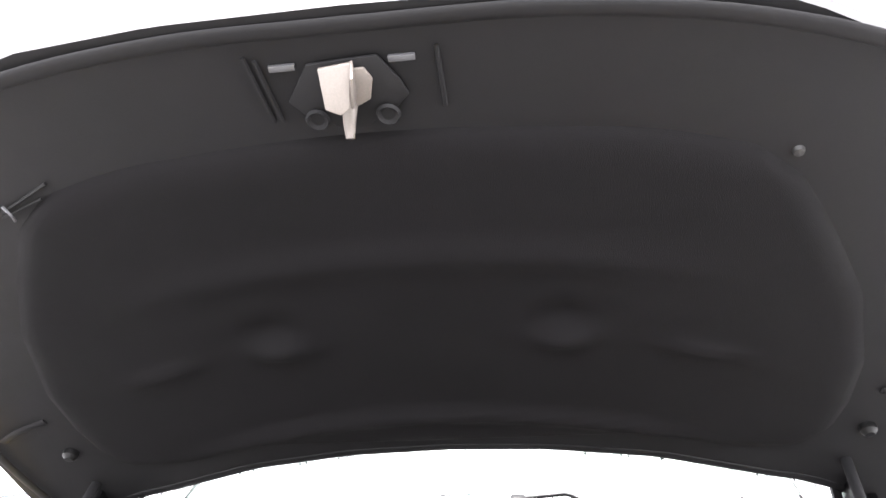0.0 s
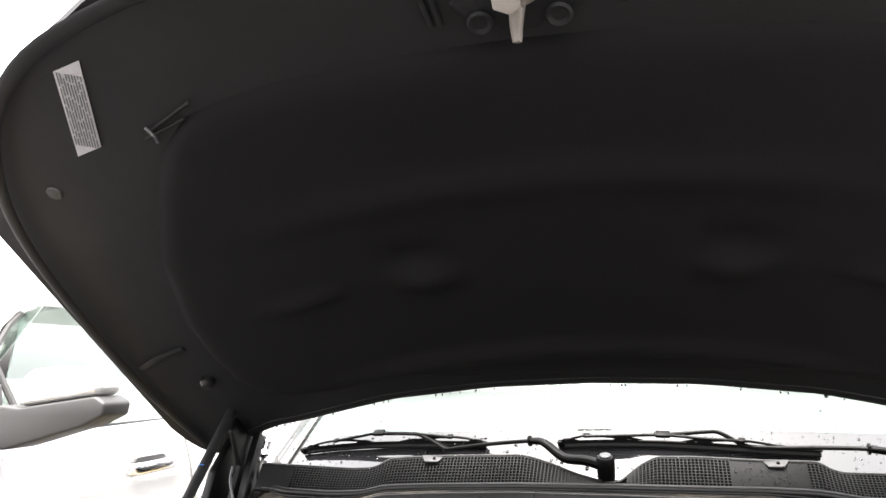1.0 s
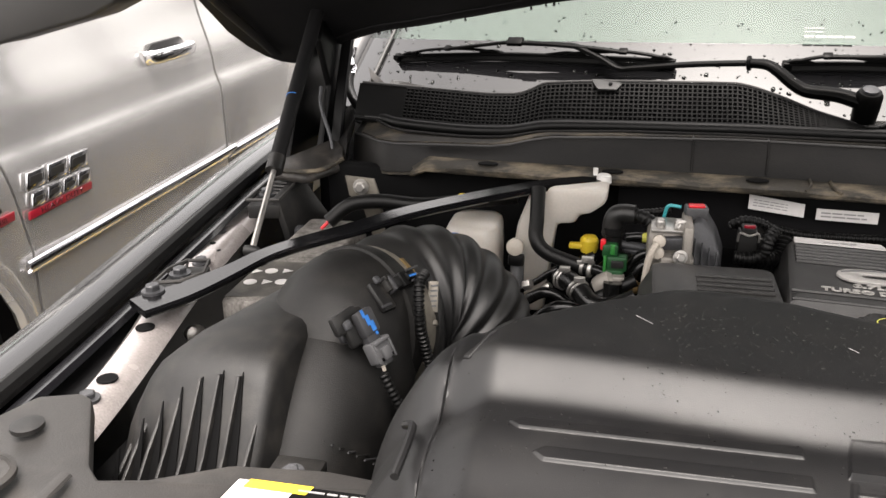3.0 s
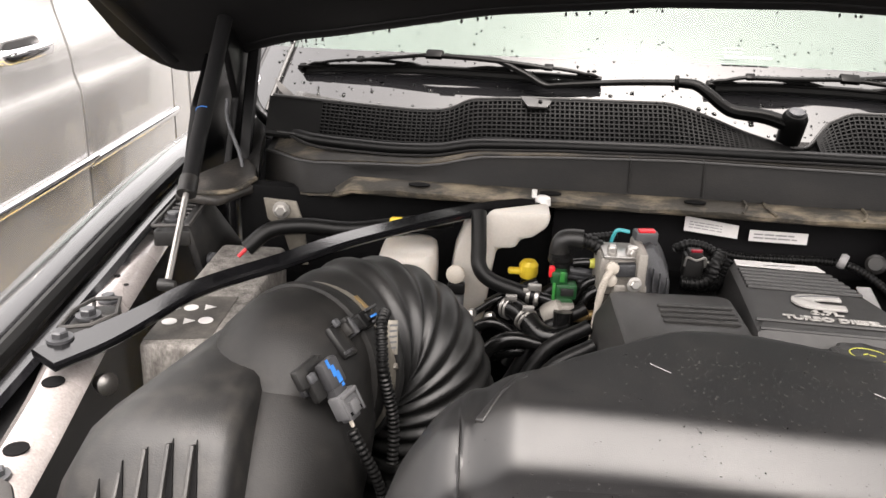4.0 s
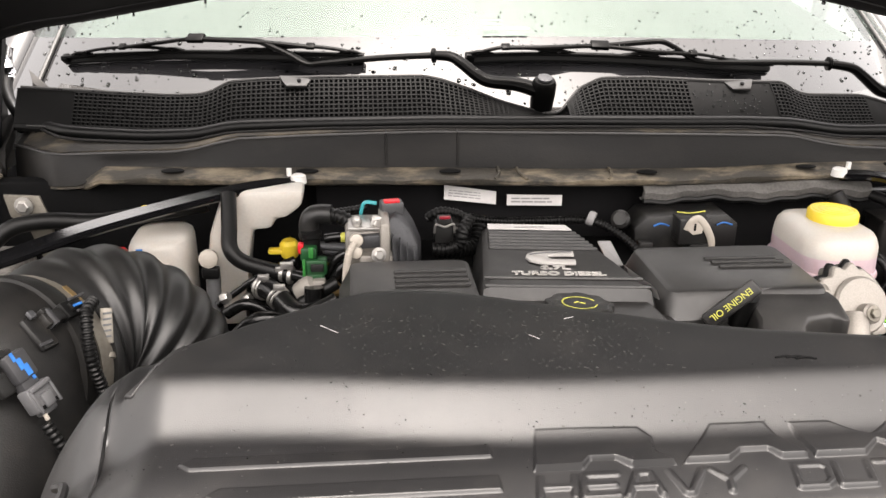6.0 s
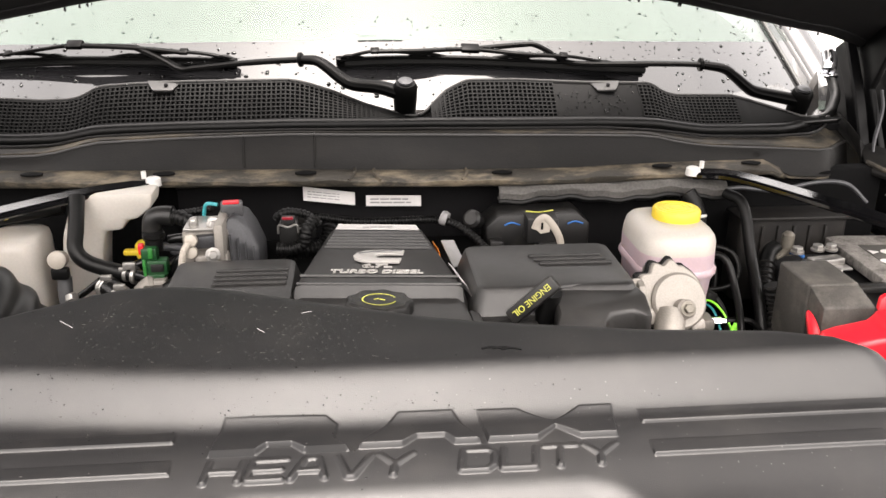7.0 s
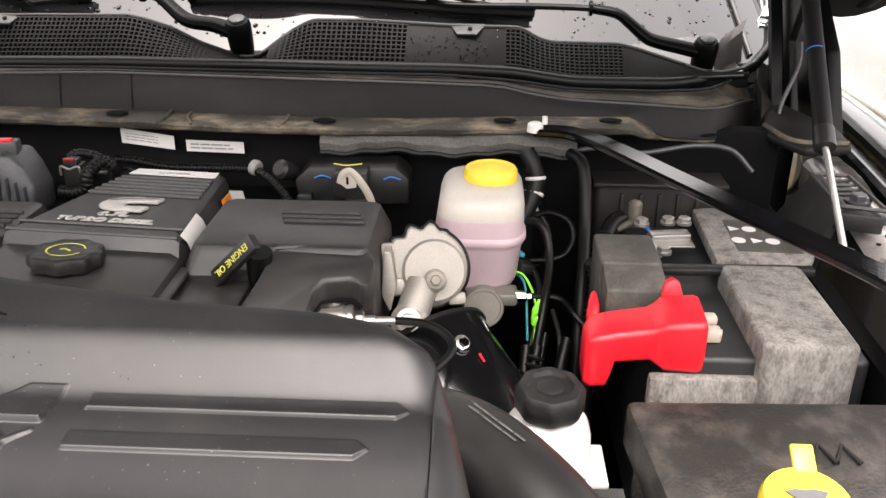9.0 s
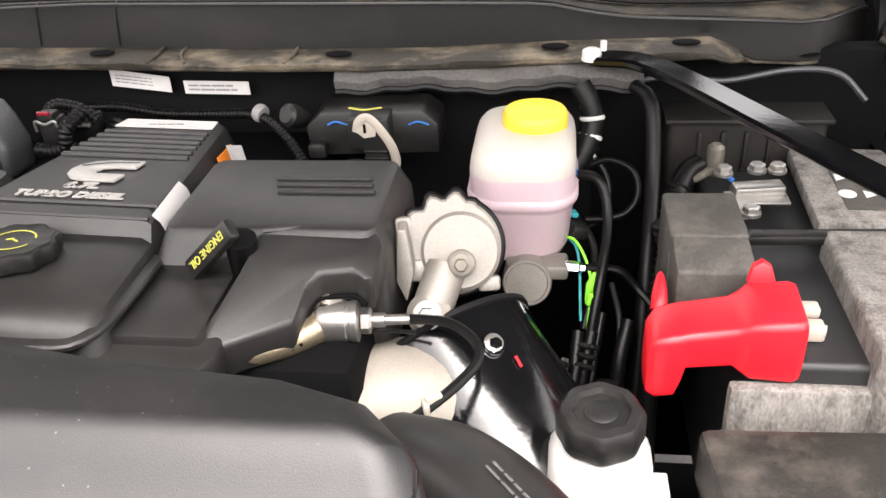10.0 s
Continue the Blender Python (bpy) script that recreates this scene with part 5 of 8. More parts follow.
fr = thing("front_panel", "dusty black plastic panel beside the washer cap", "panel", (0.6, 0.95, 1.25), group="front panels")
part("plate", slab([(0.335, 0.80, 1.30), (0.345, 1.095, 1.290), (0.40, 1.10, 1.288), (0.62, 1.095, 1.288), (0.80, 1.09, 1.29), (0.84, 1.03, 1.30), (0.84, 0.80, 1.31)], 0.02, bev=0.004), LID, fr)

for x, y in ((0.60, 1.055), (0.78, 1.05), (0.50, 0.93)):
    part("push_clip", lathe([(0.014, 0), (0.014, 0.004), (0.006, 0.006)], 16, Matrix.Translation((x, y, 1.291))), PLASTIC, fr)

# ---- air filter box with its snorkel and bellows ----
ab = thing("air_filter_box", "black ribbed air filter box with intake duct", "air filter box", (-0.72, 1.3, 0.95))
rows = []
for y, zt, inset in ((1.070, 1.20, 0.012), (1.078, 1.235, 0.006), (1.10, 1.268, 0.002), (1.125, 1.302, 0.0), (1.15, 1.338, 0.0), (1.165, 1.352, 0.0), (1.185, 1.360, 0), (1.22, 1.361, 0), (1.28, 1.358, 0), (1.33, 1.355, 0), (1.36, 1.352, 0), (1.374, 1.347, 0.002), (1.383, 1.336, 0.004), (1.388, 1.31, 0.006), (1.39, 1.25, 0.008)):
    lo = 0.98
    k, q = 0.008, 0.042 * ss(1.14, 1.40, y)
    rows.append([Vector((x, y, z)) for x, z in ((-0.812 + q + inset, lo), (-0.806 + q + inset, zt - 0.13), (-0.796 + q + inset, zt - 0.055), (-0.778 + q + inset, zt - 0.024), (-0.757 + q, zt - 0.007), (-0.735 + q, zt), (-0.660 - k, zt), (-0.650 - k, zt - 0.001), (-0.644 - k, zt - 0.005), (-0.640 - k - inset, zt - 0.014), (-0.630 - k - inset, zt - 0.13), (-0.62 - k - inset, lo))])
box = part("box_lid", loft(rows), PLASTIC, ab, "rounded lid with moulded ribs", angle=45)
RIBS = ((-0.787, 1.285), (-0.769, 1.308), (-0.753, 1.322), (-0.737, 1.334), (-0.719, 1.343), (-0.700, 1.349), (-0.681, 1.349), (-0.660, 1.326))
for x, top in RIBS:
    part("rib", slab([(x, 1.052, 1.12), (x, 1.052, 1.20), (x, 1.068, 1.258), (x, 1.105, 1.29 if top > 1.32 else top - 0.025), (x, 1.150, top), (x, 1.17, top - 0.01), (x, 1.17, 1.12)], 0.0035, (1, 0, 0), 0.001), PLASTIC, box)
FACE = [(1.069, 1.13), (1.070, 1.20), (1.078, 1.235), (1.10, 1.268), (1.125, 1.302), (1.15, 1.338), (1.16, 1.35)]
# near-black strips laid on the face stand for the shade between ribs
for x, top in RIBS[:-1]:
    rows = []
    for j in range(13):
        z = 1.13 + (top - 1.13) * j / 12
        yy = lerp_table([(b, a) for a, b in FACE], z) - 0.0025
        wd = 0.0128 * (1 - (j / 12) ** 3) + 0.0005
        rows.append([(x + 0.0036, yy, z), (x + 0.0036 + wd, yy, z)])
    part("rib_shade", sheet(rows, 0.002, (0, 1, 0)), DEEP, box)
bolt(box, (-0.604, 1.082, 1.302), (0, -0.3, 1), r=0.0075, material=DARKALLOY)
part("box_flange", bx(-0.606, 1.092, 1.294, 0.045, 0.04, 0.012, 0.003), PLASTIC, box)
ring_c, ring_d = Vector((-0.624, 1.3614, 1.3074)), Vector((0.399, 0.892, -0.213)).normalized()
duct = [(-0.650, 1.190, 1.195), (-0.646, 1.235, 1.240), (-0.640, 1.295, 1.279), ring_c - ring_d * 0.035, ring_c + ring_d * 0.012]
snork = part("snorkel", tube(duct, lambda t: 0.086 - 0.003 * ss(0.3, 0.8, t), 40, 6), DUCT, ab, "moulded duct", angle=60)
part("duct_collar", lathe([(0.078, -0.014), (0.0885, -0.011), (0.0895, -0.004), (0.0895, 0.004), (0.0885, 0.008), (0.078, 0.010)], 48, axis_to(ring_c - ring_d * 0.016, ring_d)), DUCT, snork)
part("clamp", lathe([(0.080, -0.008), (0.0868, -0.0078), (0.0872, 0.0), (0.0868, 0.0078), (0.080, 0.008)], 48, axis_to(ring_c + ring_d * 0.004, ring_d)), BAND, snork, "dull steel clamp band")
for q in (-50, 35, 120):
    part("clamp_slot", obox(axis_to(ring_c + ring_d * 0.004, ring_d) @ Vector((0.0874 * math.cos(radians(q)), 0.0874 * math.sin(radians(q)), 0)), (axis_to(ring_c, ring_d).to_3x3() @ Vector((-math.sin(radians(q)), math.cos(radians(q)), 0))), ring_d, 0.022, 0.006, 0.0012, 0.0004), BRASS, snork)
part("rim", lathe([(0.079, -0.003), (0.0895, -0.001), (0.0905, 0.004), (0.0895, 0.008), (0.079, 0.010)], 48, axis_to(ring_c + ring_d * 0.016, ring_d)), BOOT, snork)
bel = [ring_c + ring_d * 0.014, (-0.602, 1.408, 1.314), (-0.575, 1.437, 1.310), (-0.547, 1.452, 1.288), (-0.528, 1.458, 1.248), (-0.518, 1.460, 1.19), (-0.514, 1.462, 1.10)]


def pleat(t):
    """Bellows radius: a smooth cuff, then broad soft folds."""
    fold = ss(0.10, 0.24, t) * (0.5 + 0.5 * math.sin(2 * math.pi * (t * 9.0 + 5.0 * t * t) - 1.2))
    return 0.0815 + 0.0048 * fold + 0.004 * ss(0.16, 0.0, t)


part("bellows", tube(bel, pleat, 48, 40), BOOT, ab, "corrugated rubber bellows", angle=80)
part("clamp_screw", join(lathe([(0.0045, -0.008), (0.0045, 0.006), (0.0065, 0.007), (0.0065, 0.012), (0.004, 0.013)], 12, axis_to((-0.546, 1.348, 1.330), (0.15, -0.6, -0.75))), obox((-0.553, 1.364, 1.349), (0.1, -0.6, -0.75), (1, 0, 0), 0.03, 0.012, 0.004, 0.001)), BAND, ab)


def on_duct(o, n, d):
    """Box builder on the duct: along d, across, and out along n."""
    o, n, d = Vector(o), Vector(n).normalized(), Vector(d)
    d = (d - n * d.dot(n)).normalized()
    w = n.cross(d)
    return lambda a, c, h, sx, sy, sz, bev=0.002: obox(o + d * a + w * c + n * h, d, w, sx, sy, sz, bev)


B = on_duct((-0.591, 1.243, 1.360), (0.80, -0.40, 0.45), (0.028, -0.008, -0.056))
flow = part("flow_sensor", join(B(-0.014, -0.012, -0.004, 0.020, 0.034, 0.008, 0.003), B(-0.004, -0.004, -0.004, 0.034, 0.030, 0.008, 0.003)), PLASTIC, ab, "black air flow sensor")
part("sensor_head", join(B(-0.004, 0.004, 0.004, 0.026, 0.022, 0.011, 0.003), B(0.010, 0.003, 0.002, 0.022, 0.017, 0.012, 0.002)), SENSOR, flow, "dark grey sensor head")
part("screw", B(-0.011, -0.017, 0.003, 0.009, 0.009, 0.005, 0.002), DARKALLOY, flow)
part("screw_boss", lathe([(0.0078, -0.003), (0.0078, 0.0015), (0.006, 0.003), (0.004, 0.003)], 16, axis_to((-0.607, 1.240, 1.352), (0.80, -0.40, 0.45))), SENSOR, flow)
for a0, c0, ln, wd in ((-0.014, 0.000, 0.008, 0.003), (-0.006, 0.003, 0.010, 0.0048), (0.001, 0.006, 0.010, 0.0052), (0.007, 0.008, 0.008, 0.003)):
    part("blue_mark", B(a0, c0, 0.0098 if a0 < 0.006 else 0.0085, ln, wd, 0.0007, 0), BLUE, flow)
gc = part("grey_connector", join(B(0.026, 0.004, 0.005, 0.022, 0.026, 0.014, 0.002), B(0.037, 0.004, 0.004, 0.010, 0.016, 0.011, 0.002), B(0.030, 0.004, 0.0135, 0.012, 0.010, 0.004, 0.001), B(0.017, 0.004, 0.013, 0.004, 0.022, 0.004, 0.001)), PALECLIP, flow, "grey locking connector")
for c in (-0.0102, 0.0102):
    part("connector_rib", B(0.028, c + 0.004, 0.0125, 0.020, 0.0026, 0.003, 0.0006), PALECLIP, gc)
part("connector_gap", B(0.0345, 0.004, 0.0122, 0.003, 0.020, 0.0014, 0.0003), DEEP, gc)
part("connector_pin", B(0.043, -0.003, 0.008, 0.006, 0.003, 0.003, 0.0006), CREAM, gc)
part("plug_lead", tube([(-0.566, 1.226, 1.322), (-0.556, 1.224, 1.302), (-0.545, 1.226, 1.276), (-0.538, 1.23, 1.245), (-0.536, 1.23, 1.20)], 0.0044, 10, 6, rib=0.0010, pitch=0.005), RUBBER, gc)
B = on_duct((-0.583, 1.315, 1.374), (0.70, -0.15, 0.69), (0.026, 0.070, -0.010))
sens = part("temperature_sensor", join(B(-0.018, -0.006, -0.002, 0.020, 0.034, 0.008, 0.003), B(0.000, 0.0, 0.005, 0.026, 0.013, 0.010, 0.002), B(-0.008, 0.008, 0.006, 0.008, 0.005, 0.010, 0.001)), PLASTIC, ab, "black temperature sensor")
part("sensor_collar", B(-0.006, 0.0, 0.006, 0.005, 0.017, 0.013, 0.0015), SENSOR, sens)
part("sensor_edge", B(-0.024, -0.018, 0.0025, 0.016, 0.003, 0.002, 0.0006), SENSOR, sens)
part("screw", B(-0.020, 0.010, 0.006, 0.008, 0.008, 0.005, 0.002), DARKALLOY, sens)
part("sensor_plug", join(B(0.022, 0.0, 0.006, 0.026, 0.017, 0.014, 0.002), B(0.022, 0.0, 0.0145, 0.014, 0.008, 0.004, 0.001)), RUBBER, sens)
for c in (-0.0065, 0.0065):
    part("plug_rib", B(0.028, c, 0.0165, 0.022, 0.0026, 0.0026, 0.0005), SENSOR, sens)
part("blue_mark", B(0.018, -0.002, 0.0205, 0.012, 0.0022, 0.0006, 0), BLUE, sens)
part("corrugated_loom", tube([(-0.552, 1.345, 1.380), (-0.553, 1.326, 1.378), (-0.551, 1.312, 1.362), (-0.548, 1.304, 1.338), (-0.543, 1.306, 1.310), (-0.538, 1.306, 1.280), (-0.538, 1.30, 1.24)], 0.0046, 12, 8, rib=0.0014, pitch=0.0048), RUBBER, ab, "corrugated wire loom")
part("clamp_tail", obox((-0.5455, 1.352, 1.350), (0.06, -0.45, -0.85), (0.9, 0.3, 0.0), 0.034, 0.011, 0.003, 0.0008), BAND, ab, "slotted clamp tail")
for k in range(5):
    part("tail_slot", obox((-0.5452, 1.3575 - 0.0026 * k, 1.3605 - 0.0049 * k), (0.9, 0.3, 0.0), (0.06, -0.45, -0.85), 0.008, 0.002, 0.0042, 0), DARKALLOY, ab)
for k in range(12):
    fx0 = -0.640 + 0.008 * k
    part("duct_fin", tube([(fx0, 1.165, 1.292 - 0.003 * k), (fx0 + 0.006, 1.205, 1.268 - 0.003 * k), (fx0 + 0.012, 1.245, 1.236 - 0.003 * k)], 0.0010, 6, 2), SENSOR if k % 2 else PLASTIC, snork)
part("bracket_bolt", lathe([(0.012, 0), (0.012, 0.016), (0.018, 0.018), (0.018, 0.024), (0.01, 0.03)], 14, axis_to((-0.875, 1.410, 1.245), (0.75, -0.5, 0.2)) @ Matrix.Scale(0.72, 4)), STEEL, ab)

# ---- batteries wrapped in felt ----


def symbols(o, ex, ey, k0, parent):
    """Pale warning signs as plain discs and wedges."""
    m = frame_of(o, ex, ey)
    for i in range(3):
        for j in range(2):
            b = lathe([(0.0085, 0), (0.0085, 0.0006)], 3 if (i + j) % 2 else 14, Matrix.Translation((0.020 * i - 0.020, 0.036 * j - 0.018, 0)))
            b.transform(m)
            part("warning_sign", b, PAPER, parent)


bl = thing("battery", "felt-wrapped battery with pale warning signs", "battery", (-0.69, 1.52, 1.0), group="batteries")
w = part("felt_wrap", dome(-0.779, 1.558, 1.0, 1.300, 0.092, 0.315, 0.010, 0.007), WRAP, bl, "grey felt wrap")
part("sign_panel", slab([(-0.822, 1.410, 1.3008), (-0.752, 1.424, 1.3008), (-0.752, 1.535, 1.3008), (-0.822, 1.528, 1.3008)], 0.0008), FUSE, w, "grey printed panel")
symbols((-0.793, 1.478, 1.3012), (0.98, 0.2, 0), (-0.2, 0.98, 0), 1, w)
br = thing("battery", "black battery partly covered by grey felt", "battery", (0.6, 1.52, 1.0), group="batteries")
case = part("case", dome(0.60, 1.52, 1.0, 1.262, 0.20, 0.34, 0.01, 0.006), SHELL, br)
part("felt_wrap", join(dome(0.634, 1.425, 1.18, 1.288, 0.092, 0.185, 0.010, 0.006), bx(0.565, 1.345, 1.21, 0.16, 0.014, 0.07, 0.004), bx(0.60, 1.338, 1.15, 0.24, 0.014, 0.1, 0.004)), WRAP, br, "grey felt wrap")
w2 = part("felt_cover", slab([(0.595, 1.690, 1.288), (0.617, 1.695, 1.288), (0.690, 1.690, 1.288), (0.712, 1.560, 1.288), (0.690, 1.518, 1.288), (0.610, 1.527, 1.288), (0.588, 1.528, 1.288)], 0.016, bev=0.003), WRAP, br, "grey felt flap with pale signs")
part("sign_panel", slab([(0.624, 1.650, 1.2888), (0.690, 1.645, 1.2888), (0.694, 1.550, 1.2888), (0.620, 1.553, 1.2888)], 0.0008), FUSE, w2, "grey printed panel")
symbols((0.648, 1.600, 1.2892), (0.98, -0.04, 0), (0.04, 0.98, 0), 2, w2)
part("holddown_bar", bx(0.60, 1.512, 1.282, 0.19, 0.016, 0.010, 0.003, rot=(0, 0, 2)), PLASTIC, br)
part("clamp", join(bx(0.548, 1.60, 1.285, 0.05, 0.02, 0.012, 0.003, rot=(0, 0, 8)), bx(0.535, 1.60, 1.275, 0.02, 0.05, 0.01, 0.003)), STEEL, br)
for x, y in ((0.552, 1.632), (0.572, 1.632), (0.518, 1.625), (0.530, 1.54)):
    bolt(br, (x, y, 1.29), r=0.008, material=STEEL, washer=1.2)
part("lead_plate", slab([(0.515, 1.60, 1.283), (0.575, 1.60, 1.283), (0.575, 1.575, 1.283), (0.535, 1.575, 1.283), (0.53, 1.545, 1.283), (0.515, 1.545, 1.283)], 0.003, bev=0.001), STEEL, br)
part("cable_lug", join(bx(0.500, 1.64, 1.285, 0.03, 0.02, 0.006, 0.002, rot=(0, -20, 20)), lathe([(0.009, 0), (0.009, 0.03), (0.005, 0.034)], 10, Matrix.Translation((0.512, 1.645, 1.28)))), BAND, br)
part("terminal", join(bx(0.549, 1.402, 1.278, 0.022, 0.014, 0.010, 0.003), bx(0.552, 1.385, 1.270, 0.018, 0.016, 0.014, 0.003), lathe([(0.005, 0), (0.005, 0.014)], 10, axis_to((0.548, 1.385, 1.272), (1, -0.3, 0)))), CREAM, br, "pale terminal clamp")
part("blue_mark", bx(0.540, 1.346, 1.222, 0.003, 0.001, 0.014, 0), BLUE, br)
fb = part("fuse_cover", join(dome(0.480, 1.500, 1.20, 1.312, 0.066, 0.080, 0.005, 0.003), slab([(0.448, 1.46, 1.311), (0.512, 1.46, 1.311), (0.516, 1.425, 1.296), (0.450, 1.425, 1.296)], 0.06, bev=0.003)), FUSE, br, "dusty grey fuse cover")
boot_c = thing("terminal_cover", "bright red plastic battery terminal cover", "terminal cover", (0.5, 1.36, 1.22))
red_body = []
for x, y0, y1, zt, zb in ((0.4150, 1.354, 1.380, 1.258, 1.222), (0.4165, 1.349, 1.386, 1.268, 1.216), (0.424, 1.346, 1.393, 1.276, 1.213), (0.440, 1.347, 1.397, 1.2785, 1.215), (0.4445, 1.348, 1.398, 1.279, 1.228), (0.448, 1.349, 1.398, 1.2795, 1.243),
                         (0.486, 1.352, 1.402, 1.2840, 1.245), (0.494, 1.349, 1.404, 1.2885, 1.240), (0.500, 1.346, 1.406, 1.2935, 1.237), (0.534, 1.345, 1.407, 1.2965, 1.235), (0.5395, 1.347, 1.405, 1.2955, 1.237), (0.5420, 1.352, 1.400, 1.290, 1.243)):
    mid, high = (y0 + y1) / 2, (zt + zb) / 2
    slope = 0.10
    red_body.append([(x, mid + (py - mid), pz + slope * (py - mid)) for py, pz, _ in [(p[0], p[1], 0) for p in ring(mid, high, 0, y1 - y0, zt - zb, 0.007, 4)]])
part("cover", loft(red_body), RED, boot_c, angle=50)
part("tab", slab([(0.500, 1.400, 1.296), (0.524, 1.400, 1.297), (0.520, 1.404, 1.310), (0.512, 1.405, 1.315), (0.504, 1.404, 1.310)], 0.007, (0, 1, 0.2), 0.0015), RED, boot_c)
part("cover_lobe", tube([(0.431, 1.416, 1.256), (0.432, 1.424, 1.263), (0.433, 1.434, 1.270), (0.434, 1.446, 1.278)], lambda t: 0.0085 * (1 - t) ** 0.6 * (0.75 + 0.5 * t) + 0.0012, 14, 6), RED, boot_c, "red teardrop lobe")
boot_c.scale = (0.93, 0.93, 0.93)
boot_c.location.z += 0.013 * U

# ---- black tray, washer cap, fluid bottles on the far side ----
tr = thing("relay_box", "dusty black relay box lid with a latch", "relay box", (0.62, 1.2, 1.1))
lid = part("lid", slab([(0.452, 1.285, 1.256), (0.475, 1.155, 1.232), (0.80, 1.155, 1.232), (0.80, 1.30, 1.256), (0.70, 1.292, 1.258)], 0.05, bev=0.008), LID, tr)
part("skirt", bx(0.64, 1.23, 1.17, 0.31, 0.12, 0.1, 0.01), DEEP, tr)
part("latch", bx(0.585, 1.148, 1.215, 0.04, 0.014, 0.022, 0.003), PLASTIC, tr)
for k in range(2):
    part("moulded_mark", tube([(0.60 + 0.02 * k, 1.215, 1.2455), (0.61 + 0.02 * k, 1.235, 1.249), (0.62 + 0.02 * k, 1.215, 1.2455)], 0.0022, 6, 1), DULL, lid)
wc = thing("washer_bottle", "washer fluid bottle neck with yellow tabbed cap", "fluid bottle", (0.575, 1.135, 1.2))
part("cap", lathe([(0.031, -0.05), (0.034, -0.02), (0.0345, 0.0), (0.032, 0.007), (0.0, 0.009)], 32, axis_to((0.567, 1.140, 1.262), (0, -0.12, 1))), YELLOW, wc)
part("tab", bx(0.574, 1.176, 1.276, 0.018, 0.026, 0.005, 0.002, rot=(35, 0, 0)), YELLOW, wc)
part("wiper_symbol", join(slab([(0.551, 1.144, 1.271), (0.567, 1.151, 1.270), (0.583, 1.144, 1.271), (0.576, 1.132, 1.2725), (0.558, 1.132, 1.2725)], 0.0008, (0, 0, 1))), INK, wc)
part("neck", lathe([(0.028, -0.12), (0.028, -0.04)], 20, Matrix.Translation((0.575, 1.135, 1.275))), WHITE, wc)
ps = thing("steering_fluid_bottle", "white fluid bottle with a black ribbed cap", "fluid bottle", (0.385, 1.283, 1.05))
part("bottle", stack([(1.05, 0.385, 1.285, 0.07, 0.085, 0.02), (1.19, 0.385, 1.285, 0.078, 0.085, 0.028), (1.222, 0.385, 1.285, 0.076, 0.08, 0.03), (1.235, 0.385, 1.285, 0.064, 0.066, 0.03), (1.24, 0.385, 1.285, 0.045, 0.045, 0.02), (1.25, 0.385, 1.285, 0.045, 0.045, 0.02)]), WHITE, ps)
cap = part("cap", lathe([(0.029, 0), (0.0315, 0.004), (0.0315, 0.022), (0.028, 0.027), (0.021, 0.028), (0.019, 0.024), (0.001, 0.024)], 48, axis_to((0.384, 1.283, 1.243), (0, -0.05, 1)), 0.03, 8), PLASTIC, ps, "black scalloped cap")
part("cap_ring", lathe([(0.010, 0), (0.0125, 0.0015), (0.010, 0.003)], 20, Matrix.Translation((0.384, 1.282, 1.266))), PLASTIC, cap)
part("bracket", bx(0.428, 1.27, 1.19, 0.02, 0.06, 0.006, 0.002), WHITE, ps)

bk = thing("brake_fluid_tank", "translucent tank of pinkish fluid with yellow cap", "fluid tank", (0.318, 1.60, 1.2))
part("lower_tank", stack([(1.232, 0.314, 1.60, 0.085, 0.115, 0.03), (1.245, 0.314, 1.60, 0.096, 0.125, 0.032), (1.285, 0.316, 1.602, 0.100, 0.130, 0.032), (1.291, 0.316, 1.602, 0.106, 0.136, 0.034), (1.294, 0.316, 1.602, 0.110, 0.140, 0.036), (1.299, 0.316, 1.602, 0.110, 0.140, 0.036), (1.302, 0.316, 1.602, 0.106, 0.136, 0.034)]), PINK, bk)
part("filled_tank", stack([(1.298, 0.316, 1.602, 0.104, 0.134, 0.034), (1.305, 0.316, 1.602, 0.104, 0.134, 0.034), (1.322, 0.316, 1.603, 0.1035, 0.133, 0.033)]), PINK, bk)
part("upper_tank", stack([(1.322, 0.316, 1.603, 0.1035, 0.133, 0.033), (1.334, 0.317, 1.604, 0.102, 0.131, 0.032), (1.343, 0.3175, 1.606, 0.097, 0.126, 0.030), (1.349, 0.318, 1.607, 0.087, 0.116, 0.026), (1.352, 0.318, 1.607, 0.072, 0.10, 0.02), (1.353, 0.318, 1.607, 0.05, 0.08, 0.02)]), TANK, bk)
part("neck", lathe([(0.028, -0.02), (0.028, 0.0)], 24, Matrix.Translation((0.327, 1.610, 1.353))), TANK, bk)
yc = part("cap", lathe([(0.0315, -0.006), (0.0325, -0.003), (0.0325, 0.010), (0.030, 0.0135), (0.0, 0.0145)], 40, Matrix.Translation((0.327, 1.610, 1.353))), YELLOW, bk, "yellow screw cap")
for r in (0.026, 0.019, 0.011):
    part("cap_ridge", lathe([(r - 0.0012, 0), (r, 0.0012), (r + 0.0012, 0)], 32, Matrix.Translation((0.327, 1.610, 1.3665))), YELLOW, yc)
part("blue_mark", bx(0.3685, 1.57, 1.318, 0.001, 0.004, 0.005, 0), BLUE, bk)
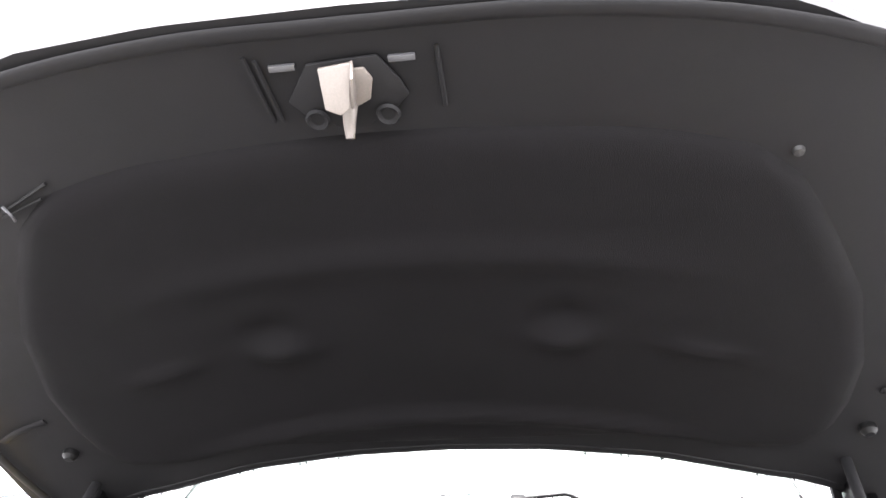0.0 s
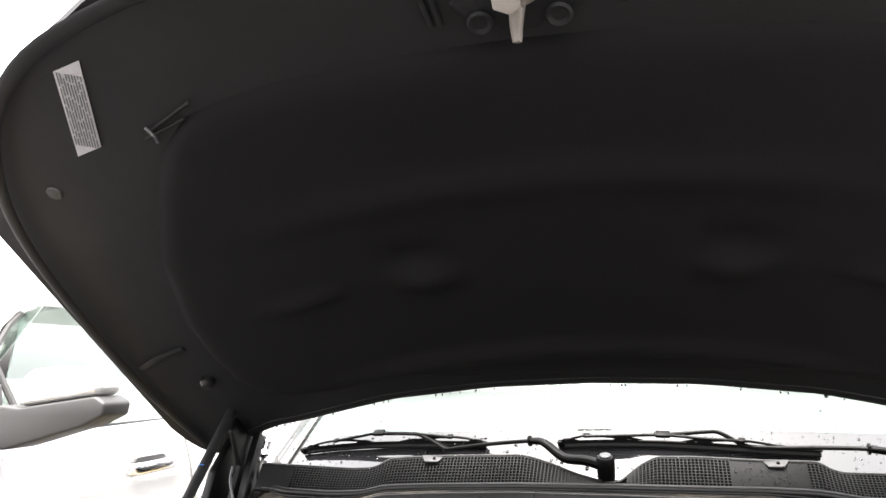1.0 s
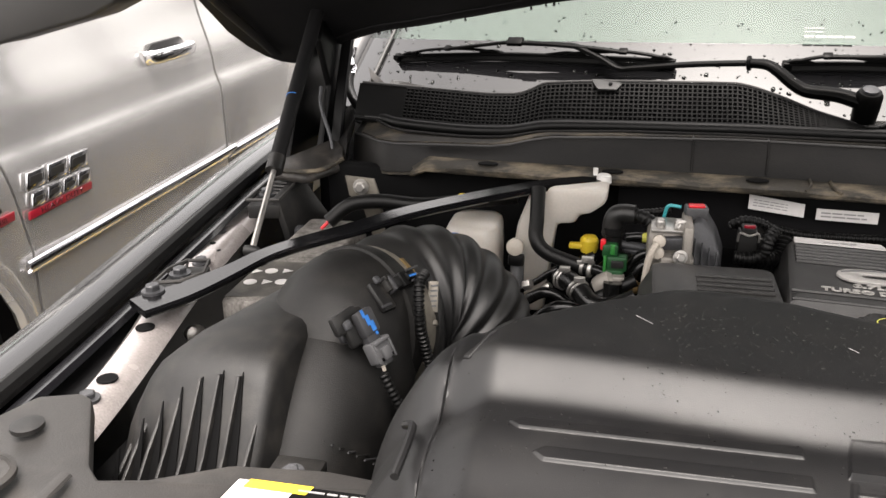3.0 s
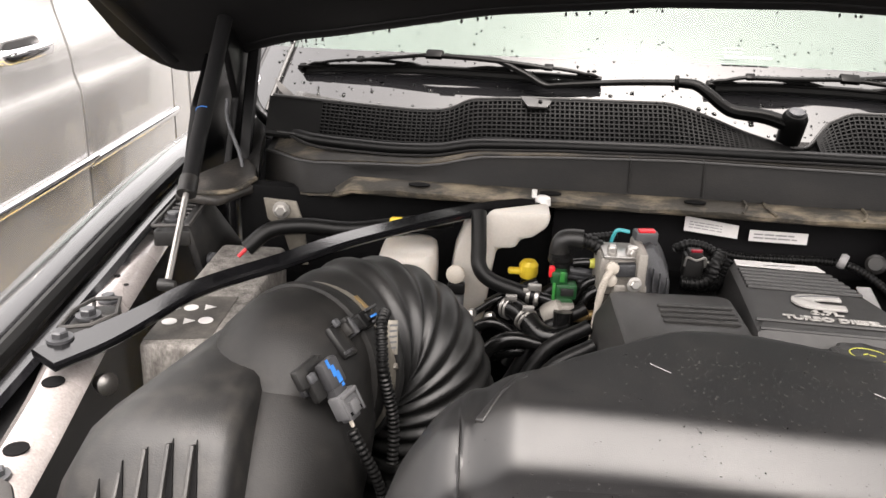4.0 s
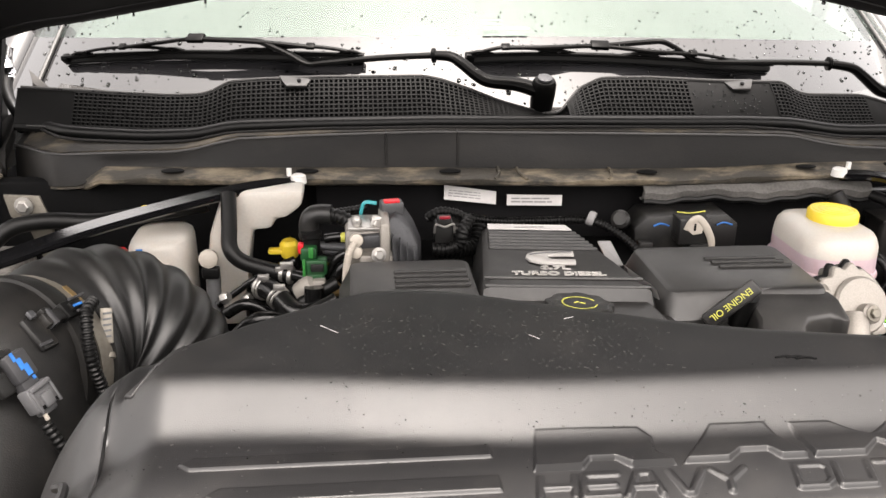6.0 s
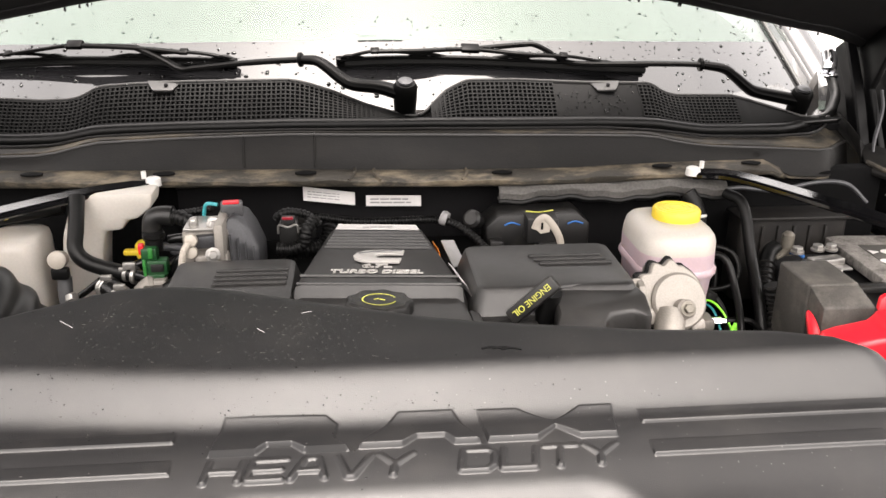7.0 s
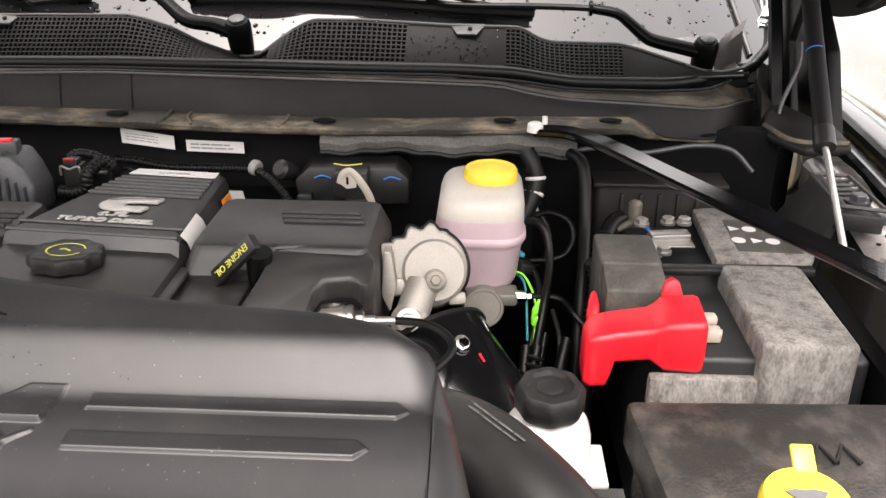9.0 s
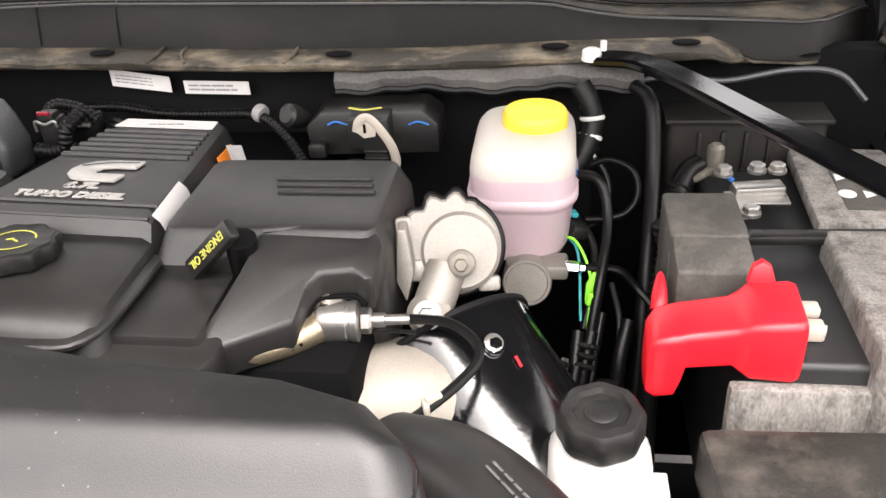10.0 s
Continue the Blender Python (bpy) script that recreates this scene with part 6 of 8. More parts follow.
mc = part("master_cylinder", join(lathe([(0.023, -0.03), (0.0245, 0.0), (0.0245, 0.046), (0.023, 0.049), (0.021, 0.049), (0.020, 0.047), (0.0, 0.047)], 32, axis_to((0.322, 1.56, 1.211), (0, -0.9, 0.25))), bx(0.345, 1.535, 1.231, 0.034, 0.03, 0.016, 0.004), bx(0.325, 1.55, 1.228, 0.05, 0.05, 0.02, 0.006)), ALLOY, bk, "cast cylinder body")
part("brake_union", lathe([(0.008, -0.012), (0.008, 0.008), (0.0055, 0.01), (0.0055, 0.016)], 6, axis_to((0.366, 1.53, 1.233), (1, -0.1, 0)) @ Matrix.Scale(0.8, 4)), CHROME, bk)
part("brake_line", tube([(0.375, 1.53, 1.233), (0.41, 1.525, 1.234), (0.43, 1.52, 1.215), (0.45, 1.50, 1.20)], 0.004, 8, 6), RUBBER, bk)

# ---- engine top ----
eng = thing("engine", "dark diesel engine below its plastic covers", "engine", (-0.1, 1.45, 0.8))
# block takes the same near-black, the shade below the covers put into colour
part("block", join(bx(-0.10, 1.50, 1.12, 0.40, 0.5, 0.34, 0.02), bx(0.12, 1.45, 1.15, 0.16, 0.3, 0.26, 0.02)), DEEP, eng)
for k in range(5):
    part("intake_runner", tube([(-0.33, 1.46 + 0.05 * k, 1.30), (-0.38, 1.45 + 0.05 * k, 1.27), (-0.42, 1.44 + 0.05 * k, 1.20)], 0.009, 10, 5), RUBBER, eng)


# cover on the intake side
cl = thing("engine_cover", "black plastic engine cover with four slits", "engine cover", (-0.245, 1.43, 1.25), group="engine covers")
cb = part("cover", stack([(1.24, -0.248, 1.415, 0.165, 0.215, 0.008), (1.315, -0.248, 1.415, 0.158, 0.205, 0.010), (1.340, -0.246, 1.43, 0.140, 0.160, 0.012), (1.347, -0.246, 1.43, 0.136, 0.154, 0.012), (1.349, -0.246, 1.43, 0.128, 0.146, 0.010)], n=3), COVER, cl, angle=30)
for k in range(4):
    part("raised_rib", bx(-0.225, 1.468 - 0.013 * k, 1.3500, 0.082, 0.0055, 0.005, 0.002), COVER, cb)

# middle cover with its stepped back, plate and badge
cm = thing("engine_cover", "black ridged valve cover with badge and lettering", "engine cover", (-0.08, 1.45, 1.25), group="engine covers")
TOPM = frame_of((-0.080, 1.50, 1.3445), (1, -0.02, -0.03), (0.0, 1, -0.085))


def on_top(x, y, h=0.0):
    return TOPM @ Vector((x, y, h))


rows = []
for y, half, zt in ((-0.235, 0.096, -0.055), (-0.225, 0.100, -0.034), (-0.215, 0.101, -0.024), (-0.195, 0.100, -0.017), (-0.102, 0.093, -0.012), (-0.094, 0.0915, 0.002), (0.0, 0.080, 0.003), (0.13, 0.064, 0.003), (0.162, 0.060, 0.002), (0.172, 0.058, -0.006), (0.178, 0.057, -0.04)):
    e = 0.008
    rows.append([on_top(x, y, z) for x, z in ((-half - 0.018, -0.10), (-half - 0.006, zt - 0.02), (-half, zt - 0.005), (-half + e, zt), (half - e, zt), (half, zt - 0.005), (half + 0.006, zt - 0.02), (half + 0.018, -0.10))])
mb = part("cover", loft(rows), COVER, cm, angle=35)
for k in range(6):
    y = 0.045 + 0.0145 * k
    hw = 0.074 - 0.12 * (y - 0.04)
    b = bx(0, 0, 0, hw * 2 - 0.012, 0.008, 0.006, 0.0025)
    b.transform(TOPM @ Matrix.Translation((0, y, 0.0035)))
    part("ridge", b, COVER, mb)
part("badge_stroke", tube([on_top(-0.024, 0.007, 0.0075), on_top(-0.006, 0.015, 0.0075), on_top(0.010, 0.0185, 0.0075), on_top(0.029, 0.020, 0.0075)], 0.0014, 6, 5, flat=0.3), INK, cm)
part("front_lip", flat_bar([on_top(-0.102, -0.205, -0.030), on_top(-0.095, -0.228, -0.034), on_top(-0.06, -0.236, -0.036), on_top(0.06, -0.236, -0.036), on_top(0.095, -0.228, -0.034), on_top(0.105, -0.19, -0.030), on_top(0.103, -0.11, -0.026)], 0.012, 0.006, 3), COVER, cm)
part("plate_line", tube([on_top(-0.088, -0.070, 0.003), on_top(0.088, -0.070, 0.003)], 0.002, 6, 1), COVER, mb)
part("plate_line", tube([on_top(-0.090, -0.0935, 0.0015), on_top(0.090, -0.0935, 0.0015)], 0.002, 6, 1), COVER, mb)
tag = part("data_label", slab([on_top(-0.056, 0.134, 0.0036), on_top(0.056, 0.134, 0.0036), on_top(0.053, 0.160, 0.0036), on_top(-0.053, 0.160, 0.0036)], 0.001, (0, 0, 1)), PAPER, cm, "white data label")
bars(on_top(0.0, 0.143, 0.0048), (1, 0, 0), (0, 1, 0), 0.04, 0.006, 1, FAINT, tag, 0.5, seed=5)
bd = part("maker_badge", slab([on_top(x * 0.80, y * 1.12 - 0.009, 0.004) for x, y in ((0.040, 0.031), (0.0, 0.031), (-0.020, 0.027), (-0.033, 0.018), (-0.038, 0.007), (-0.035, -0.004), (-0.026, -0.011), (-0.012, -0.014), (0.030, -0.014), (0.034, 0.000), (0.0, 0.000), (-0.006, 0.006), (-0.002, 0.013), (0.010, 0.016), (0.037, 0.016))], 0.003, (0, 0, 1), 0.0006), BADGE, cm, "pale metal badge shape")
part("lettering", lettering("6.7L", 0.0175, TOPM @ Matrix.Translation((-0.003, -0.0335, 0.004)), 0.0006, width=1.15, shear=0.15, bold=0.0007), BADGE, cm, "raised letters 6.7L")
part("lettering", lettering("TURBO DIESEL", 0.0165, TOPM @ Matrix.Translation((-0.003, -0.0555, 0.004)), 0.0006, width=0.98, shear=0.15, bold=0.0006), BADGE, cm, "raised letters TURBO DIESEL")
oc = thing("oil_filler_cap", "black scalloped oil cap with yellow print", "filler cap", tuple(on_top(-0.005, -0.145, 0)))
OCM = TOPM @ Matrix.Translation((-0.001, -0.146, -0.013))
part("cap", lathe([(0.033, 0), (0.0345, 0.002), (0.0345, 0.011), (0.0335, 0.014), (0.030, 0.0155), (0.027, 0.0145), (0.0, 0.0150)], 96, OCM, 0.050, 9), PLASTIC, oc, "ribbed black cap")
part("printed_ring", tube([OCM @ Vector((0.0175 * math.cos(radians(a)), 0.0175 * math.sin(radians(a)), 0.0152)) for a in range(20, 341, 16)], 0.0008, 6, 2, flat=0.3), MARK, oc)
part("printed_mark", join(*[(lambda b: (b.transform(OCM), b)[1])(bx(dx, dy, 0.0153, 0.006, 0.0015, 0.0006, 0, rot=(0, 0, a))) for dx, dy, a in ((-0.003, 0.001, 30), (0.003, -0.001, -30))]), MARK, oc)
wl1 = part("warning_label", loft([[on_top(0.0935 - 0.126 * (y + 0.06) - 0.006, y, 0.0035), on_top(0.0945 - 0.126 * (y + 0.06), y, -0.003), on_top(0.1015 - 0.126 * (y + 0.06), y, -0.020), on_top(0.1075 - 0.126 * (y + 0.06), y, -0.042)] for y in (-0.090, -0.06, -0.03, -0.012)], closed=False, cap=False), PAPER, cm, "white warning label folded over the edge")
part("warning_label", slab([on_top(0.0745, 0.135, -0.012), on_top(0.0785, 0.085, -0.010), on_top(0.082, 0.085, -0.022), on_top(0.078, 0.135, -0.024)], 0.001, (1, 0, 0)), ORANGE, cm, "orange warning strip")
part("warning_label", slab([on_top(0.0790, 0.135, -0.0245), on_top(0.083, 0.085, -0.0225), on_top(0.0865, 0.085, -0.037), on_top(0.0825, 0.135, -0.039)], 0.001, (1, 0, 0)), PAPER, cm)
# lower front apron
ap = part("apron", slab([(-0.20, 1.24, 1.312), (0.085, 1.24, 1.308), (0.105, 1.28, 1.310), (0.105, 1.34, 1.314), (0.02, 1.345, 1.318), (-0.20, 1.345, 1.318)], 0.03, bev=0.006), COVER, cm)
bolt(ap, (-0.022, 1.318, 1.3175), r=0.010, material=GREYCLIP)
for k in range(3):
    part("slit", bx(-0.085, 1.315 - 0.010 * k, 1.3172, 0.06, 0.004, 0.002, 0.0008), DEEP, ap)
part("apron_label", slab([(-0.115, 1.325, 1.3185), (-0.085, 1.325, 1.3185), (-0.085, 1.333, 1.3185), (-0.115, 1.333, 1.3185)], 0.001, (0, 0, 1)), PAPER, ap)

# cover on the exhaust side with the dipstick handle
cr = thing("engine_cover", "black plastic engine cover with a cut-out corner", "engine cover", (0.115, 1.42, 1.25), group="engine covers")
rb = part("cover", join(stack([(1.24, 0.116, 1.455, 0.20, 0.165, 0.010), (1.325, 0.116, 1.455, 0.196, 0.160, 0.012), (1.343, 0.115, 1.459, 0.184, 0.140, 0.014), (1.349, 0.115, 1.460, 0.178, 0.134, 0.012), (1.351, 0.115, 1.460, 0.170, 0.126, 0.010)], n=3),
                        slab([(0.108, 1.40, 1.348), (0.207, 1.40, 1.346), (0.213, 1.385, 1.342), (0.211, 1.352, 1.332), (0.203, 1.350, 1.332), (0.192, 1.358, 1.335), (0.166, 1.355, 1.333), (0.158, 1.346, 1.328), (0.153, 1.318, 1.313), (0.090, 1.284, 1.305), (0.084, 1.296, 1.312), (0.105, 1.345, 1.338)], 0.030, bev=0.004)), COVER, cr, angle=30)
for k in range(3):
    part("raised_rib", bx(0.142 + 0.004 * k, 1.482 - 0.0125 * k, 1.3520, 0.088, 0.0055, 0.005, 0.002), COVER, rb)
part("notch_lip", tube([(0.154, 1.320, 1.288), (0.158, 1.345, 1.304), (0.166, 1.353, 1.310), (0.192, 1.356, 1.312), (0.203, 1.349, 1.308)], 0.0022, 8, 4), DEEP, rb)
part("fold_line", tube([(0.112, 1.392, 1.3492), (0.150, 1.399, 1.3490), (0.200, 1.4005, 1.3475)], 0.0022, 6, 3), COVER, rb)
part("cover_notch", lathe([(0.012, 0), (0.012, 0.002), (0.0, 0.0025)], 16, Matrix.Translation((0.16, 1.524, 1.345))), DEEP, rb)
part("recess", bx(0.045, 1.345, 1.305, 0.09, 0.12, 0.03, 0.005), COVER, rb)
dsk = thing("dipstick_handle", "black dipstick handle lettered in yellow", "dipstick", (0.082, 1.36, 1.34))
hm = frame_of((0.080, 1.360, 1.350), (-0.69, 0.15, -0.71), (0.43, -0.455, -0.52))
b = bx(0, 0, 0, 0.066, 0.018, 0.010, 0.003)
b.transform(hm)
part("handle", b, PLASTIC, dsk)
part("handle_lettering", lettering("ENGINE OIL", 0.0100, hm @ Matrix.Translation((0, 0, 0.0056)), 0.0004, width=0.95), MARK, dsk, "yellow letters ENGINE OIL")
part("stem", lathe([(0.011, -0.03), (0.013, 0.0), (0.013, 0.01)], 18, axis_to((0.100, 1.372, 1.345), (0.1, -0.2, 1))), RUBBER, dsk)

# throttle body with its actuator, plugs and hoses
th = thing("throttle_body", "grey alloy throttle body with a red-clipped plug", "throttle body", (-0.25, 1.58, 1.28))
part("body", join(bx(-0.292, 1.585, 1.345, 0.055, 0.06, 0.05, 0.006), lathe([(0.034, -0.03), (0.034, 0.03)], 24, axis_to((-0.285, 1.60, 1.32), (1, 0, 0.1)))), ALLOY, th)
part("gear_case", slab([(-0.272, 1.555, 1.310), (-0.272, 1.56, 1.366), (-0.264, 1.572, 1.382), (-0.254, 1.580, 1.381), (-0.240, 1.578, 1.362), (-0.229, 1.575, 1.335), (-0.229, 1.57, 1.305), (-0.245, 1.555, 1.295)], 0.045, (0.15, 0.98, 0), 0.006, 3), DARKALLOY, th, "dark ribbed gear case")
for k in range(4):
    part("case_rib", bx(-0.262 + 0.009 * k, 1.560 + 0.002 * k, 1.338 - 0.006 * k, 0.0016, 0.008, 0.045, 0.0005), DARKALLOY, th)
part("case_flange", bx(-0.272, 1.572, 1.345, 0.012, 0.07, 0.075, 0.004), ALLOY, th)
for z, y in ((1.375, 1.56), (1.318, 1.54), (1.345, 1.535)):
    bolt(th, (-0.28, y, z), (0.2, -1, 0.2), r=0.006)
for x in (-0.305, -0.283):
    part("port", lathe([(0.006, 0), (0.006, 0.010), (0.004, 0.013)], 12, axis_to((x, 1.565, 1.37), (0, -0.2, 1))), STEEL, th)
pl2 = part("plug", bx(-0.262, 1.595, 1.384, 0.028, 0.020, 0.018, 0.003, rot=(0, 0, 8)), GREYCLIP, th)
part("red_clip", bx(-0.262, 1.590, 1.394, 0.020, 0.010, 0.004, 0.0015, rot=(0, 0, 8)), RED, pl2, "red locking clip")
part("teal_lead", tube([(-0.28, 1.60, 1.388), (-0.295, 1.605, 1.387), (-0.30, 1.61, 1.37)], 0.0024, 8, 6), TEAL, pl2)
for x, y, z in ((-0.306, 1.543, 1.361), (-0.307, 1.543, 1.346)):
    part("banjo_fitting", join(lathe([(0.0075, -0.004), (0.0085, 0.0), (0.0075, 0.004), (0.003, 0.006)], 16, axis_to((x, y, z), (0, -1, 0.2)))), CREAM, th, "pale banjo fitting")
part("braided_line", tube([(-0.308, 1.538, 1.360), (-0.314, 1.534, 1.350), (-0.318, 1.534, 1.332), (-0.320, 1.534, 1.307), (-0.322, 1.532, 1.28), (-0.324, 1.53, 1.24)], 0.0040, 12, 8, rib=0.0005, pitch=0.003), CREAM, th, "pale braided line")
part("body_band", bx(-0.286, 1.556, 1.357, 0.034, 0.02, 0.016, 0.002, rot=(0, -4, 0)), DARKALLOY, th)
part("body_step", bx(-0.283, 1.552, 1.330, 0.040, 0.024, 0.024, 0.004), ALLOY, th)
part("body_plate", bx(-0.292, 1.575, 1.3715, 0.048, 0.05, 0.004, 0.0012), STEEL, th)
part("elbow_cap", join(tube([(-0.363, 1.60, 1.345), (-0.364, 1.60, 1.360), (-0.360, 1.60, 1.372), (-0.350, 1.60, 1.375), (-0.336, 1.598, 1.375)], 0.0125, 16, 6), lathe([(0.0135, -0.004), (0.0145, 0.0), (0.0135, 0.004)], 18, Matrix.Translation((-0.363, 1.60, 1.348)))), PLASTIC, th, "black elbow cap")
part("vacuum_hose", tube([(-0.338, 1.597, 1.375), (-0.324, 1.595, 1.372), (-0.311, 1.594, 1.363), (-0.299, 1.59, 1.351)], 0.0085, 12, 8, rib=0.0014, pitch=0.006), RUBBER, th)
part("wire_loom", tube([(-0.331, 1.625, 1.369), (-0.309, 1.625, 1.372), (-0.291, 1.622, 1.376)], 0.0042, 8, 6, rib=0.001, pitch=0.005), RUBBER, th)
part("cross_pipe", tube([(-0.345, 1.602, 1.342), (-0.325, 1.60, 1.345), (-0.303, 1.60, 1.342)], 0.0060, 12, 4), GLOSSHOSE, th)
part("yellow_sleeve", lathe([(0.0064, -0.007), (0.0066, 0.0), (0.0064, 0.007)], 12, axis_to((-0.318, 1.599, 1.3445), (1, 0, 0.05))), MARK, th)
gp = part("injector_plug", join(bx(-0.364, 1.574, 1.334, 0.020, 0.016, 0.018, 0.003), bx(-0.355, 1.572, 1.318, 0.026, 0.018, 0.020, 0.003), bx(-0.357, 1.572, 1.3055, 0.022, 0.018, 0.008, 0.002)), GREEN, th, "green wire plug")
part("plug_window", bx(-0.354, 1.5615, 1.319, 0.016, 0.003, 0.010, 0.001), PLASTIC, gp)
part("plug_latch", join(bx(-0.361, 1.564, 1.338, 0.006, 0.004, 0.014, 0.001), bx(-0.370, 1.565, 1.318, 0.004, 0.004, 0.022, 0.001)), LIMEDARK, gp)
part("red_lock", bx(-0.3735, 1.573, 1.341, 0.007, 0.009, 0.014, 0.002), RED, gp)
part("wire_boot", lathe([(0.011, -0.010), (0.011, 0.006), (0.013, 0.008), (0.013, 0.014)], 18, Matrix.Translation((-0.361, 1.588, 1.343))), RUBBER, gp)
part("rail_fitting", join(lathe([(0.013, -0.016), (0.015, -0.006), (0.015, 0.008), (0.010, 0.012)], 10, axis_to((-0.365, 1.565, 1.292), (0.7, -0.1, 0.5))), bx(-0.352, 1.562, 1.298, 0.016, 0.016, 0.014, 0.003)), ALLOY, th, "alloy fuel fitting")
part("brass_fitting", lathe([(0.009, -0.016), (0.009, 0.012), (0.006, 0.014), (0.006, 0.022)], 12, axis_to((-0.340, 1.56, 1.2905), (1, 0.1, 0))), BRASS, th)
part("thick_hose", tube([(-0.428, 1.584, 1.286), (-0.413, 1.57, 1.288), (-0.399, 1.555, 1.281), (-0.386, 1.542, 1.272), (-0.368, 1.537, 1.270), (-0.347, 1.537, 1.276)], 0.0135, 16, 6), GLOSSHOSE, th)
part("hose_tee", tube([(-0.358, 1.548, 1.300), (-0.358, 1.546, 1.28), (-0.358, 1.545, 1.24)], 0.012, 14, 4), GLOSSHOSE, th)
for q, d in (((-0.4225, 1.579, 1.287), (0.7, -0.7, 0.0)), ((-0.402, 1.558, 1.2825), (0.6, -0.7, -0.3))):
    part("spring_clamp", join(lathe([(0.0140, -0.0045), (0.0152, -0.0035), (0.0152, -0.0015), (0.0140, -0.0005)], 22, axis_to(q, d)), lathe([(0.0140, 0.0015), (0.0152, 0.0025), (0.0152, 0.0040), (0.0140, 0.005)], 22, axis_to(q, d)), bx(q[0] + 0.002, q[1] - 0.006, q[2] + 0.0165, 0.014, 0.006, 0.007, 0.001)), STEEL, th)
for pts, r in (([(-0.482, 1.60, 1.256), (-0.456, 1.60, 1.274), (-0.431, 1.60, 1.292), (-0.40, 1.62, 1.30)], 0.0045), ([(-0.468, 1.572, 1.256), (-0.446, 1.57, 1.269), (-0.427, 1.57, 1.264), (-0.405, 1.568, 1.25)], 0.0075), ([(-0.455, 1.532, 1.24), (-0.434, 1.53, 1.262), (-0.413, 1.53, 1.268), (-0.385, 1.53, 1.262)], 0.0095),
               ([(-0.342, 1.582, 1.295), (-0.336, 1.581, 1.316), (-0.322, 1.581, 1.329), (-0.302, 1.581, 1.331)], 0.0055), ([(-0.338, 1.572, 1.283), (-0.331, 1.57, 1.306), (-0.318, 1.57, 1.320), (-0.30, 1.57, 1.322)], 0.0065), ([(-0.45, 1.62, 1.27), (-0.42, 1.63, 1.285), (-0.385, 1.635, 1.30)], 0.007), ([(-0.34, 1.60, 1.27), (-0.33, 1.59, 1.30), (-0.31, 1.585, 1.305)], 0.008), ([(-0.44, 1.55, 1.235), (-0.41, 1.545, 1.245), (-0.38, 1.55, 1.24)], 0.008)):
    part("fuel_hose", tube(pts, r, 12, 6), GLOSSHOSE, th)
for o in ((-0.445, 1.60, 1.262), (-0.47, 1.585, 1.272), (-0.41, 1.60, 1.272)):
    part("pipe_nut", lathe([(0.006, -0.006), (0.0075, -0.004), (0.0075, 0.004), (0.006, 0.006)], 6, axis_to(o, (0.8, -0.3, 0.4))), STEEL, th)
for k in range(4):
    part("manifold_rib", bx(-0.336 + 0.012 * k, 1.625, 1.322 - 0.006 * k, 0.05, 0.02, 0.007, 0.003, rot=(0, 6, 0)), DARKALLOY, th)
hc = thing("heater_hose", "black rubber hose with wire spring clamps", "hose", (-0.44, 1.59, 1.28))
part("hose", tube([(-0.466, 1.648, 1.388), (-0.464, 1.621, 1.354), (-0.462, 1.602, 1.331), (-0.447, 1.595, 1.316), (-0.414, 1.59, 1.306), (-0.388, 1.585, 1.301)], 0.0100, 16, 7), RUBBER, hc)
part("hose_end", tube([(-0.392, 1.586, 1.302), (-0.371, 1.575, 1.301), (-0.358, 1.565, 1.295), (-0.351, 1.56, 1.280)], 0.0075, 14, 6), GLOSSHOSE, hc)
for p in ((-0.398, 1.588, 1.303), (-0.388, 1.584, 1.301)):
    part("spring_clamp", lathe([(0.0102, -0.003), (0.0115, -0.002), (0.0115, 0.002), (0.0102, 0.003)], 20, axis_to(p, (1, -0.25, -0.1))), STEEL, hc)
part("clamp_tongue", join(bx(-0.392, 1.578, 1.3165, 0.016, 0.005, 0.009, 0.001), bx(-0.402, 1.580, 1.311, 0.008, 0.004, 0.006, 0.001)), STEEL, hc)
dp = thing("fuel_dipstick", "yellow dipstick pull with a round loop", "dipstick", (-0.40, 1.67, 1.27))
part("pull", join(lathe([(0.011, -0.012), (0.013, -0.006), (0.013, 0.006), (0.009, 0.011), (0.004, 0.012)], 20, Matrix.Translation((-0.395, 1.675, 1.303))), bx(-0.412, 1.672, 1.300, 0.022, 0.012, 0.008, 0.003)), YELLOW, dp)
part("tube", lathe([(0.010, -0.1), (0.010, -0.01)], 12, Matrix.Translation((-0.395, 1.675, 1.295))), RUBBER, dp)

# white tanks by the firewall
ct = thing("washer_tank", "white plastic tank with a blue mark", "tank", (-0.553, 1.66, 1.2))
part("tank", stack([(1.18, -0.556, 1.66, 0.075, 0.09, 0.02), (1.30, -0.556, 1.66, 0.078, 0.09, 0.024), (1.322, -0.556, 1.662, 0.076, 0.088, 0.024), (1.331, -0.555, 1.663, 0.070, 0.082, 0.022), (1.335, -0.554, 1.664, 0.060, 0.07, 0.02), (1.336, -0.554, 1.664, 0.04, 0.05, 0.015)]), TANK, ct)
part("blue_mark", bx(-0.575, 1.614, 1.325, 0.008, 0.001, 0.006, 0), BLUE, ct)
part("red_cap", lathe([(0.008, -0.01), (0.008, 0.006), (0.005, 0.01)], 18, Matrix.Translation((-0.603, 1.640, 1.310))), RED, ct)
dg = thing("coolant_tank", "milky coolant expansion tank with stepped edge", "tank", (-0.45, 1.68, 1.2))
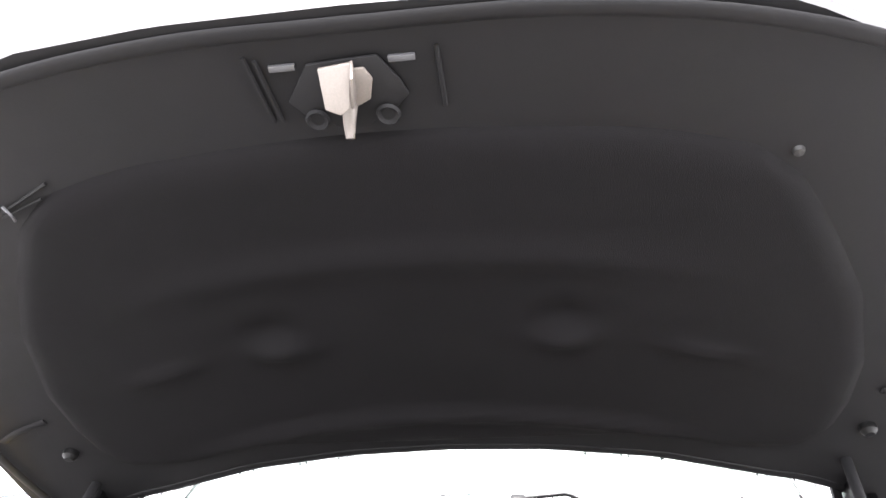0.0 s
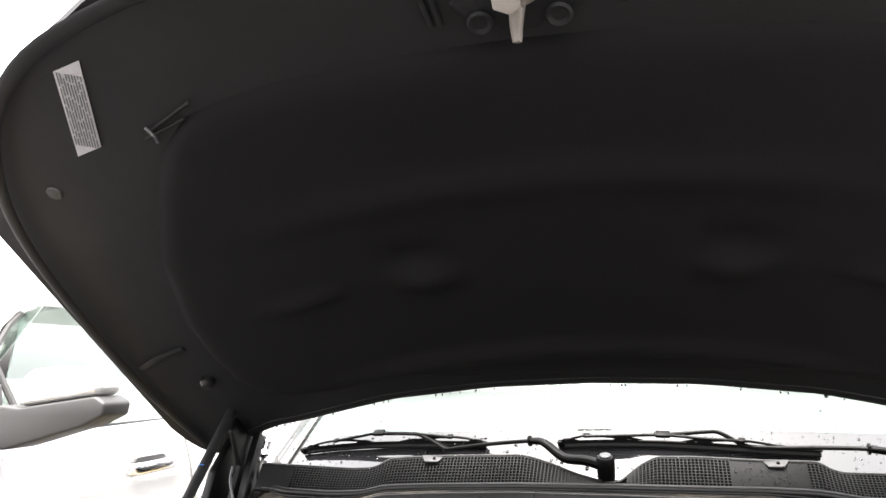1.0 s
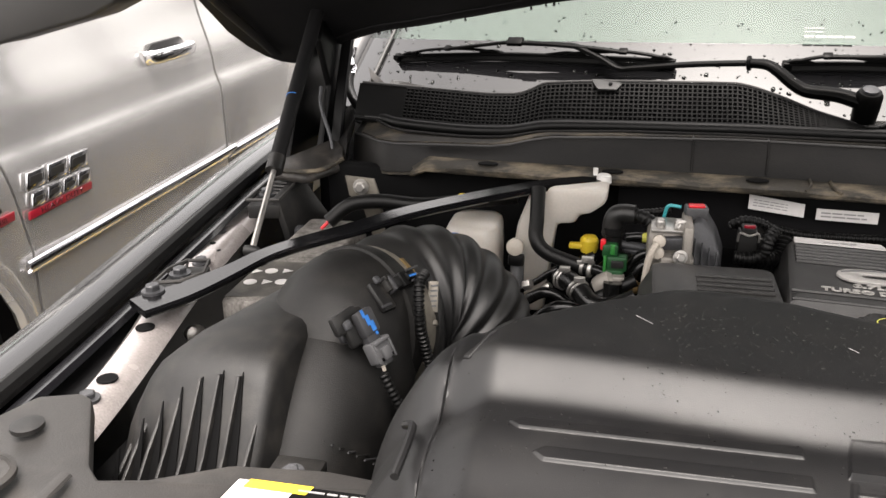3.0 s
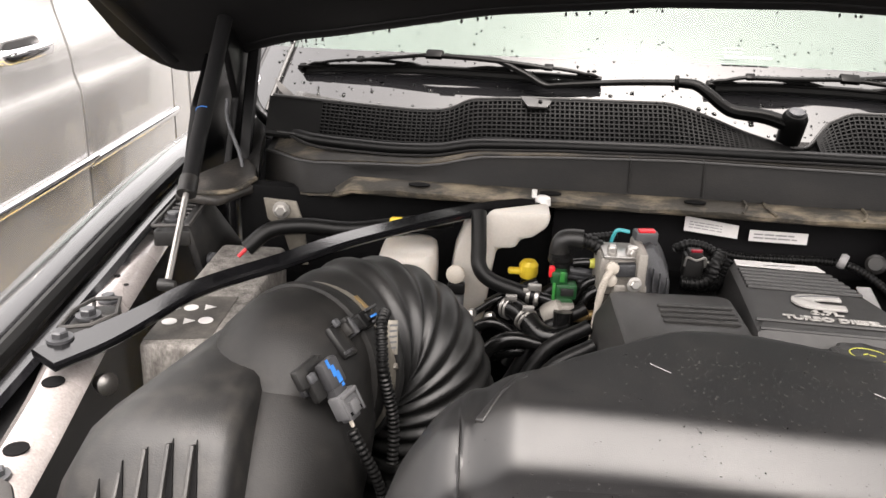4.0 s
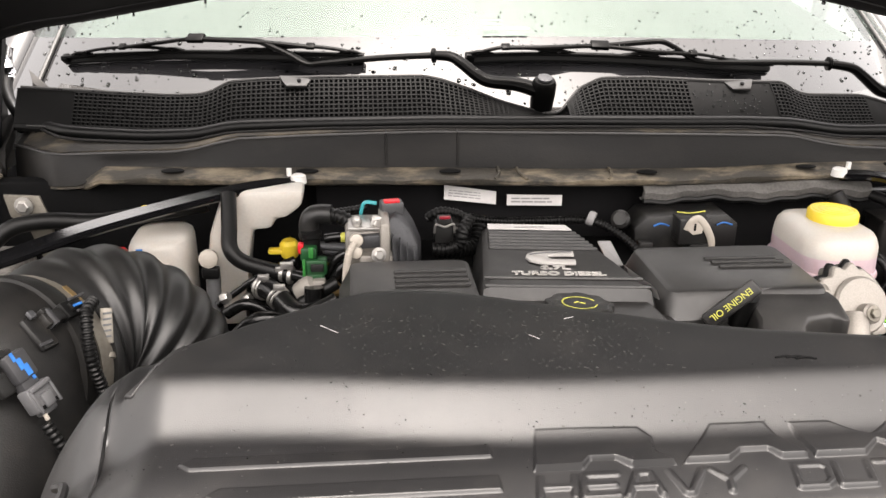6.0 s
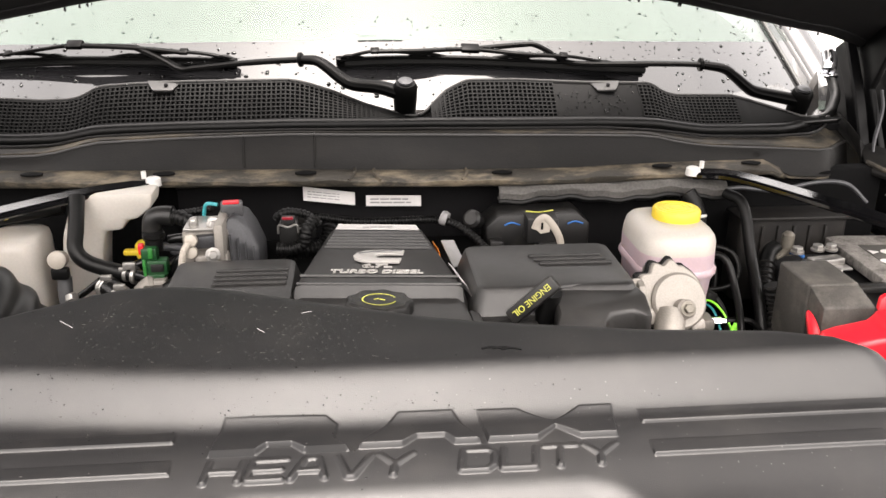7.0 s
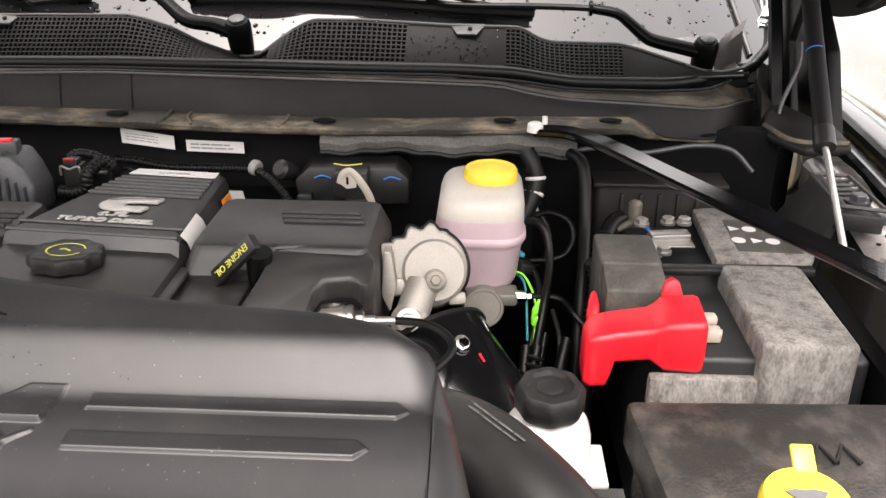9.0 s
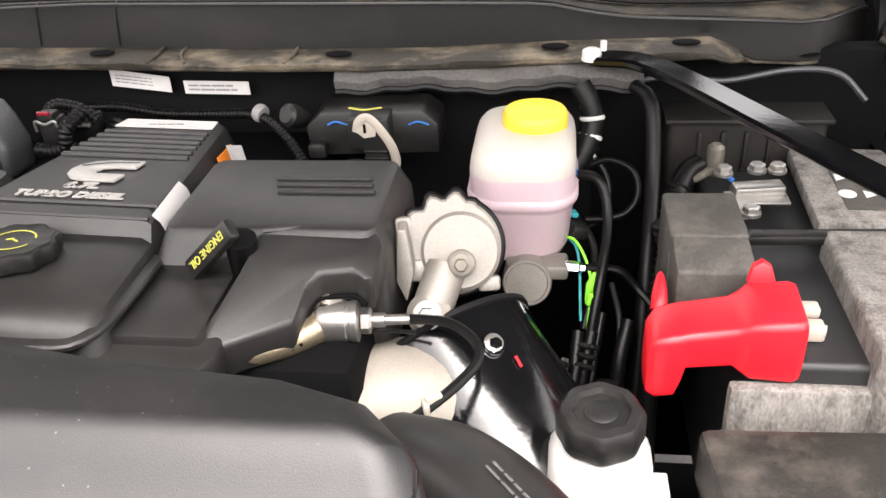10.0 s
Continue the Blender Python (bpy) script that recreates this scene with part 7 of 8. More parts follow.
part("tank", join(slab([(-0.512, 1.655, 1.20), (-0.455, 1.655, 1.20), (-0.445, 1.655, 1.30), (-0.44, 1.655, 1.335), (-0.415, 1.655, 1.337), (-0.41, 1.655, 1.350), (-0.395, 1.655, 1.352), (-0.375, 1.655, 1.368), (-0.372, 1.655, 1.388), (-0.45, 1.655, 1.388), (-0.478, 1.655, 1.378), (-0.495, 1.655, 1.33)], 0.05, (0, 1, 0), 0.006, 2)), TANK, dg)
part("drain_plug", lathe([(0.010, -0.012), (0.012, 0.0), (0.012, 0.008), (0.009, 0.01)], 16, axis_to((-0.492, 1.622, 1.311), (0, -1, 0.25))), CREAM, dg)
part("neck_pipe", tube([(-0.489, 1.625, 1.285), (-0.489, 1.62, 1.262), (-0.486, 1.615, 1.235), (-0.48, 1.61, 1.19)], 0.0095, 12, 4), PALECLIP, dg)
part("drain_clip", bx(-0.490, 1.616, 1.294, 0.022, 0.012, 0.016, 0.003), RUBBER, dg)

# firewall: labels, pads, loom and the heater valve box
fw = thing("firewall_label", "white paper label on the firewall", "label", (-0.16, 1.74, 1.34), group="firewall labels")
part("paper", slab([(-0.181, 1.737, 1.348), (-0.181, 1.737, 1.369), (-0.107, 1.735, 1.359), (-0.107, 1.735, 1.340)], 0.001, (0, -1, 0)), PAPER, fw)
bars((-0.15, 1.7355, 1.355), (1, 0, -0.12), (0, 0, 1), 0.05, 0.012, 3, FAINT, fw, 0.5, seed=31)
fw2 = thing("firewall_label", "printed code label on the firewall", "label", (-0.06, 1.742, 1.34), group="firewall labels")
part("paper", slab([(-0.091, 1.736, 1.338), (-0.091, 1.736, 1.354), (-0.011, 1.736, 1.352), (-0.011, 1.736, 1.336)], 0.001, (0, -1, 0)), PAPER, fw2)
bars((-0.055, 1.7345, 1.3455), (1, 0, -0.02), (0, 0, 1), 0.06, 0.010, 2, FAINT, fw2, 0.7, seed=33)
pads = thing("firewall_pad", "black sound pad hung along the firewall", "pad", (-0.05, 1.76, 1.2))
pg = []
for k in range(41):
    x = -0.36 + 0.75 * k / 40
    top = 1.372 - 0.008 * math.sin(x * 9)
    pg.append([(x, 1.748 + 0.003 * math.sin(x * 30), 1.10), (x, 1.752, 1.25), (x, 1.750, top - 0.012), (x, 1.742, top), (x, 1.756, top + 0.002)])
part("pad", sheet(pg, 0.008, (0, 1, 0)), INNER, pads)
part("pad_edge", tube([(-0.36 + 0.75 * k / 20, 1.741, 1.372 - 0.008 * math.sin((-0.36 + 0.75 * k / 20) * 9)) for k in range(21)], 0.004, 8, 2), RUBBER, pads)
hs = thing("heat_shield_pad", "grey crumpled heat pad under the cowl", "pad", (0.27, 1.71, 1.35))
hg = []
for k in range(31):
    x = 0.10 + 0.34 * k / 30
    wob = 0.003 * math.sin(x * 40) + 0.0015 * math.sin(x * 130)
    hg.append([(x, 1.735, 1.376 + wob * 0.4), (x, 1.712, 1.372 + wob), (x, 1.704, 1.364 + wob), (x, 1.708, 1.354 + wob), (x, 1.72, 1.348)])
part("pad", sheet(hg, 0.008, (0, 1, 0.2)), CAMO, hs)
part("pad_hem", tube([Vector(p[3]) + Vector((0, 0.002, -0.004)) for p in hg], 0.0045, 8, 1), RUBBER, hs)
vb = thing("heater_valve_box", "black valve box with chalk marks and metal clip", "valve box", (0.14, 1.66, 1.28))
vbody = part("box", join(slab([(0.078, 1.66, 1.292), (0.074, 1.66, 1.326), (0.092, 1.662, 1.342), (0.205, 1.662, 1.344), (0.222, 1.66, 1.330), (0.222, 1.66, 1.296)], 0.06, (0, 1, 0), 0.003, 2), bx(0.088, 1.655, 1.303, 0.02, 0.02, 0.016, 0.003)), PLASTIC, vb)
part("centre_block", join(bx(0.150, 1.652, 1.328, 0.044, 0.034, 0.036, 0.003), bx(0.156, 1.648, 1.300, 0.024, 0.024, 0.024, 0.003)), PLASTIC, vb)
for k in range(3):
    part("block_rib", bx(0.157, 1.634, 1.294 + 0.008 * k, 0.026, 0.006, 0.003, 0.001), PLASTIC, vb)
part("metal_clip", tube([(0.138, 1.634, 1.332), (0.142, 1.632, 1.344), (0.150, 1.632, 1.349), (0.158, 1.632, 1.343), (0.166, 1.632, 1.332), (0.174, 1.634, 1.316), (0.177, 1.638, 1.298), (0.174, 1.641, 1.284)], 0.0052, 10, 6, flat=0.4, up=(0, -1, 0)), CREAM, vb, "pale zinc clip")
part("clip_plate", slab([(0.138, 1.633, 1.333), (0.142, 1.633, 1.344), (0.151, 1.633, 1.348), (0.160, 1.633, 1.340), (0.158, 1.633, 1.328), (0.146, 1.633, 1.326)], 0.002, (0, -1, 0)), CREAM, vb)
part("clip_slot", bx(0.1475, 1.6305, 1.337, 0.003, 0.002, 0.010, 0.0008), DEEP, vb)
part("chalk_mark", tube([(0.128, 1.652, 1.352), (0.145, 1.645, 1.3525), (0.165, 1.645, 1.355)], 0.0018, 6, 4, flat=0.5), MARK, vb)
for x0 in (0.100, 0.190):
    part("chalk_mark", tube([(x0, 1.658, 1.330), (x0 + 0.01, 1.658, 1.3335), (x0 + 0.022, 1.658, 1.330)], 0.0012, 6, 4), BLUE, vb)
part("knob", lathe([(0.010, -0.02), (0.013, 0), (0.013, 0.008), (0.009, 0.012)], 18, axis_to((0.058, 1.672, 1.335), (-0.4, -0.7, 0.4))), PLASTIC, vb)
lm = thing("wire_loom", "corrugated black wire loom across the firewall", "wire loom", (0.0, 1.7, 1.3))
part("loom", tube([(-0.20, 1.70, 1.335), (-0.16, 1.705, 1.333), (-0.11, 1.705, 1.325), (-0.05, 1.70, 1.326), (0.0, 1.69, 1.330), (0.03, 1.67, 1.33), (0.06, 1.645, 1.315), (0.085, 1.62, 1.29)], 0.0048, 10, 8, rib=0.0012, pitch=0.005), RUBBER, lm)
part("cable_tie", lathe([(0.0095, -0.005), (0.011, 0), (0.0095, 0.005)], 16, axis_to((0.018, 1.68, 1.335), (1, -0.5, -0.3))), FAINT, lm)
part("loom_bend", tube([(-0.21, 1.602, 1.325), (-0.191, 1.60, 1.325), (-0.176, 1.60, 1.332), (-0.171, 1.602, 1.349), (-0.160, 1.62, 1.360)], 0.0072, 10, 8, rib=0.0014, pitch=0.0055), RUBBER, lm)
part("loom_arch", tube([(-0.212, 1.645, 1.352), (-0.206, 1.64, 1.359), (-0.194, 1.64, 1.363), (-0.171, 1.64, 1.358), (-0.155, 1.64, 1.344)], 0.0050, 10, 8, rib=0.0012, pitch=0.005), RUBBER, lm)
pb = part("pressure_plug", join(bx(-0.194, 1.618, 1.343, 0.024, 0.020, 0.030, 0.003), bx(-0.194, 1.614, 1.360, 0.018, 0.016, 0.010, 0.002)), PLASTIC, lm, "black plug with a red slide")
part("red_slide", bx(-0.194, 1.606, 1.3655, 0.014, 0.004, 0.004, 0.001), DARKRED, pb)
part("wire_bail", tube([(-0.207, 1.606, 1.345), (-0.205, 1.604, 1.357), (-0.194, 1.603, 1.354), (-0.183, 1.604, 1.357), (-0.181, 1.606, 1.345)], 0.0016, 8, 5), STEEL, pb)
part("loom_branch", tube([(-0.20, 1.62, 1.315), (-0.17, 1.63, 1.312), (-0.15, 1.64, 1.315), (-0.14, 1.66, 1.335)], 0.009, 10, 8, rib=0.0018, pitch=0.006), RUBBER, lm)
part("sensor_plug", join(bx(-0.175, 1.655, 1.335, 0.03, 0.02, 0.024, 0.003), bx(-0.175, 1.65, 1.35, 0.02, 0.014, 0.01, 0.002)), PLASTIC, lm)
part("plug_clip", bx(-0.175, 1.640, 1.338, 0.022, 0.006, 0.004, 0.001), STEEL, lm)
part("bracket_tag", slab([(0.005, 1.60, 1.33), (0.022, 1.60, 1.33), (0.035, 1.58, 1.305), (0.02, 1.58, 1.30)], 0.002, (0, -0.3, 1)), FAINT, lm)

# exhaust-side valve, pipe, sensor and heat shield
ev = thing("exhaust_valve", "cast silver valve housing with scalloped black gasket", "valve", (0.26, 1.44, 1.2))
evm = frame_of((0.262, 1.44, 1.309), (1, 0.12, 0.04), (-0.06, 0.45, 0.89))


def scalloped(k, h0, h1):
    """The housing's outline, lobed along its upper edge only, between two heights."""
    pts = []
    for i in range(72):
        a = radians(5 * i)
        lobed = ss(55, 70, 5 * i) * ss(185, 170, 5 * i)
        r = k * (0.041 + lobed * (0.003 + 0.0035 * math.cos(6.5 * a * 2)))
        pts.append((r * math.cos(a), r * math.sin(a)))
    b = loft([[(x * 0.97, y * 0.97, h0) for x, y in pts], [(x, y, h0 + 0.002) for x, y in pts], [(x, y, h1 - 0.002) for x, y in pts], [(x * 0.95, y * 0.95, h1) for x, y in pts]])
    b.transform(evm)
    return b


part("gasket", scalloped(1.10, -0.006, 0.002), RUBBER, ev, "black scalloped gasket")
hz = part("housing", scalloped(1.0, -0.02, 0.010), ALLOY, ev)
part("cover_disc", lathe([(0.034, 0.006), (0.034, 0.014), (0.031, 0.017), (0.0, 0.018)], 40, evm @ Matrix.Translation((0.006, -0.004, 0))), ALLOY, ev)
part("boss", lathe([(0.0125, 0.012), (0.0115, 0.030), (0.009, 0.032), (0.0, 0.032)], 24, evm @ Matrix.Translation((0.006, -0.014, 0))), ALLOY, ev)
for o, s in (((-0.040, 0.012, 0.0), (0.018, 0.034, 0.02, 0.004)), ((-0.030, -0.018, 0.004), (0.02, 0.02, 0.018, 0.004)), ((0.028, -0.034, 0.002), (0.02, 0.014, 0.014, 0.004))):
    part("ear", obox(evm @ Vector(o), evm.to_3x3() @ Vector((1, 0, 0)), evm.to_3x3() @ Vector((0, 1, 0)), *s), ALLOY, ev)
part("motor", join(tube([(0.258, 1.42, 1.300), (0.251, 1.402, 1.284), (0.246, 1.392, 1.272)], 0.0175, 18, 4), lathe([(0.019, 0), (0.019, 0.008), (0.017, 0.010), (0.013, 0.014)], 20, axis_to((0.246, 1.390, 1.272), (0, -0.85, 0.5)))), ALLOY, ev)
part("arm", slab([(0.217, 1.42, 1.335), (0.225, 1.42, 1.335), (0.231, 1.41, 1.30), (0.225, 1.40, 1.275), (0.215, 1.41, 1.29)], 0.012, (0, 1, 0.3), 0.0015), ALLOY, ev)
bolt(ev, evm @ Vector((0.006, -0.014, 0.032)), evm.to_3x3() @ Vector((0, 0, 1)), r=0.006, material=BAND)
bolt(ev, (0.246, 1.378, 1.279), (0, -0.85, 0.5), r=0.008)
bolt(ev, (0.292, 1.43, 1.30), (0, -0.9, 0.45), r=0.006)
ep = thing("exhaust_pipe", "heat-tinted steel pipe with an oxygen sensor", "exhaust pipe", (0.18, 1.35, 1.2))
part("pipe", tube([(0.055, 1.290, 1.282), (0.090, 1.301, 1.285), (0.120, 1.312, 1.287), (0.145, 1.328, 1.288), (0.160, 1.343, 1.289), (0.168, 1.350, 1.290)], lambda t: 0.0085 + 0.0065 * t, 20, 6), GOLD, ep, "heat-tinted pipe")
part("elbow", tube([(0.165, 1.352, 1.288), (0.168, 1.372, 1.296), (0.176, 1.395, 1.297), (0.190, 1.412, 1.285)], lambda t: 0.019 + 0.010 * ss(0, 0.6, t), 24, 6), DARKCHROME, ep, "dark polished elbow")
for k, (o, rr) in enumerate((((0.171, 1.382, 1.297), 0.0285), ((0.177, 1.392, 1.297), 0.0305), ((0.184, 1.402, 1.292), 0.0300))):
    part("elbow_ring", lathe([(rr - 0.005, -0.003), (rr, -0.001), (rr, 0.001), (rr - 0.005, 0.003)], 32, axis_to(o, (0.45, 0.85, -0.2))), DARKCHROME, ep)
part("sensor_collar", lathe([(0.0155, -0.001), (0.0170, 0.001), (0.0170, 0.022), (0.0162, 0.023), (0.0162, 0.025), (0.0172, 0.026), (0.0172, 0.031), (0.010, 0.033)], 28, axis_to((0.163, 1.350, 1.290), (1, 0.09, 0.0))), STEEL, ep, "dull steel collar")
part("oxygen_sensor", join(lathe([(0.0095, 0.0), (0.0110, 0.001), (0.0110, 0.007), (0.009, 0.009)], 6, axis_to((0.196, 1.353, 1.290), (1, 0.09, 0.0))), lathe([(0.0062, 0.0), (0.0062, 0.012), (0.0045, 0.013), (0.0040, 0.032)], 16, axis_to((0.203, 1.354, 1.290), (1, 0.09, 0.0)))), STEEL, ep)
part("sensor_lead", tube([(0.230, 1.3575, 1.290), (0.265, 1.358, 1.287), (0.288, 1.342, 1.282), (0.292, 1.325, 1.276), (0.280, 1.306, 1.270), (0.262, 1.287, 1.264), (0.243, 1.275, 1.255)], 0.0042, 8, 7), RUBBER, ep)
part("second_lead", tube([(0.205, 1.349, 1.283), (0.225, 1.350, 1.283), (0.240, 1.351, 1.281)], 0.0018, 8, 3), RUBBER, ep)
part("lead_clip", join(bx(0.262, 1.288, 1.266, 0.014, 0.006, 0.010, 0.002, rot=(0, 0, 35)), bx(0.256, 1.284, 1.263, 0.005, 0.014, 0.010, 0.002, rot=(0, 0, 20))), CREAM, ep)
part("stud", lathe([(0.0085, -0.03), (0.0085, 0.0), (0.0065, 0.001), (0.0065, 0.007), (0.004, 0.009)], 12, Matrix.Translation((0.197, 1.425, 1.265))), DARKALLOY, ep)
part("turbine_housing", tube([(0.12, 1.325, 1.185), (0.16, 1.335, 1.200), (0.205, 1.350, 1.204), (0.25, 1.362, 1.196), (0.285, 1.362, 1.175)], lambda t: 0.040 + 0.018 * ss(0.1, 0.7, t), 32, 8), CASTING, ep, "pale cast turbine housing", angle=60)
part("housing_bead", lathe([(0.050, -0.003), (0.0545, 0.0), (0.050, 0.003)], 36, axis_to((0.176, 1.340, 1.203), (0.95, 0.3, 0.05))), CASTING, ep)
hsd = thing("heat_shield", "black curved heat shield over the exhaust", "heat shield", (0.30, 1.38, 1.15))
HSM = axis_to((0.285, 1.385, 1.180), (0.518, -0.674, -0.53))
part("shield", lathe([(0.074, -0.062), (0.080, -0.060), (0.083, 0.06), (0.080, 0.122), (0.074, 0.126), (0.072, -0.062)], 48, HSM), BAR, hsd, angle=50)
part("band_clamp", lathe([(0.062, -0.01), (0.074, -0.008), (0.074, 0.008), (0.062, 0.01)], 32, HSM @ Matrix.Translation((0, 0, 0.140))), STEEL, hsd)
bolt(hsd, HSM @ Vector((0.0, 0.0835, -0.02)), HSM.to_3x3() @ Vector((0, 1, 0)), r=0.006, material=CHROME)
part("red_tag", obox(HSM @ Vector((0.012, 0.083, 0.0)), HSM.to_3x3() @ Vector((0, 0, 1)), HSM.to_3x3() @ Vector((1, 0, 0)), 0.010, 0.0025, 0.001, 0), RED, hsd)
part("shield_lip", lathe([(0.0795, -0.064), (0.0825, -0.062), (0.0825, -0.058), (0.0795, -0.056)], 48, HSM), INNER, hsd)
part("stud_washer", lathe([(0.008, 0), (0.008, 0.003), (0.006, 0.004)], 18, axis_to(HSM @ Vector((0.0, 0.083, -0.022)), HSM.to_3x3() @ Vector((0, 1, 0)))), STEEL, hsd)
uh = thing("radiator_hose", "thick black radiator hose with faint print", "hose", (0.36, 1.12, 1.25))
hose = part("hose", tube([(0.24, 1.25, 1.24), (0.29, 1.205, 1.270), (0.338, 1.145, 1.283), (0.385, 1.075, 1.272), (0.415, 1.00, 1.235), (0.43, 0.94, 1.19)], 0.036, 24, 7), BOOT, uh, angle=70)
bars((0.332, 1.150, 1.3195), (0.62, -0.78, 0.02), (0.7, 0.6, 0.05), 0.06, 0.010, 2, GREYPRINT, hose, 0.6, seed=41)

# pipes and cables in the gap before the right-hand battery
gap = thing("pipe_bundle", "bundle of dark pipes and cables beside the battery", "pipes", (0.42, 1.45, 1.1))
part("coil_hose", tube([(0.375, 1.68, 1.345), (0.385, 1.675, 1.325), (0.378, 1.66, 1.305), (0.370, 1.65, 1.285), (0.36, 1.64, 1.265)], 0.008, 10, 8), RUBBER, gap)
part("hose_band", lathe([(0.0095, -0.004), (0.011, 0), (0.0095, 0.004)], 16, axis_to((0.386, 1.677, 1.33), (0.2, -0.2, -1))), WHITE, gap)
for pts, r in (([(0.43, 1.69, 1.36), (0.445, 1.66, 1.35), (0.447, 1.62, 1.29), (0.44, 1.55, 1.22), (0.43, 1.48, 1.10)], 0.008), ([(0.36, 1.60, 1.30), (0.39, 1.585, 1.302), (0.40, 1.56, 1.27), (0.39, 1.50, 1.22), (0.37, 1.44, 1.12)], 0.005),
               ([(0.37, 1.42, 1.10), (0.375, 1.44, 1.16), (0.385, 1.47, 1.20)], 0.006), ([(0.41, 1.44, 1.08), (0.41, 1.46, 1.16), (0.42, 1.49, 1.20)], 0.007), ([(0.44, 1.40, 1.02), (0.436, 1.42, 1.12), (0.44, 1.46, 1.22)], 0.009), ([(0.36, 1.38, 1.10), (0.362, 1.40, 1.15), (0.37, 1.43, 1.19)], 0.005)):
    part("pipe", tube(pts, r, 10, 6), RUBBER, gap)
for pts, r, mt in (([(0.372, 1.69, 1.362), (0.382, 1.682, 1.345), (0.386, 1.675, 1.325), (0.378, 1.66, 1.300), (0.366, 1.65, 1.280), (0.352, 1.645, 1.262)], 0.0125, RUBBER), ([(0.372, 1.665, 1.30), (0.395, 1.655, 1.285), (0.405, 1.64, 1.262), (0.398, 1.62, 1.24), (0.38, 1.61, 1.232)], 0.0035, RUBBER),
                   ([(0.362, 1.60, 1.255), (0.378, 1.58, 1.25), (0.388, 1.56, 1.235), (0.386, 1.53, 1.21), (0.378, 1.50, 1.18)], 0.004, RUBBER), ([(0.352, 1.57, 1.245), (0.37, 1.55, 1.25), (0.384, 1.52, 1.225), (0.38, 1.48, 1.18)], 0.0015, LIME), ([(0.36, 1.58, 1.24), (0.372, 1.55, 1.236), (0.375, 1.50, 1.19)], 0.0015, TEAL),
                   ([(0.372, 1.47, 1.20), (0.366, 1.43, 1.155), (0.36, 1.40, 1.10)], 0.006, RUBBER), ([(0.395, 1.50, 1.20), (0.386, 1.46, 1.16), (0.38, 1.43, 1.11)], 0.0045, RUBBER), ([(0.405, 1.53, 1.215), (0.412, 1.49, 1.19), (0.405, 1.44, 1.13)], 0.003, PLASTIC)):
    part("wire", tube(pts, r, 10, 7), mt, gap)
for o, d in (((0.386, 1.676, 1.330), (0.1, -0.3, -1)), ((0.384, 1.669, 1.312), (-0.3, -0.5, -1))):
    part("hose_band", lathe([(0.0128, -0.0022), (0.0138, 0), (0.0128, 0.0022)], 18, axis_to(o, d)), WHITE, gap)
part("loop_hose", tube([(0.385, 1.655, 1.285), (0.405, 1.652, 1.292), (0.428, 1.64, 1.286), (0.434, 1.625, 1.268), (0.424, 1.612, 1.252), (0.405, 1.607, 1.246), (0.38, 1.605, 1.245)], 0.0036, 10, 8), RUBBER, gap)
for k in range(3):
    part("braid", tube([(0.372 + 0.004 * k, 1.672, 1.318 - 0.004 * k), (0.384, 1.664, 1.306 - 0.005 * k), (0.392 - 0.003 * k, 1.656, 1.300 - 0.008 * k)], 0.003, 8, 5), STEEL if k == 1 else RUBBER, gap)
for o in ((0.350, 1.432, 1.168), (0.378, 1.445, 1.178)):
    for k in range(3):
        part("boot_rib", lathe([(0.008, -0.0025), (0.0108, 0.0), (0.008, 0.0025)], 16, axis_to(Vector(o) + Vector((0.002 * k, 0.006 * k, 0.007 * k)), (0.2, 0.5, 0.8))), PLASTIC, gap)
part("green_leaf_clip", slab([(0.378, 1.512, 1.206), (0.386, 1.514, 1.212), (0.392, 1.520, 1.232), (0.386, 1.520, 1.236), (0.379, 1.516, 1.224)], 0.005, (0.2, -0.9, 0.2), 0.0015), LIME, gap, "lime green clip")
part("wire_plug", bx(0.371, 1.575, 1.250, 0.018, 0.02, 0.014, 0.003, rot=(0, 20, 20)), PLASTIC, gap)
part("blue_plug", bx(0.366, 1.588, 1.262, 0.010, 0.012, 0.006, 0.002, rot=(0, 20, 20)), TEAL, gap)
part("pipe_clip", bx(0.366, 1.45, 1.172, 0.024, 0.012, 0.010, 0.003, rot=(0, 25, 0)), STEEL, gap)
part("pipe_boot", lathe([(0.010, -0.02), (0.012, 0.0), (0.010, 0.02)], 14, axis_to((0.398, 1.44, 1.14), (0.1, 0.4, 1))), PLASTIC, gap)
part("lime_clip", bx(0.383, 1.50, 1.216, 0.007, 0.007, 0.014, 0.003, rot=(0, 20, 0)), LIME, gap)
part("pale_clip", bx(0.350, 1.42, 1.165, 0.03, 0.008, 0.008, 0.002), FAINT, gap)
part("vertical_loom", tube([(0.455, 1.56, 1.27), (0.462, 1.555, 1.24), (0.455, 1.53, 1.20), (0.45, 1.50, 1.12)], 0.012, 10, 8, rib=0.0022, pitch=0.008), PLASTIC, gap)

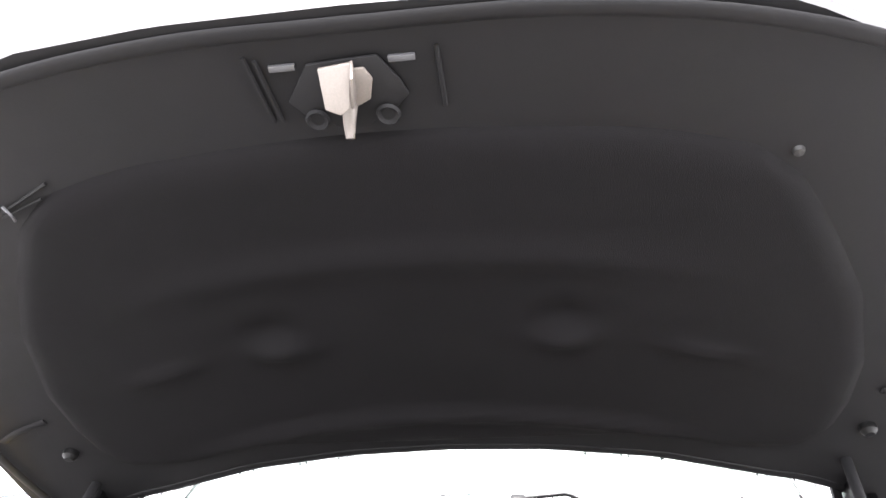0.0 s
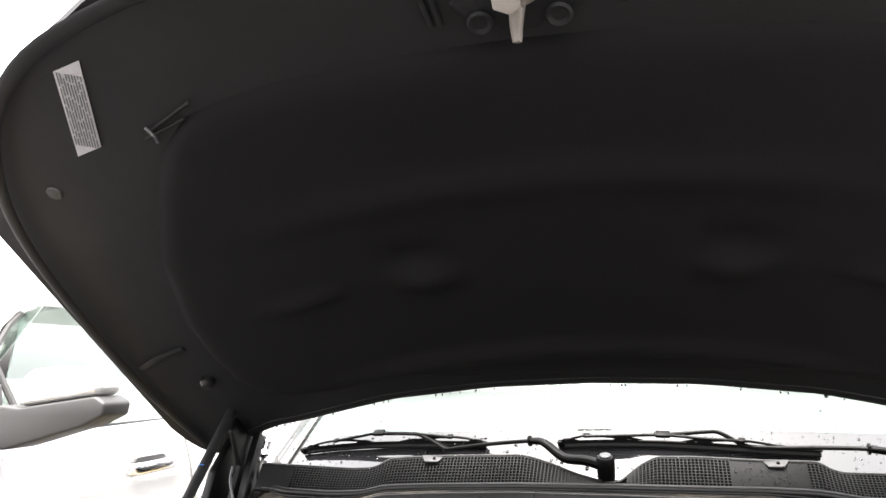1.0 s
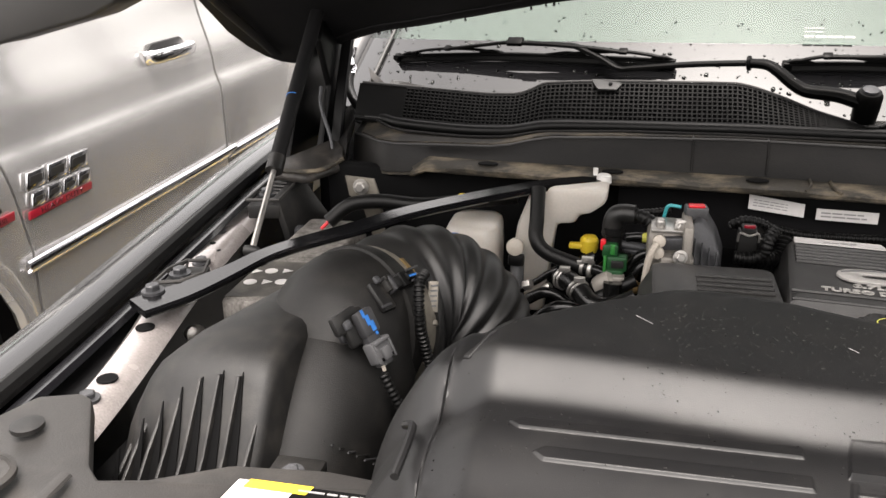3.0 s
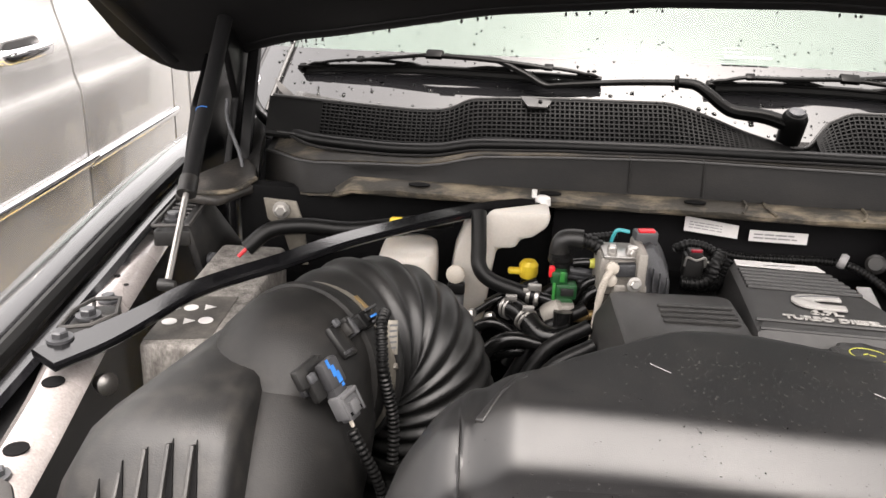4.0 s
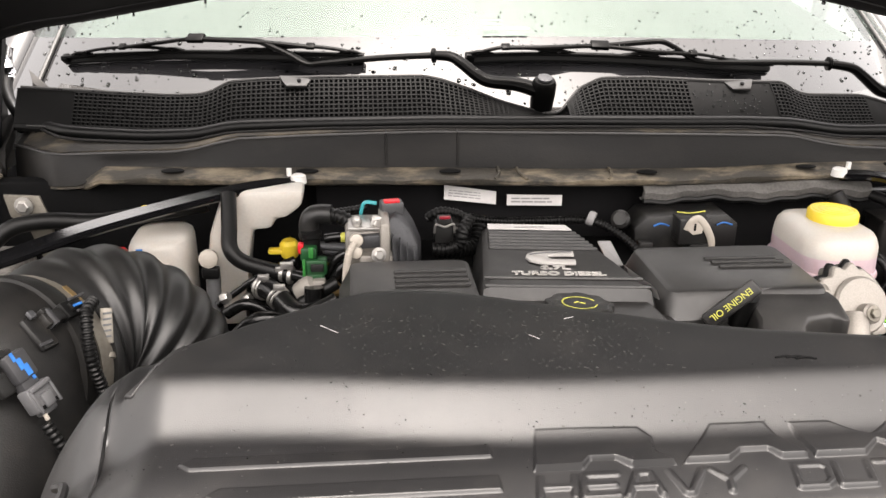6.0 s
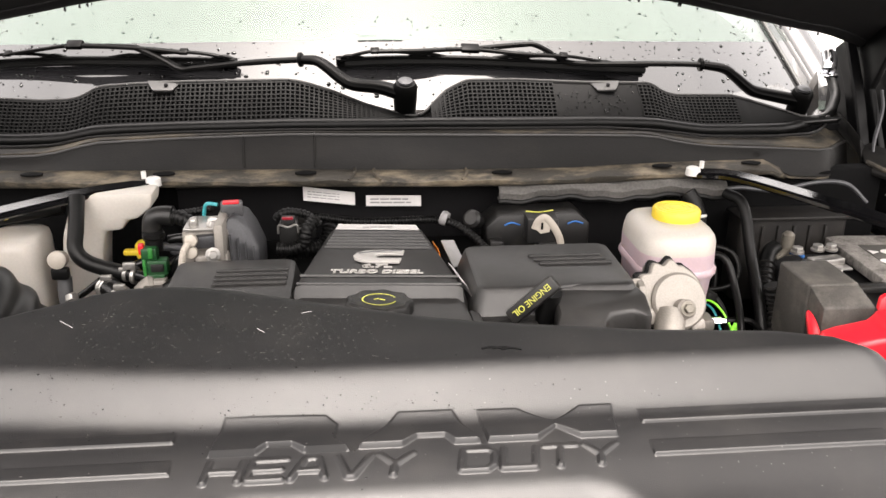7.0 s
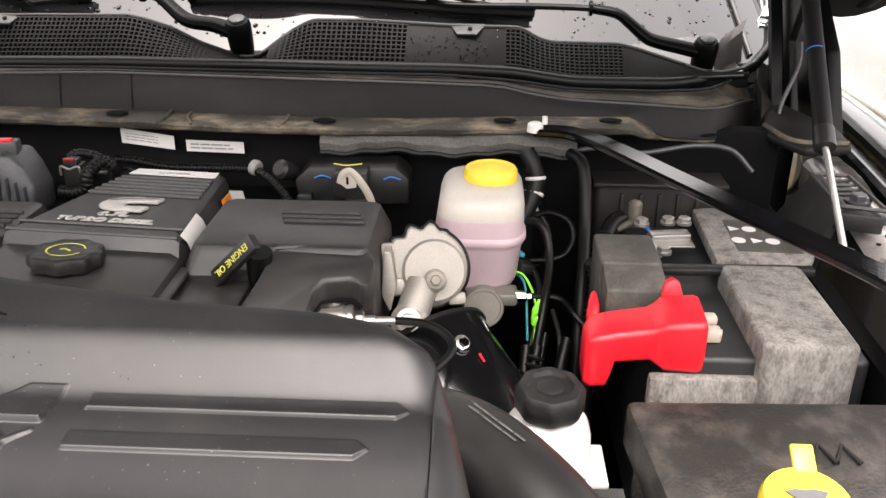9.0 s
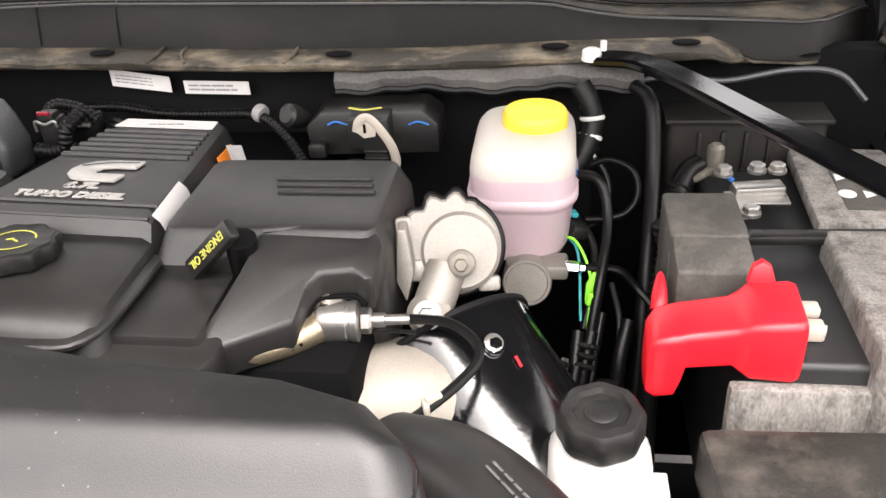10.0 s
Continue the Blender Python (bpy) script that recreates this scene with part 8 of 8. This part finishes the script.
bb2 = thing("module_box", "dark ribbed module box behind the battery", "module box", (0.56, 1.73, 1.25))
part("box", dome(0.555, 1.735, 1.18, 1.312, 0.17, 0.05, 0.008, 0.005), DULL, bb2)
for k in range(5):
    part("rib", bx(0.505 + 0.025 * k, 1.7085, 1.27, 0.005, 0.005, 0.06, 0.001), DULL, bb2)
part("lid_edge", bx(0.555, 1.732, 1.312, 0.178, 0.056, 0.006, 0.002), DULL, bb2)
cbl = thing("battery_cable", "thick ribbed black battery cable", "cable", (0.47, 1.6, 1.2))
part("cable", tube([(0.498, 1.650, 1.288), (0.484, 1.640, 1.282), (0.470, 1.615, 1.258), (0.458, 1.580, 1.225), (0.448, 1.55, 1.17)], 0.0115, 14, 6), RUBBER, cbl)
for k in range(5):
    part("sleeve_rib", lathe([(0.0115, -0.002), (0.0142, 0.0), (0.0115, 0.002)], 18, axis_to((0.476 - 0.0030 * k, 1.628 - 0.0060 * k, 1.270 - 0.0055 * k), (-0.35, -0.7, -0.6))), PLASTIC, cbl)
part("blue_wire", tube([(0.514, 1.640, 1.284), (0.520, 1.628, 1.287), (0.528, 1.622, 1.283)], 0.0028, 8, 5), BLUE, cbl)
fwc = thing("firewall_cable", "thin grey cable sagging below the cowl end", "cable", (0.6, 1.75, 1.33))
part("cable", tube([(0.42, 1.735, 1.345), (0.47, 1.738, 1.353), (0.53, 1.74, 1.347), (0.60, 1.742, 1.358), (0.65, 1.745, 1.352), (0.68, 1.735, 1.325)], 0.0035, 8, 6), DARKALLOY, fwc)
# lateral brace bars and gas struts
for sgn, pts in ((-1, [(-0.385, 1.712, 1.384), (-0.47, 1.665, 1.384), (-0.608, 1.574, 1.373), (-0.690, 1.512, 1.360), (-0.748, 1.481, 1.348), (-0.787, 1.455, 1.338), (-0.815, 1.418, 1.329), (-0.846, 1.374, 1.322), (-0.873, 1.338, 1.319), (-0.885, 1.322, 1.318)]), (1, [(0.388, 1.712, 1.384), (0.448, 1.675, 1.386), (0.553, 1.513, 1.378), (0.662, 1.345, 1.369), (0.71, 1.275, 1.362), (0.745, 1.235, 1.355)])):
    bb = thing("brace_bar", "glossy black brace bar bolted from cowl to fender", "brace bar", pts[2], group="brace bars")
    part("bar", flat_bar(pts, lambda t: 0.032 + 0.016 * ss(0.60, 0.85, t), 0.010), BAR, bb, angle=25)
    n = part("nut", join(lathe([(0.011, 0), (0.010, 0.010), (0.007, 0.012)], 14, Matrix.Translation((pts[0][0] - sgn * -0.012 * -1 + (-0.008 if sgn < 0 else 0.008), 1.706, 1.384))), lathe([(0.0035, 0.01), (0.0035, 0.020)], 10, Matrix.Translation((pts[0][0] + (-0.008 if sgn < 0 else 0.008), 1.706, 1.384)))), WHITE, bb, "pale capped nut")
    if sgn < 0:
        cup = [Vector((x, y, 1.327)) for x, y in ((-0.895, 1.376), (-0.899, 1.418), (-0.890, 1.450), (-0.863, 1.457), (-0.850, 1.415), (-0.866, 1.386))]
        heads = ((-0.880, 1.413, 1.324), (-0.884, 1.356, 1.325))
    else:
        cup = [Vector((x, y, 1.364)) for x, y in ((0.757, 1.257), (0.733, 1.261), (0.711, 1.310), (0.715, 1.330), (0.755, 1.325), (0.763, 1.285))]
        heads = ((0.741, 1.285, 1.361), (0.745, 1.240, 1.362))
    iso = part("isolator", slab([p - Vector((0, 0, 0.008)) for p in cup], 0.014, bev=0.002), PLASTIC, bb, "black ribbed isolator")
    part("cup_rim", tube(cup + cup[:1], 0.0024, 6, 1), PANEL, iso)
    mid = sum(cup, Vector()) / len(cup)
    for k in (1, 2, 4, 5):
        part("cup_rib", tube([cup[k] - Vector((0, 0, 0.004)), mid - Vector((0, 0, 0.004))], 0.0022, 6, 1), PANEL, iso)
    for p in heads:
        bolt(bb, p, r=0.009, material=DARKALLOY)
for sgn, a, b, c in ((-1, (-0.831, 1.515, 1.320), (-0.840, 1.631, 1.403), (-0.849, 1.90, 1.628)), (1, (0.718, 1.50, 1.312), (0.712, 1.597, 1.409), (0.745, 1.90, 1.640))):
    st = thing("gas_strut", "black gas strut holding up the hood", "gas strut", a, group="gas struts")
    part("rod", tube([a, b], 0.0040, 12, 1), STEEL, st, "bright steel rod")
    part("cylinder", tube([b, c], 0.0110, 16, 1), INNER, st)
    part("end_cap", tube([Vector(b).lerp(Vector(c), -0.02), Vector(b).lerp(Vector(c), 0.05)], 0.0125, 16, 1), PLASTIC, st)
    part("ball_socket", bx(*c, 0.035, 0.035, 0.03, 0.006, rot=(40, 0, 0)), PLASTIC, st)
    part("ball_stud", lathe([(0.007, -0.010), (0.008, 0.0), (0.005, 0.010)], 14, axis_to(a, (1, 0, 0))), PLASTIC, st)
    part("blue_mark", tube([axis_to(Vector(b).lerp(Vector(c), 0.36), Vector(c) - Vector(b)) @ Vector((0.0112 * math.cos(radians(q)), 0.0112 * math.sin(radians(q)), 0.0)) for q in range(0, 121, 20)], 0.0008, 6, 1), BLUE, st)
# behind the left-hand battery: bracket, cable and hose
lp = thing("firewall_bracket", "grey steel bracket with a stud", "bracket", (-0.74, 1.72, 1.3))
part("plate", slab([(-0.76, 1.70, 1.375), (-0.715, 1.70, 1.372), (-0.705, 1.70, 1.34), (-0.70, 1.70, 1.28), (-0.72, 1.70, 1.28), (-0.735, 1.70, 1.33), (-0.755, 1.70, 1.345)], 0.004, (0, 1, 0), 0.001), BAND, lp)
bolt(lp, (-0.735, 1.698, 1.36), (0, -1, 0), r=0.008)
lc = thing("wrapped_cable", "taped black cable with a yellow tag", "cable", (-0.66, 1.68, 1.33))
part("cable", tube([(-0.775, 1.66, 1.315), (-0.745, 1.675, 1.338), (-0.70, 1.68, 1.345), (-0.64, 1.68, 1.343), (-0.58, 1.685, 1.35), (-0.50, 1.69, 1.362)], 0.011, 12, 6), RUBBER, lc)
part("yellow_tag", bx(-0.575, 1.68, 1.356, 0.020, 0.020, 0.013, 0.004), YELLOW, lc)
part("red_lead", tube([(-0.785, 1.655, 1.305), (-0.775, 1.66, 1.315)], 0.0028, 8, 1), RED, lc)


# ---- parked pickups on both sides ----
def skin(poly, depth, cuts, curve, name, material, parent, label="", bev=0.006, side=1):
    """A body panel from an outline in (y, z), bent by curve(z), with real thickness and rolled edges."""
    bm = bmesh.new()
    vs = [bm.verts.new((0, y, z)) for y, z in poly]
    bm.faces.new(vs)
    for z in cuts:
        bmesh.ops.bisect_plane(bm, geom=bm.verts[:] + bm.edges[:] + bm.faces[:], plane_co=(0, 0, z), plane_no=(0, 0, 1))
    for y in [0.2 + 0.25 * k for k in range(24)]:
        bmesh.ops.bisect_plane(bm, geom=bm.verts[:] + bm.edges[:] + bm.faces[:], plane_co=(0, y, 0), plane_no=(0, 1, 0))
    for e in bm.edges:
        if e.is_boundary:
            for v in e.verts:
                v.co.x = -1e-4
    for v in bm.verts:
        lip = -bev if v.co.x < 0 else 0.0
        v.co.x = curve(v.co.z) + lip
    g = bmesh.ops.extrude_face_region(bm, geom=bm.faces[:])
    bmesh.ops.translate(bm, vec=(-depth, 0, 0), verts=[v for v in g["geom"] if isinstance(v, bmesh.types.BMVert)])
    return part(name, bm, material, parent, label, angle=25)


CUTS = [0.62, 0.7, 0.78, 0.86, 0.94, 1.02, 1.08, 1.13, 1.17, 1.20, 1.23, 1.27, 1.32, 1.37, 1.42, 1.46]


def flank(z):
    """The side's section: flat below, a crease at the shoulder, leaning in above."""
    return 0.012 * ss(0.55, 0.8, z) - 0.022 * ss(1.15, 1.24, z) - 0.05 * ss(1.24, 1.50, z)


def arc(cy, cz, r, a0, a1, n=14):
    return [(cy + r * math.cos(radians(a0 + (a1 - a0) * k / n)), cz + r * math.sin(radians(a0 + (a1 - a0) * k / n))) for k in range(n + 1)]


def pickup(paint, label, x, badges):
    t = thing("parked_pickup", label, "pickup truck", (0, 0, 0), group="parked pickups")
    skin([(0.75, 0.70), *arc(1.80, 0.70, 0.44, 188, -8), (2.240, 0.62), (2.275, 0.75), (2.285, 0.95), (2.262, 1.08), (2.215, 1.275), (2.14, 1.43), (2.05, 1.45), (1.6, 1.40), (0.8, 1.30), (0.72, 1.0)], 0.03, CUTS, flank, "fender", paint, t)
    part("arch_lip", tube([Vector((0.012, y, z)) for y, z in arc(1.80, 0.70, 0.43, 188, -10)], 0.030, 8, 1, flat=0.8, up=(1, 0, 0)), paint, t)
    door = skin([(2.245, 0.62), (3.395, 0.62), (3.395, 1.50), (2.60, 1.492), (2.16, 1.47), (2.228, 1.275), (2.272, 1.08), (2.295, 0.95), (2.285, 0.75)], 0.03, CUTS, flank, "front_door", paint, t)
    rdoor = skin([(3.41, 0.62), (4.235, 0.62), (4.245, 1.0), (4.245, 1.505), (3.41, 1.50)], 0.03, CUTS, flank, "rear_door", paint, t)
    skin([(4.26, 0.62), (4.45, 0.62), (4.45, 1.50), (4.26, 1.50)], 0.03, CUTS, flank, "cab_corner", paint, t)
    skin([(4.48, 0.70), (4.75, 0.70), *arc(5.35, 0.62, 0.55, 175, 5), (6.4, 0.72), (6.4, 1.45), (4.48, 1.45)], 0.03, CUTS, flank, "bed_side", paint, t)
    part("sill", bx(-0.06, 3.3, 0.56, 0.12, 2.2, 0.12, 0.03), TRIM, t)
    part("inner_body", join(bx(-0.95, 3.5, 0.85, 1.70, 5.4, 0.9, 0.05), bx(-0.95, 1.55, 1.20, 1.6, 1.4, 0.2, 0.06)), TRIM if paint is SILVER else paint, t)
    part("hood", dome(-0.95, 1.45, 1.30, 1.44, 1.72, 1.45, 0.15, 0.06), paint, t)
    # window surround: pillars, roof and side glass
    cab = lambda z: -0.07 - 0.30 * (z - 1.48) / 0.5
    P = lambda y, z, o=0.0: Vector((cab(z) + o, y, z))
    part("front_pillar", loft([[P(y - 0.035, z, 0.0), P(y + 0.035, z, 0.012), P(y + 0.045, z, -0.05), P(y - 0.03, z, -0.06)] for y, z in ((2.08, 1.44), (2.20, 1.55), (2.36, 1.70), (2.55, 1.85), (2.70, 1.93), (2.90, 1.975))]), paint, t)
    part("roof_rail", tube([P(y, z) for y, z in ((2.72, 1.94), (2.95, 1.985), (3.3, 2.0), (3.8, 2.0), (4.2, 1.98), (4.42, 1.93))], 0.05, 10, 4), paint, t)
    part("centre_pillar", loft([[P(y - 0.04, z), P(y + 0.05, z, 0.005), P(y + 0.05, z, -0.05), P(y - 0.04, z, -0.05)] for y, z in ((3.40, 1.48), (3.40, 1.75), (3.38, 1.98))]), TRIM, t)
    part("rear_pillar", loft([[P(y - 0.07, z), P(y + 0.13, z, 0.0), P(y + 0.13, z, -0.05), P(y - 0.07, z, -0.05)] for y, z in ((4.33, 1.48), (4.30, 1.75), (4.25, 1.98))]), paint, t)
    part("roof", dome(-0.95, 3.5, 1.94, 2.04, 1.30, 1.75, 0.25, 0.05), paint, t)
    for y0, y1, u0, u1, nm in ((2.36, 3.36, 2.80, 3.34, "front_window"), (3.46, 4.26, 3.44, 4.20, "rear_window")):
        part(nm, slab([P(y0, 1.485, -0.02), P(y1, 1.485, -0.02), P(u1, 1.955, -0.02), P(u0, 1.955, -0.02)], 0.005, (-1, 0, 0)), SIDEGLASS, door if nm[0] == "f" else rdoor, "tinted side window")
        part("window_seal", tube([P(y0, 1.492, -0.008), P((y0 + y1) / 2, 1.495, -0.008), P(y1, 1.492, -0.008)], 0.010, 8, 2), RUBBER, door if nm[0] == "f" else rdoor)
    part("window_frame", tube([P(2.20, 1.49, -0.005), P(2.34, 1.62, -0.005), P(2.52, 1.77, -0.005), P(2.68, 1.88, -0.005), P(2.85, 1.94, -0.005), P(3.1, 1.96, -0.005), P(3.36, 1.965, -0.005)], 0.013, 8, 4), TRIM, door)
    part("window_divider", tube([P(2.50, 1.49, -0.01), P(2.50, 1.60, -0.01), P(2.50, 1.745, -0.01)], 0.012, 8, 2), TRIM, door)
    part("windscreen", slab([(-0.12, 2.10, 1.44), (-1.78, 2.10, 1.44), (-1.60, 2.82, 1.95), (-0.30, 2.82, 1.95)], 0.006, (0, 0.5, -0.8)), SIDEGLASS, t)
    # mirror: folding arm, dark housing, painted cap
    M = lambda x, z: (x, 2.22 + 0.06 * x, z)
    mir = part("mirror", slab([M(*q) for q in ((-0.06, 1.475), (0.06, 1.472), (0.30, 1.535), (0.365, 1.565), (0.372, 1.60), (0.34, 1.622), (0.10, 1.592), (0.04, 1.60), (-0.06, 1.575))], 0.13, (0, 1, 0), 0.009, 3), TRIM, door, "dark mirror housing")
    part("mirror_cap", slab([M(*q) for q in ((0.085, 1.592), (0.35, 1.624), (0.345, 1.672), (0.315, 1.708), (0.13, 1.704), (0.085, 1.665))], 0.125, (0, 1, 0), 0.024, 4), paint, mir, "painted mirror cap")
    part("mirror_sail", slab([(-0.06, 2.13, 1.45), (-0.06, 2.34, 1.49), (-0.12, 2.38, 1.66), (-0.10, 2.26, 1.60)], 0.03, (1, 0, 0), 0.005), TRIM, door)
    # door handle
    for y, d, mt in ((3.105, door, CHROME), (4.02, rdoor, CHROME)):
        hz = 1.330 if badges else 1.165
        y += 0.0 if badges else 0.105
        hx = flank(hz)
        part("handle_cup", stack([(0.0, 0, 0, 0.24, 0.085, 0.04), (0.004, 0, 0, 0.235, 0.08, 0.04)], axis_to((hx - 0.001, y, hz), (1, 0, 0))), TRIM, d)
        part("door_handle", tube([(hx + 0.002, y - 0.135, hz), (hx + 0.035, y - 0.11, hz + 0.004), (hx + 0.045, y, hz + 0.006), (hx + 0.035, y + 0.11, hz + 0.004), (hx + 0.002, y + 0.135, hz)], 0.022, 12, 5, flat=0.5, up=(1, 0, 0)), mt, d, "chrome door handle")
    for y0, y1, d in ((2.30, 3.385, door), (3.42, 4.22, rdoor)):
        part("moulding", tube([(flank(0.93) + 0.006, y0, 0.922), (flank(0.93) + 0.01, y0 + 0.03, 0.925), (flank(0.93) + 0.01, y1 - 0.03, 0.932), (flank(0.93) + 0.006, y1, 0.932)], 0.017, 10, 3, flat=0.5, up=(1, 0, 0)), CHROME if paint is SILVER else paint, d, "bright side moulding")
    if badges:
        for y0, y1, z0, z1, mt in ((2.292, 2.36, 1.110, 1.152, CHROME), (2.375, 2.45, 1.110, 1.152, CHROME), (2.465, 2.545, 1.110, 1.152, CHROME), (2.30, 2.35, 1.064, 1.098, CHROME), (2.362, 2.415, 1.064, 1.098, CHROME), (2.427, 2.48, 1.064, 1.098, CHROME), (2.49, 2.545, 1.064, 1.098, CHROME)):
            bw = 0.011
            fx = flank(1.1) + 0.0
            sk = 0.012
            outer = [(y0, z0), (y1, z0), (y1 + sk, z1), (y0 + sk, z1)]
            part("badge_shape", slab([(fx, y, z) for y, z in outer], 0.008, (1, 0, 0), 0.002), mt, door, "plain chrome badge shape")
            part("badge_face", slab([(fx + 0.0085, y0 + bw, z0 + bw), (fx + 0.0085, y1 - bw, z0 + bw), (fx + 0.0085, y1 - bw + sk * 0.6, z1 - bw), (fx + 0.0085, y0 + bw + sk * 0.6, z1 - bw)], 0.001, (1, 0, 0)), TRIM, door)
        red = part("badge_bar", slab([(flank(1.05), 2.285, 1.036), (flank(1.05), 2.55, 1.040), (flank(1.05), 2.555, 1.060), (flank(1.05), 2.29, 1.056)], 0.007, (1, 0, 0), 0.002), DARKRED, door, "red badge bar lettered HEAVY DUTY")
        part("badge_lettering", lettering("HEAVY DUTY", 0.020, frame_of((flank(1.05) + 0.0072, 2.42, 1.048), (0, 1, 0.015), (0, 0, 1)), 0.0008, width=1.5), CHROME, red)
        cbm = []
        for k in range(11):
            a = radians(60 + 250 * k / 10)
            cbm.append(Vector((flank(1.1) + 0.008, 2.158 + 0.045 * math.cos(a), 1.117 + 0.030 * math.sin(a))))
        part("badge_crescent", tube(cbm, 0.010, 8, 2, flat=0.8, up=(1, 0, 0)), CHROME, t, "chrome crescent badge shape")
        red2 = part("badge_bar", slab([(flank(1.06), 2.082, 1.050), (flank(1.06), 2.235, 1.054), (flank(1.06), 2.238, 1.076), (flank(1.06), 2.085, 1.072)], 0.007, (1, 0, 0), 0.002), DARKRED, t)
        part("badge_lettering", lettering("TURBO DIESEL", 0.016, frame_of((flank(1.06) + 0.0072, 2.16, 1.063), (0, 1, 0.02), (0, 0, 1)), 0.0008, width=0.95), CHROME, red2)
    for cy in (1.80, 5.35):
        wh = part("wheel", lathe([(0.22, -0.12), (0.225, -0.02), (0.20, 0.0), (0.08, 0.01), (0.0, 0.012)], 32, axis_to((-0.06, cy, 0.42), (1, 0, 0))), ALLOY, t, "alloy rim")
        part("tyre", lathe([(0.24, -0.26), (0.38, -0.26), (0.42, -0.22), (0.42, -0.03), (0.38, 0.0), (0.24, 0.0), (0.225, -0.03)], 40, axis_to((-0.06, cy, 0.42), (1, 0, 0))), TYRE, wh)
        part("wheel_well", lathe([(0.44, -0.5), (0.46, -0.03), (0.45, -0.03), (0.43, -0.5)], 32, axis_to((0, cy, 0.68), (1, 0, 0))), DEEP, t)
    return t


near = pickup(SILVER, "silver pickup truck parked alongside with chrome badges", -1.8, True)
near.matrix_basis = Matrix.Translation((-1.812 * U, 0, 0))
far = pickup(PEARL, "white pickup truck parked alongside", 1.7, False)
far.matrix_basis = Matrix.Translation((1.712 * U, 6.55 * U, 0)) @ pose(0, 0, 0, 0, 0, 180)
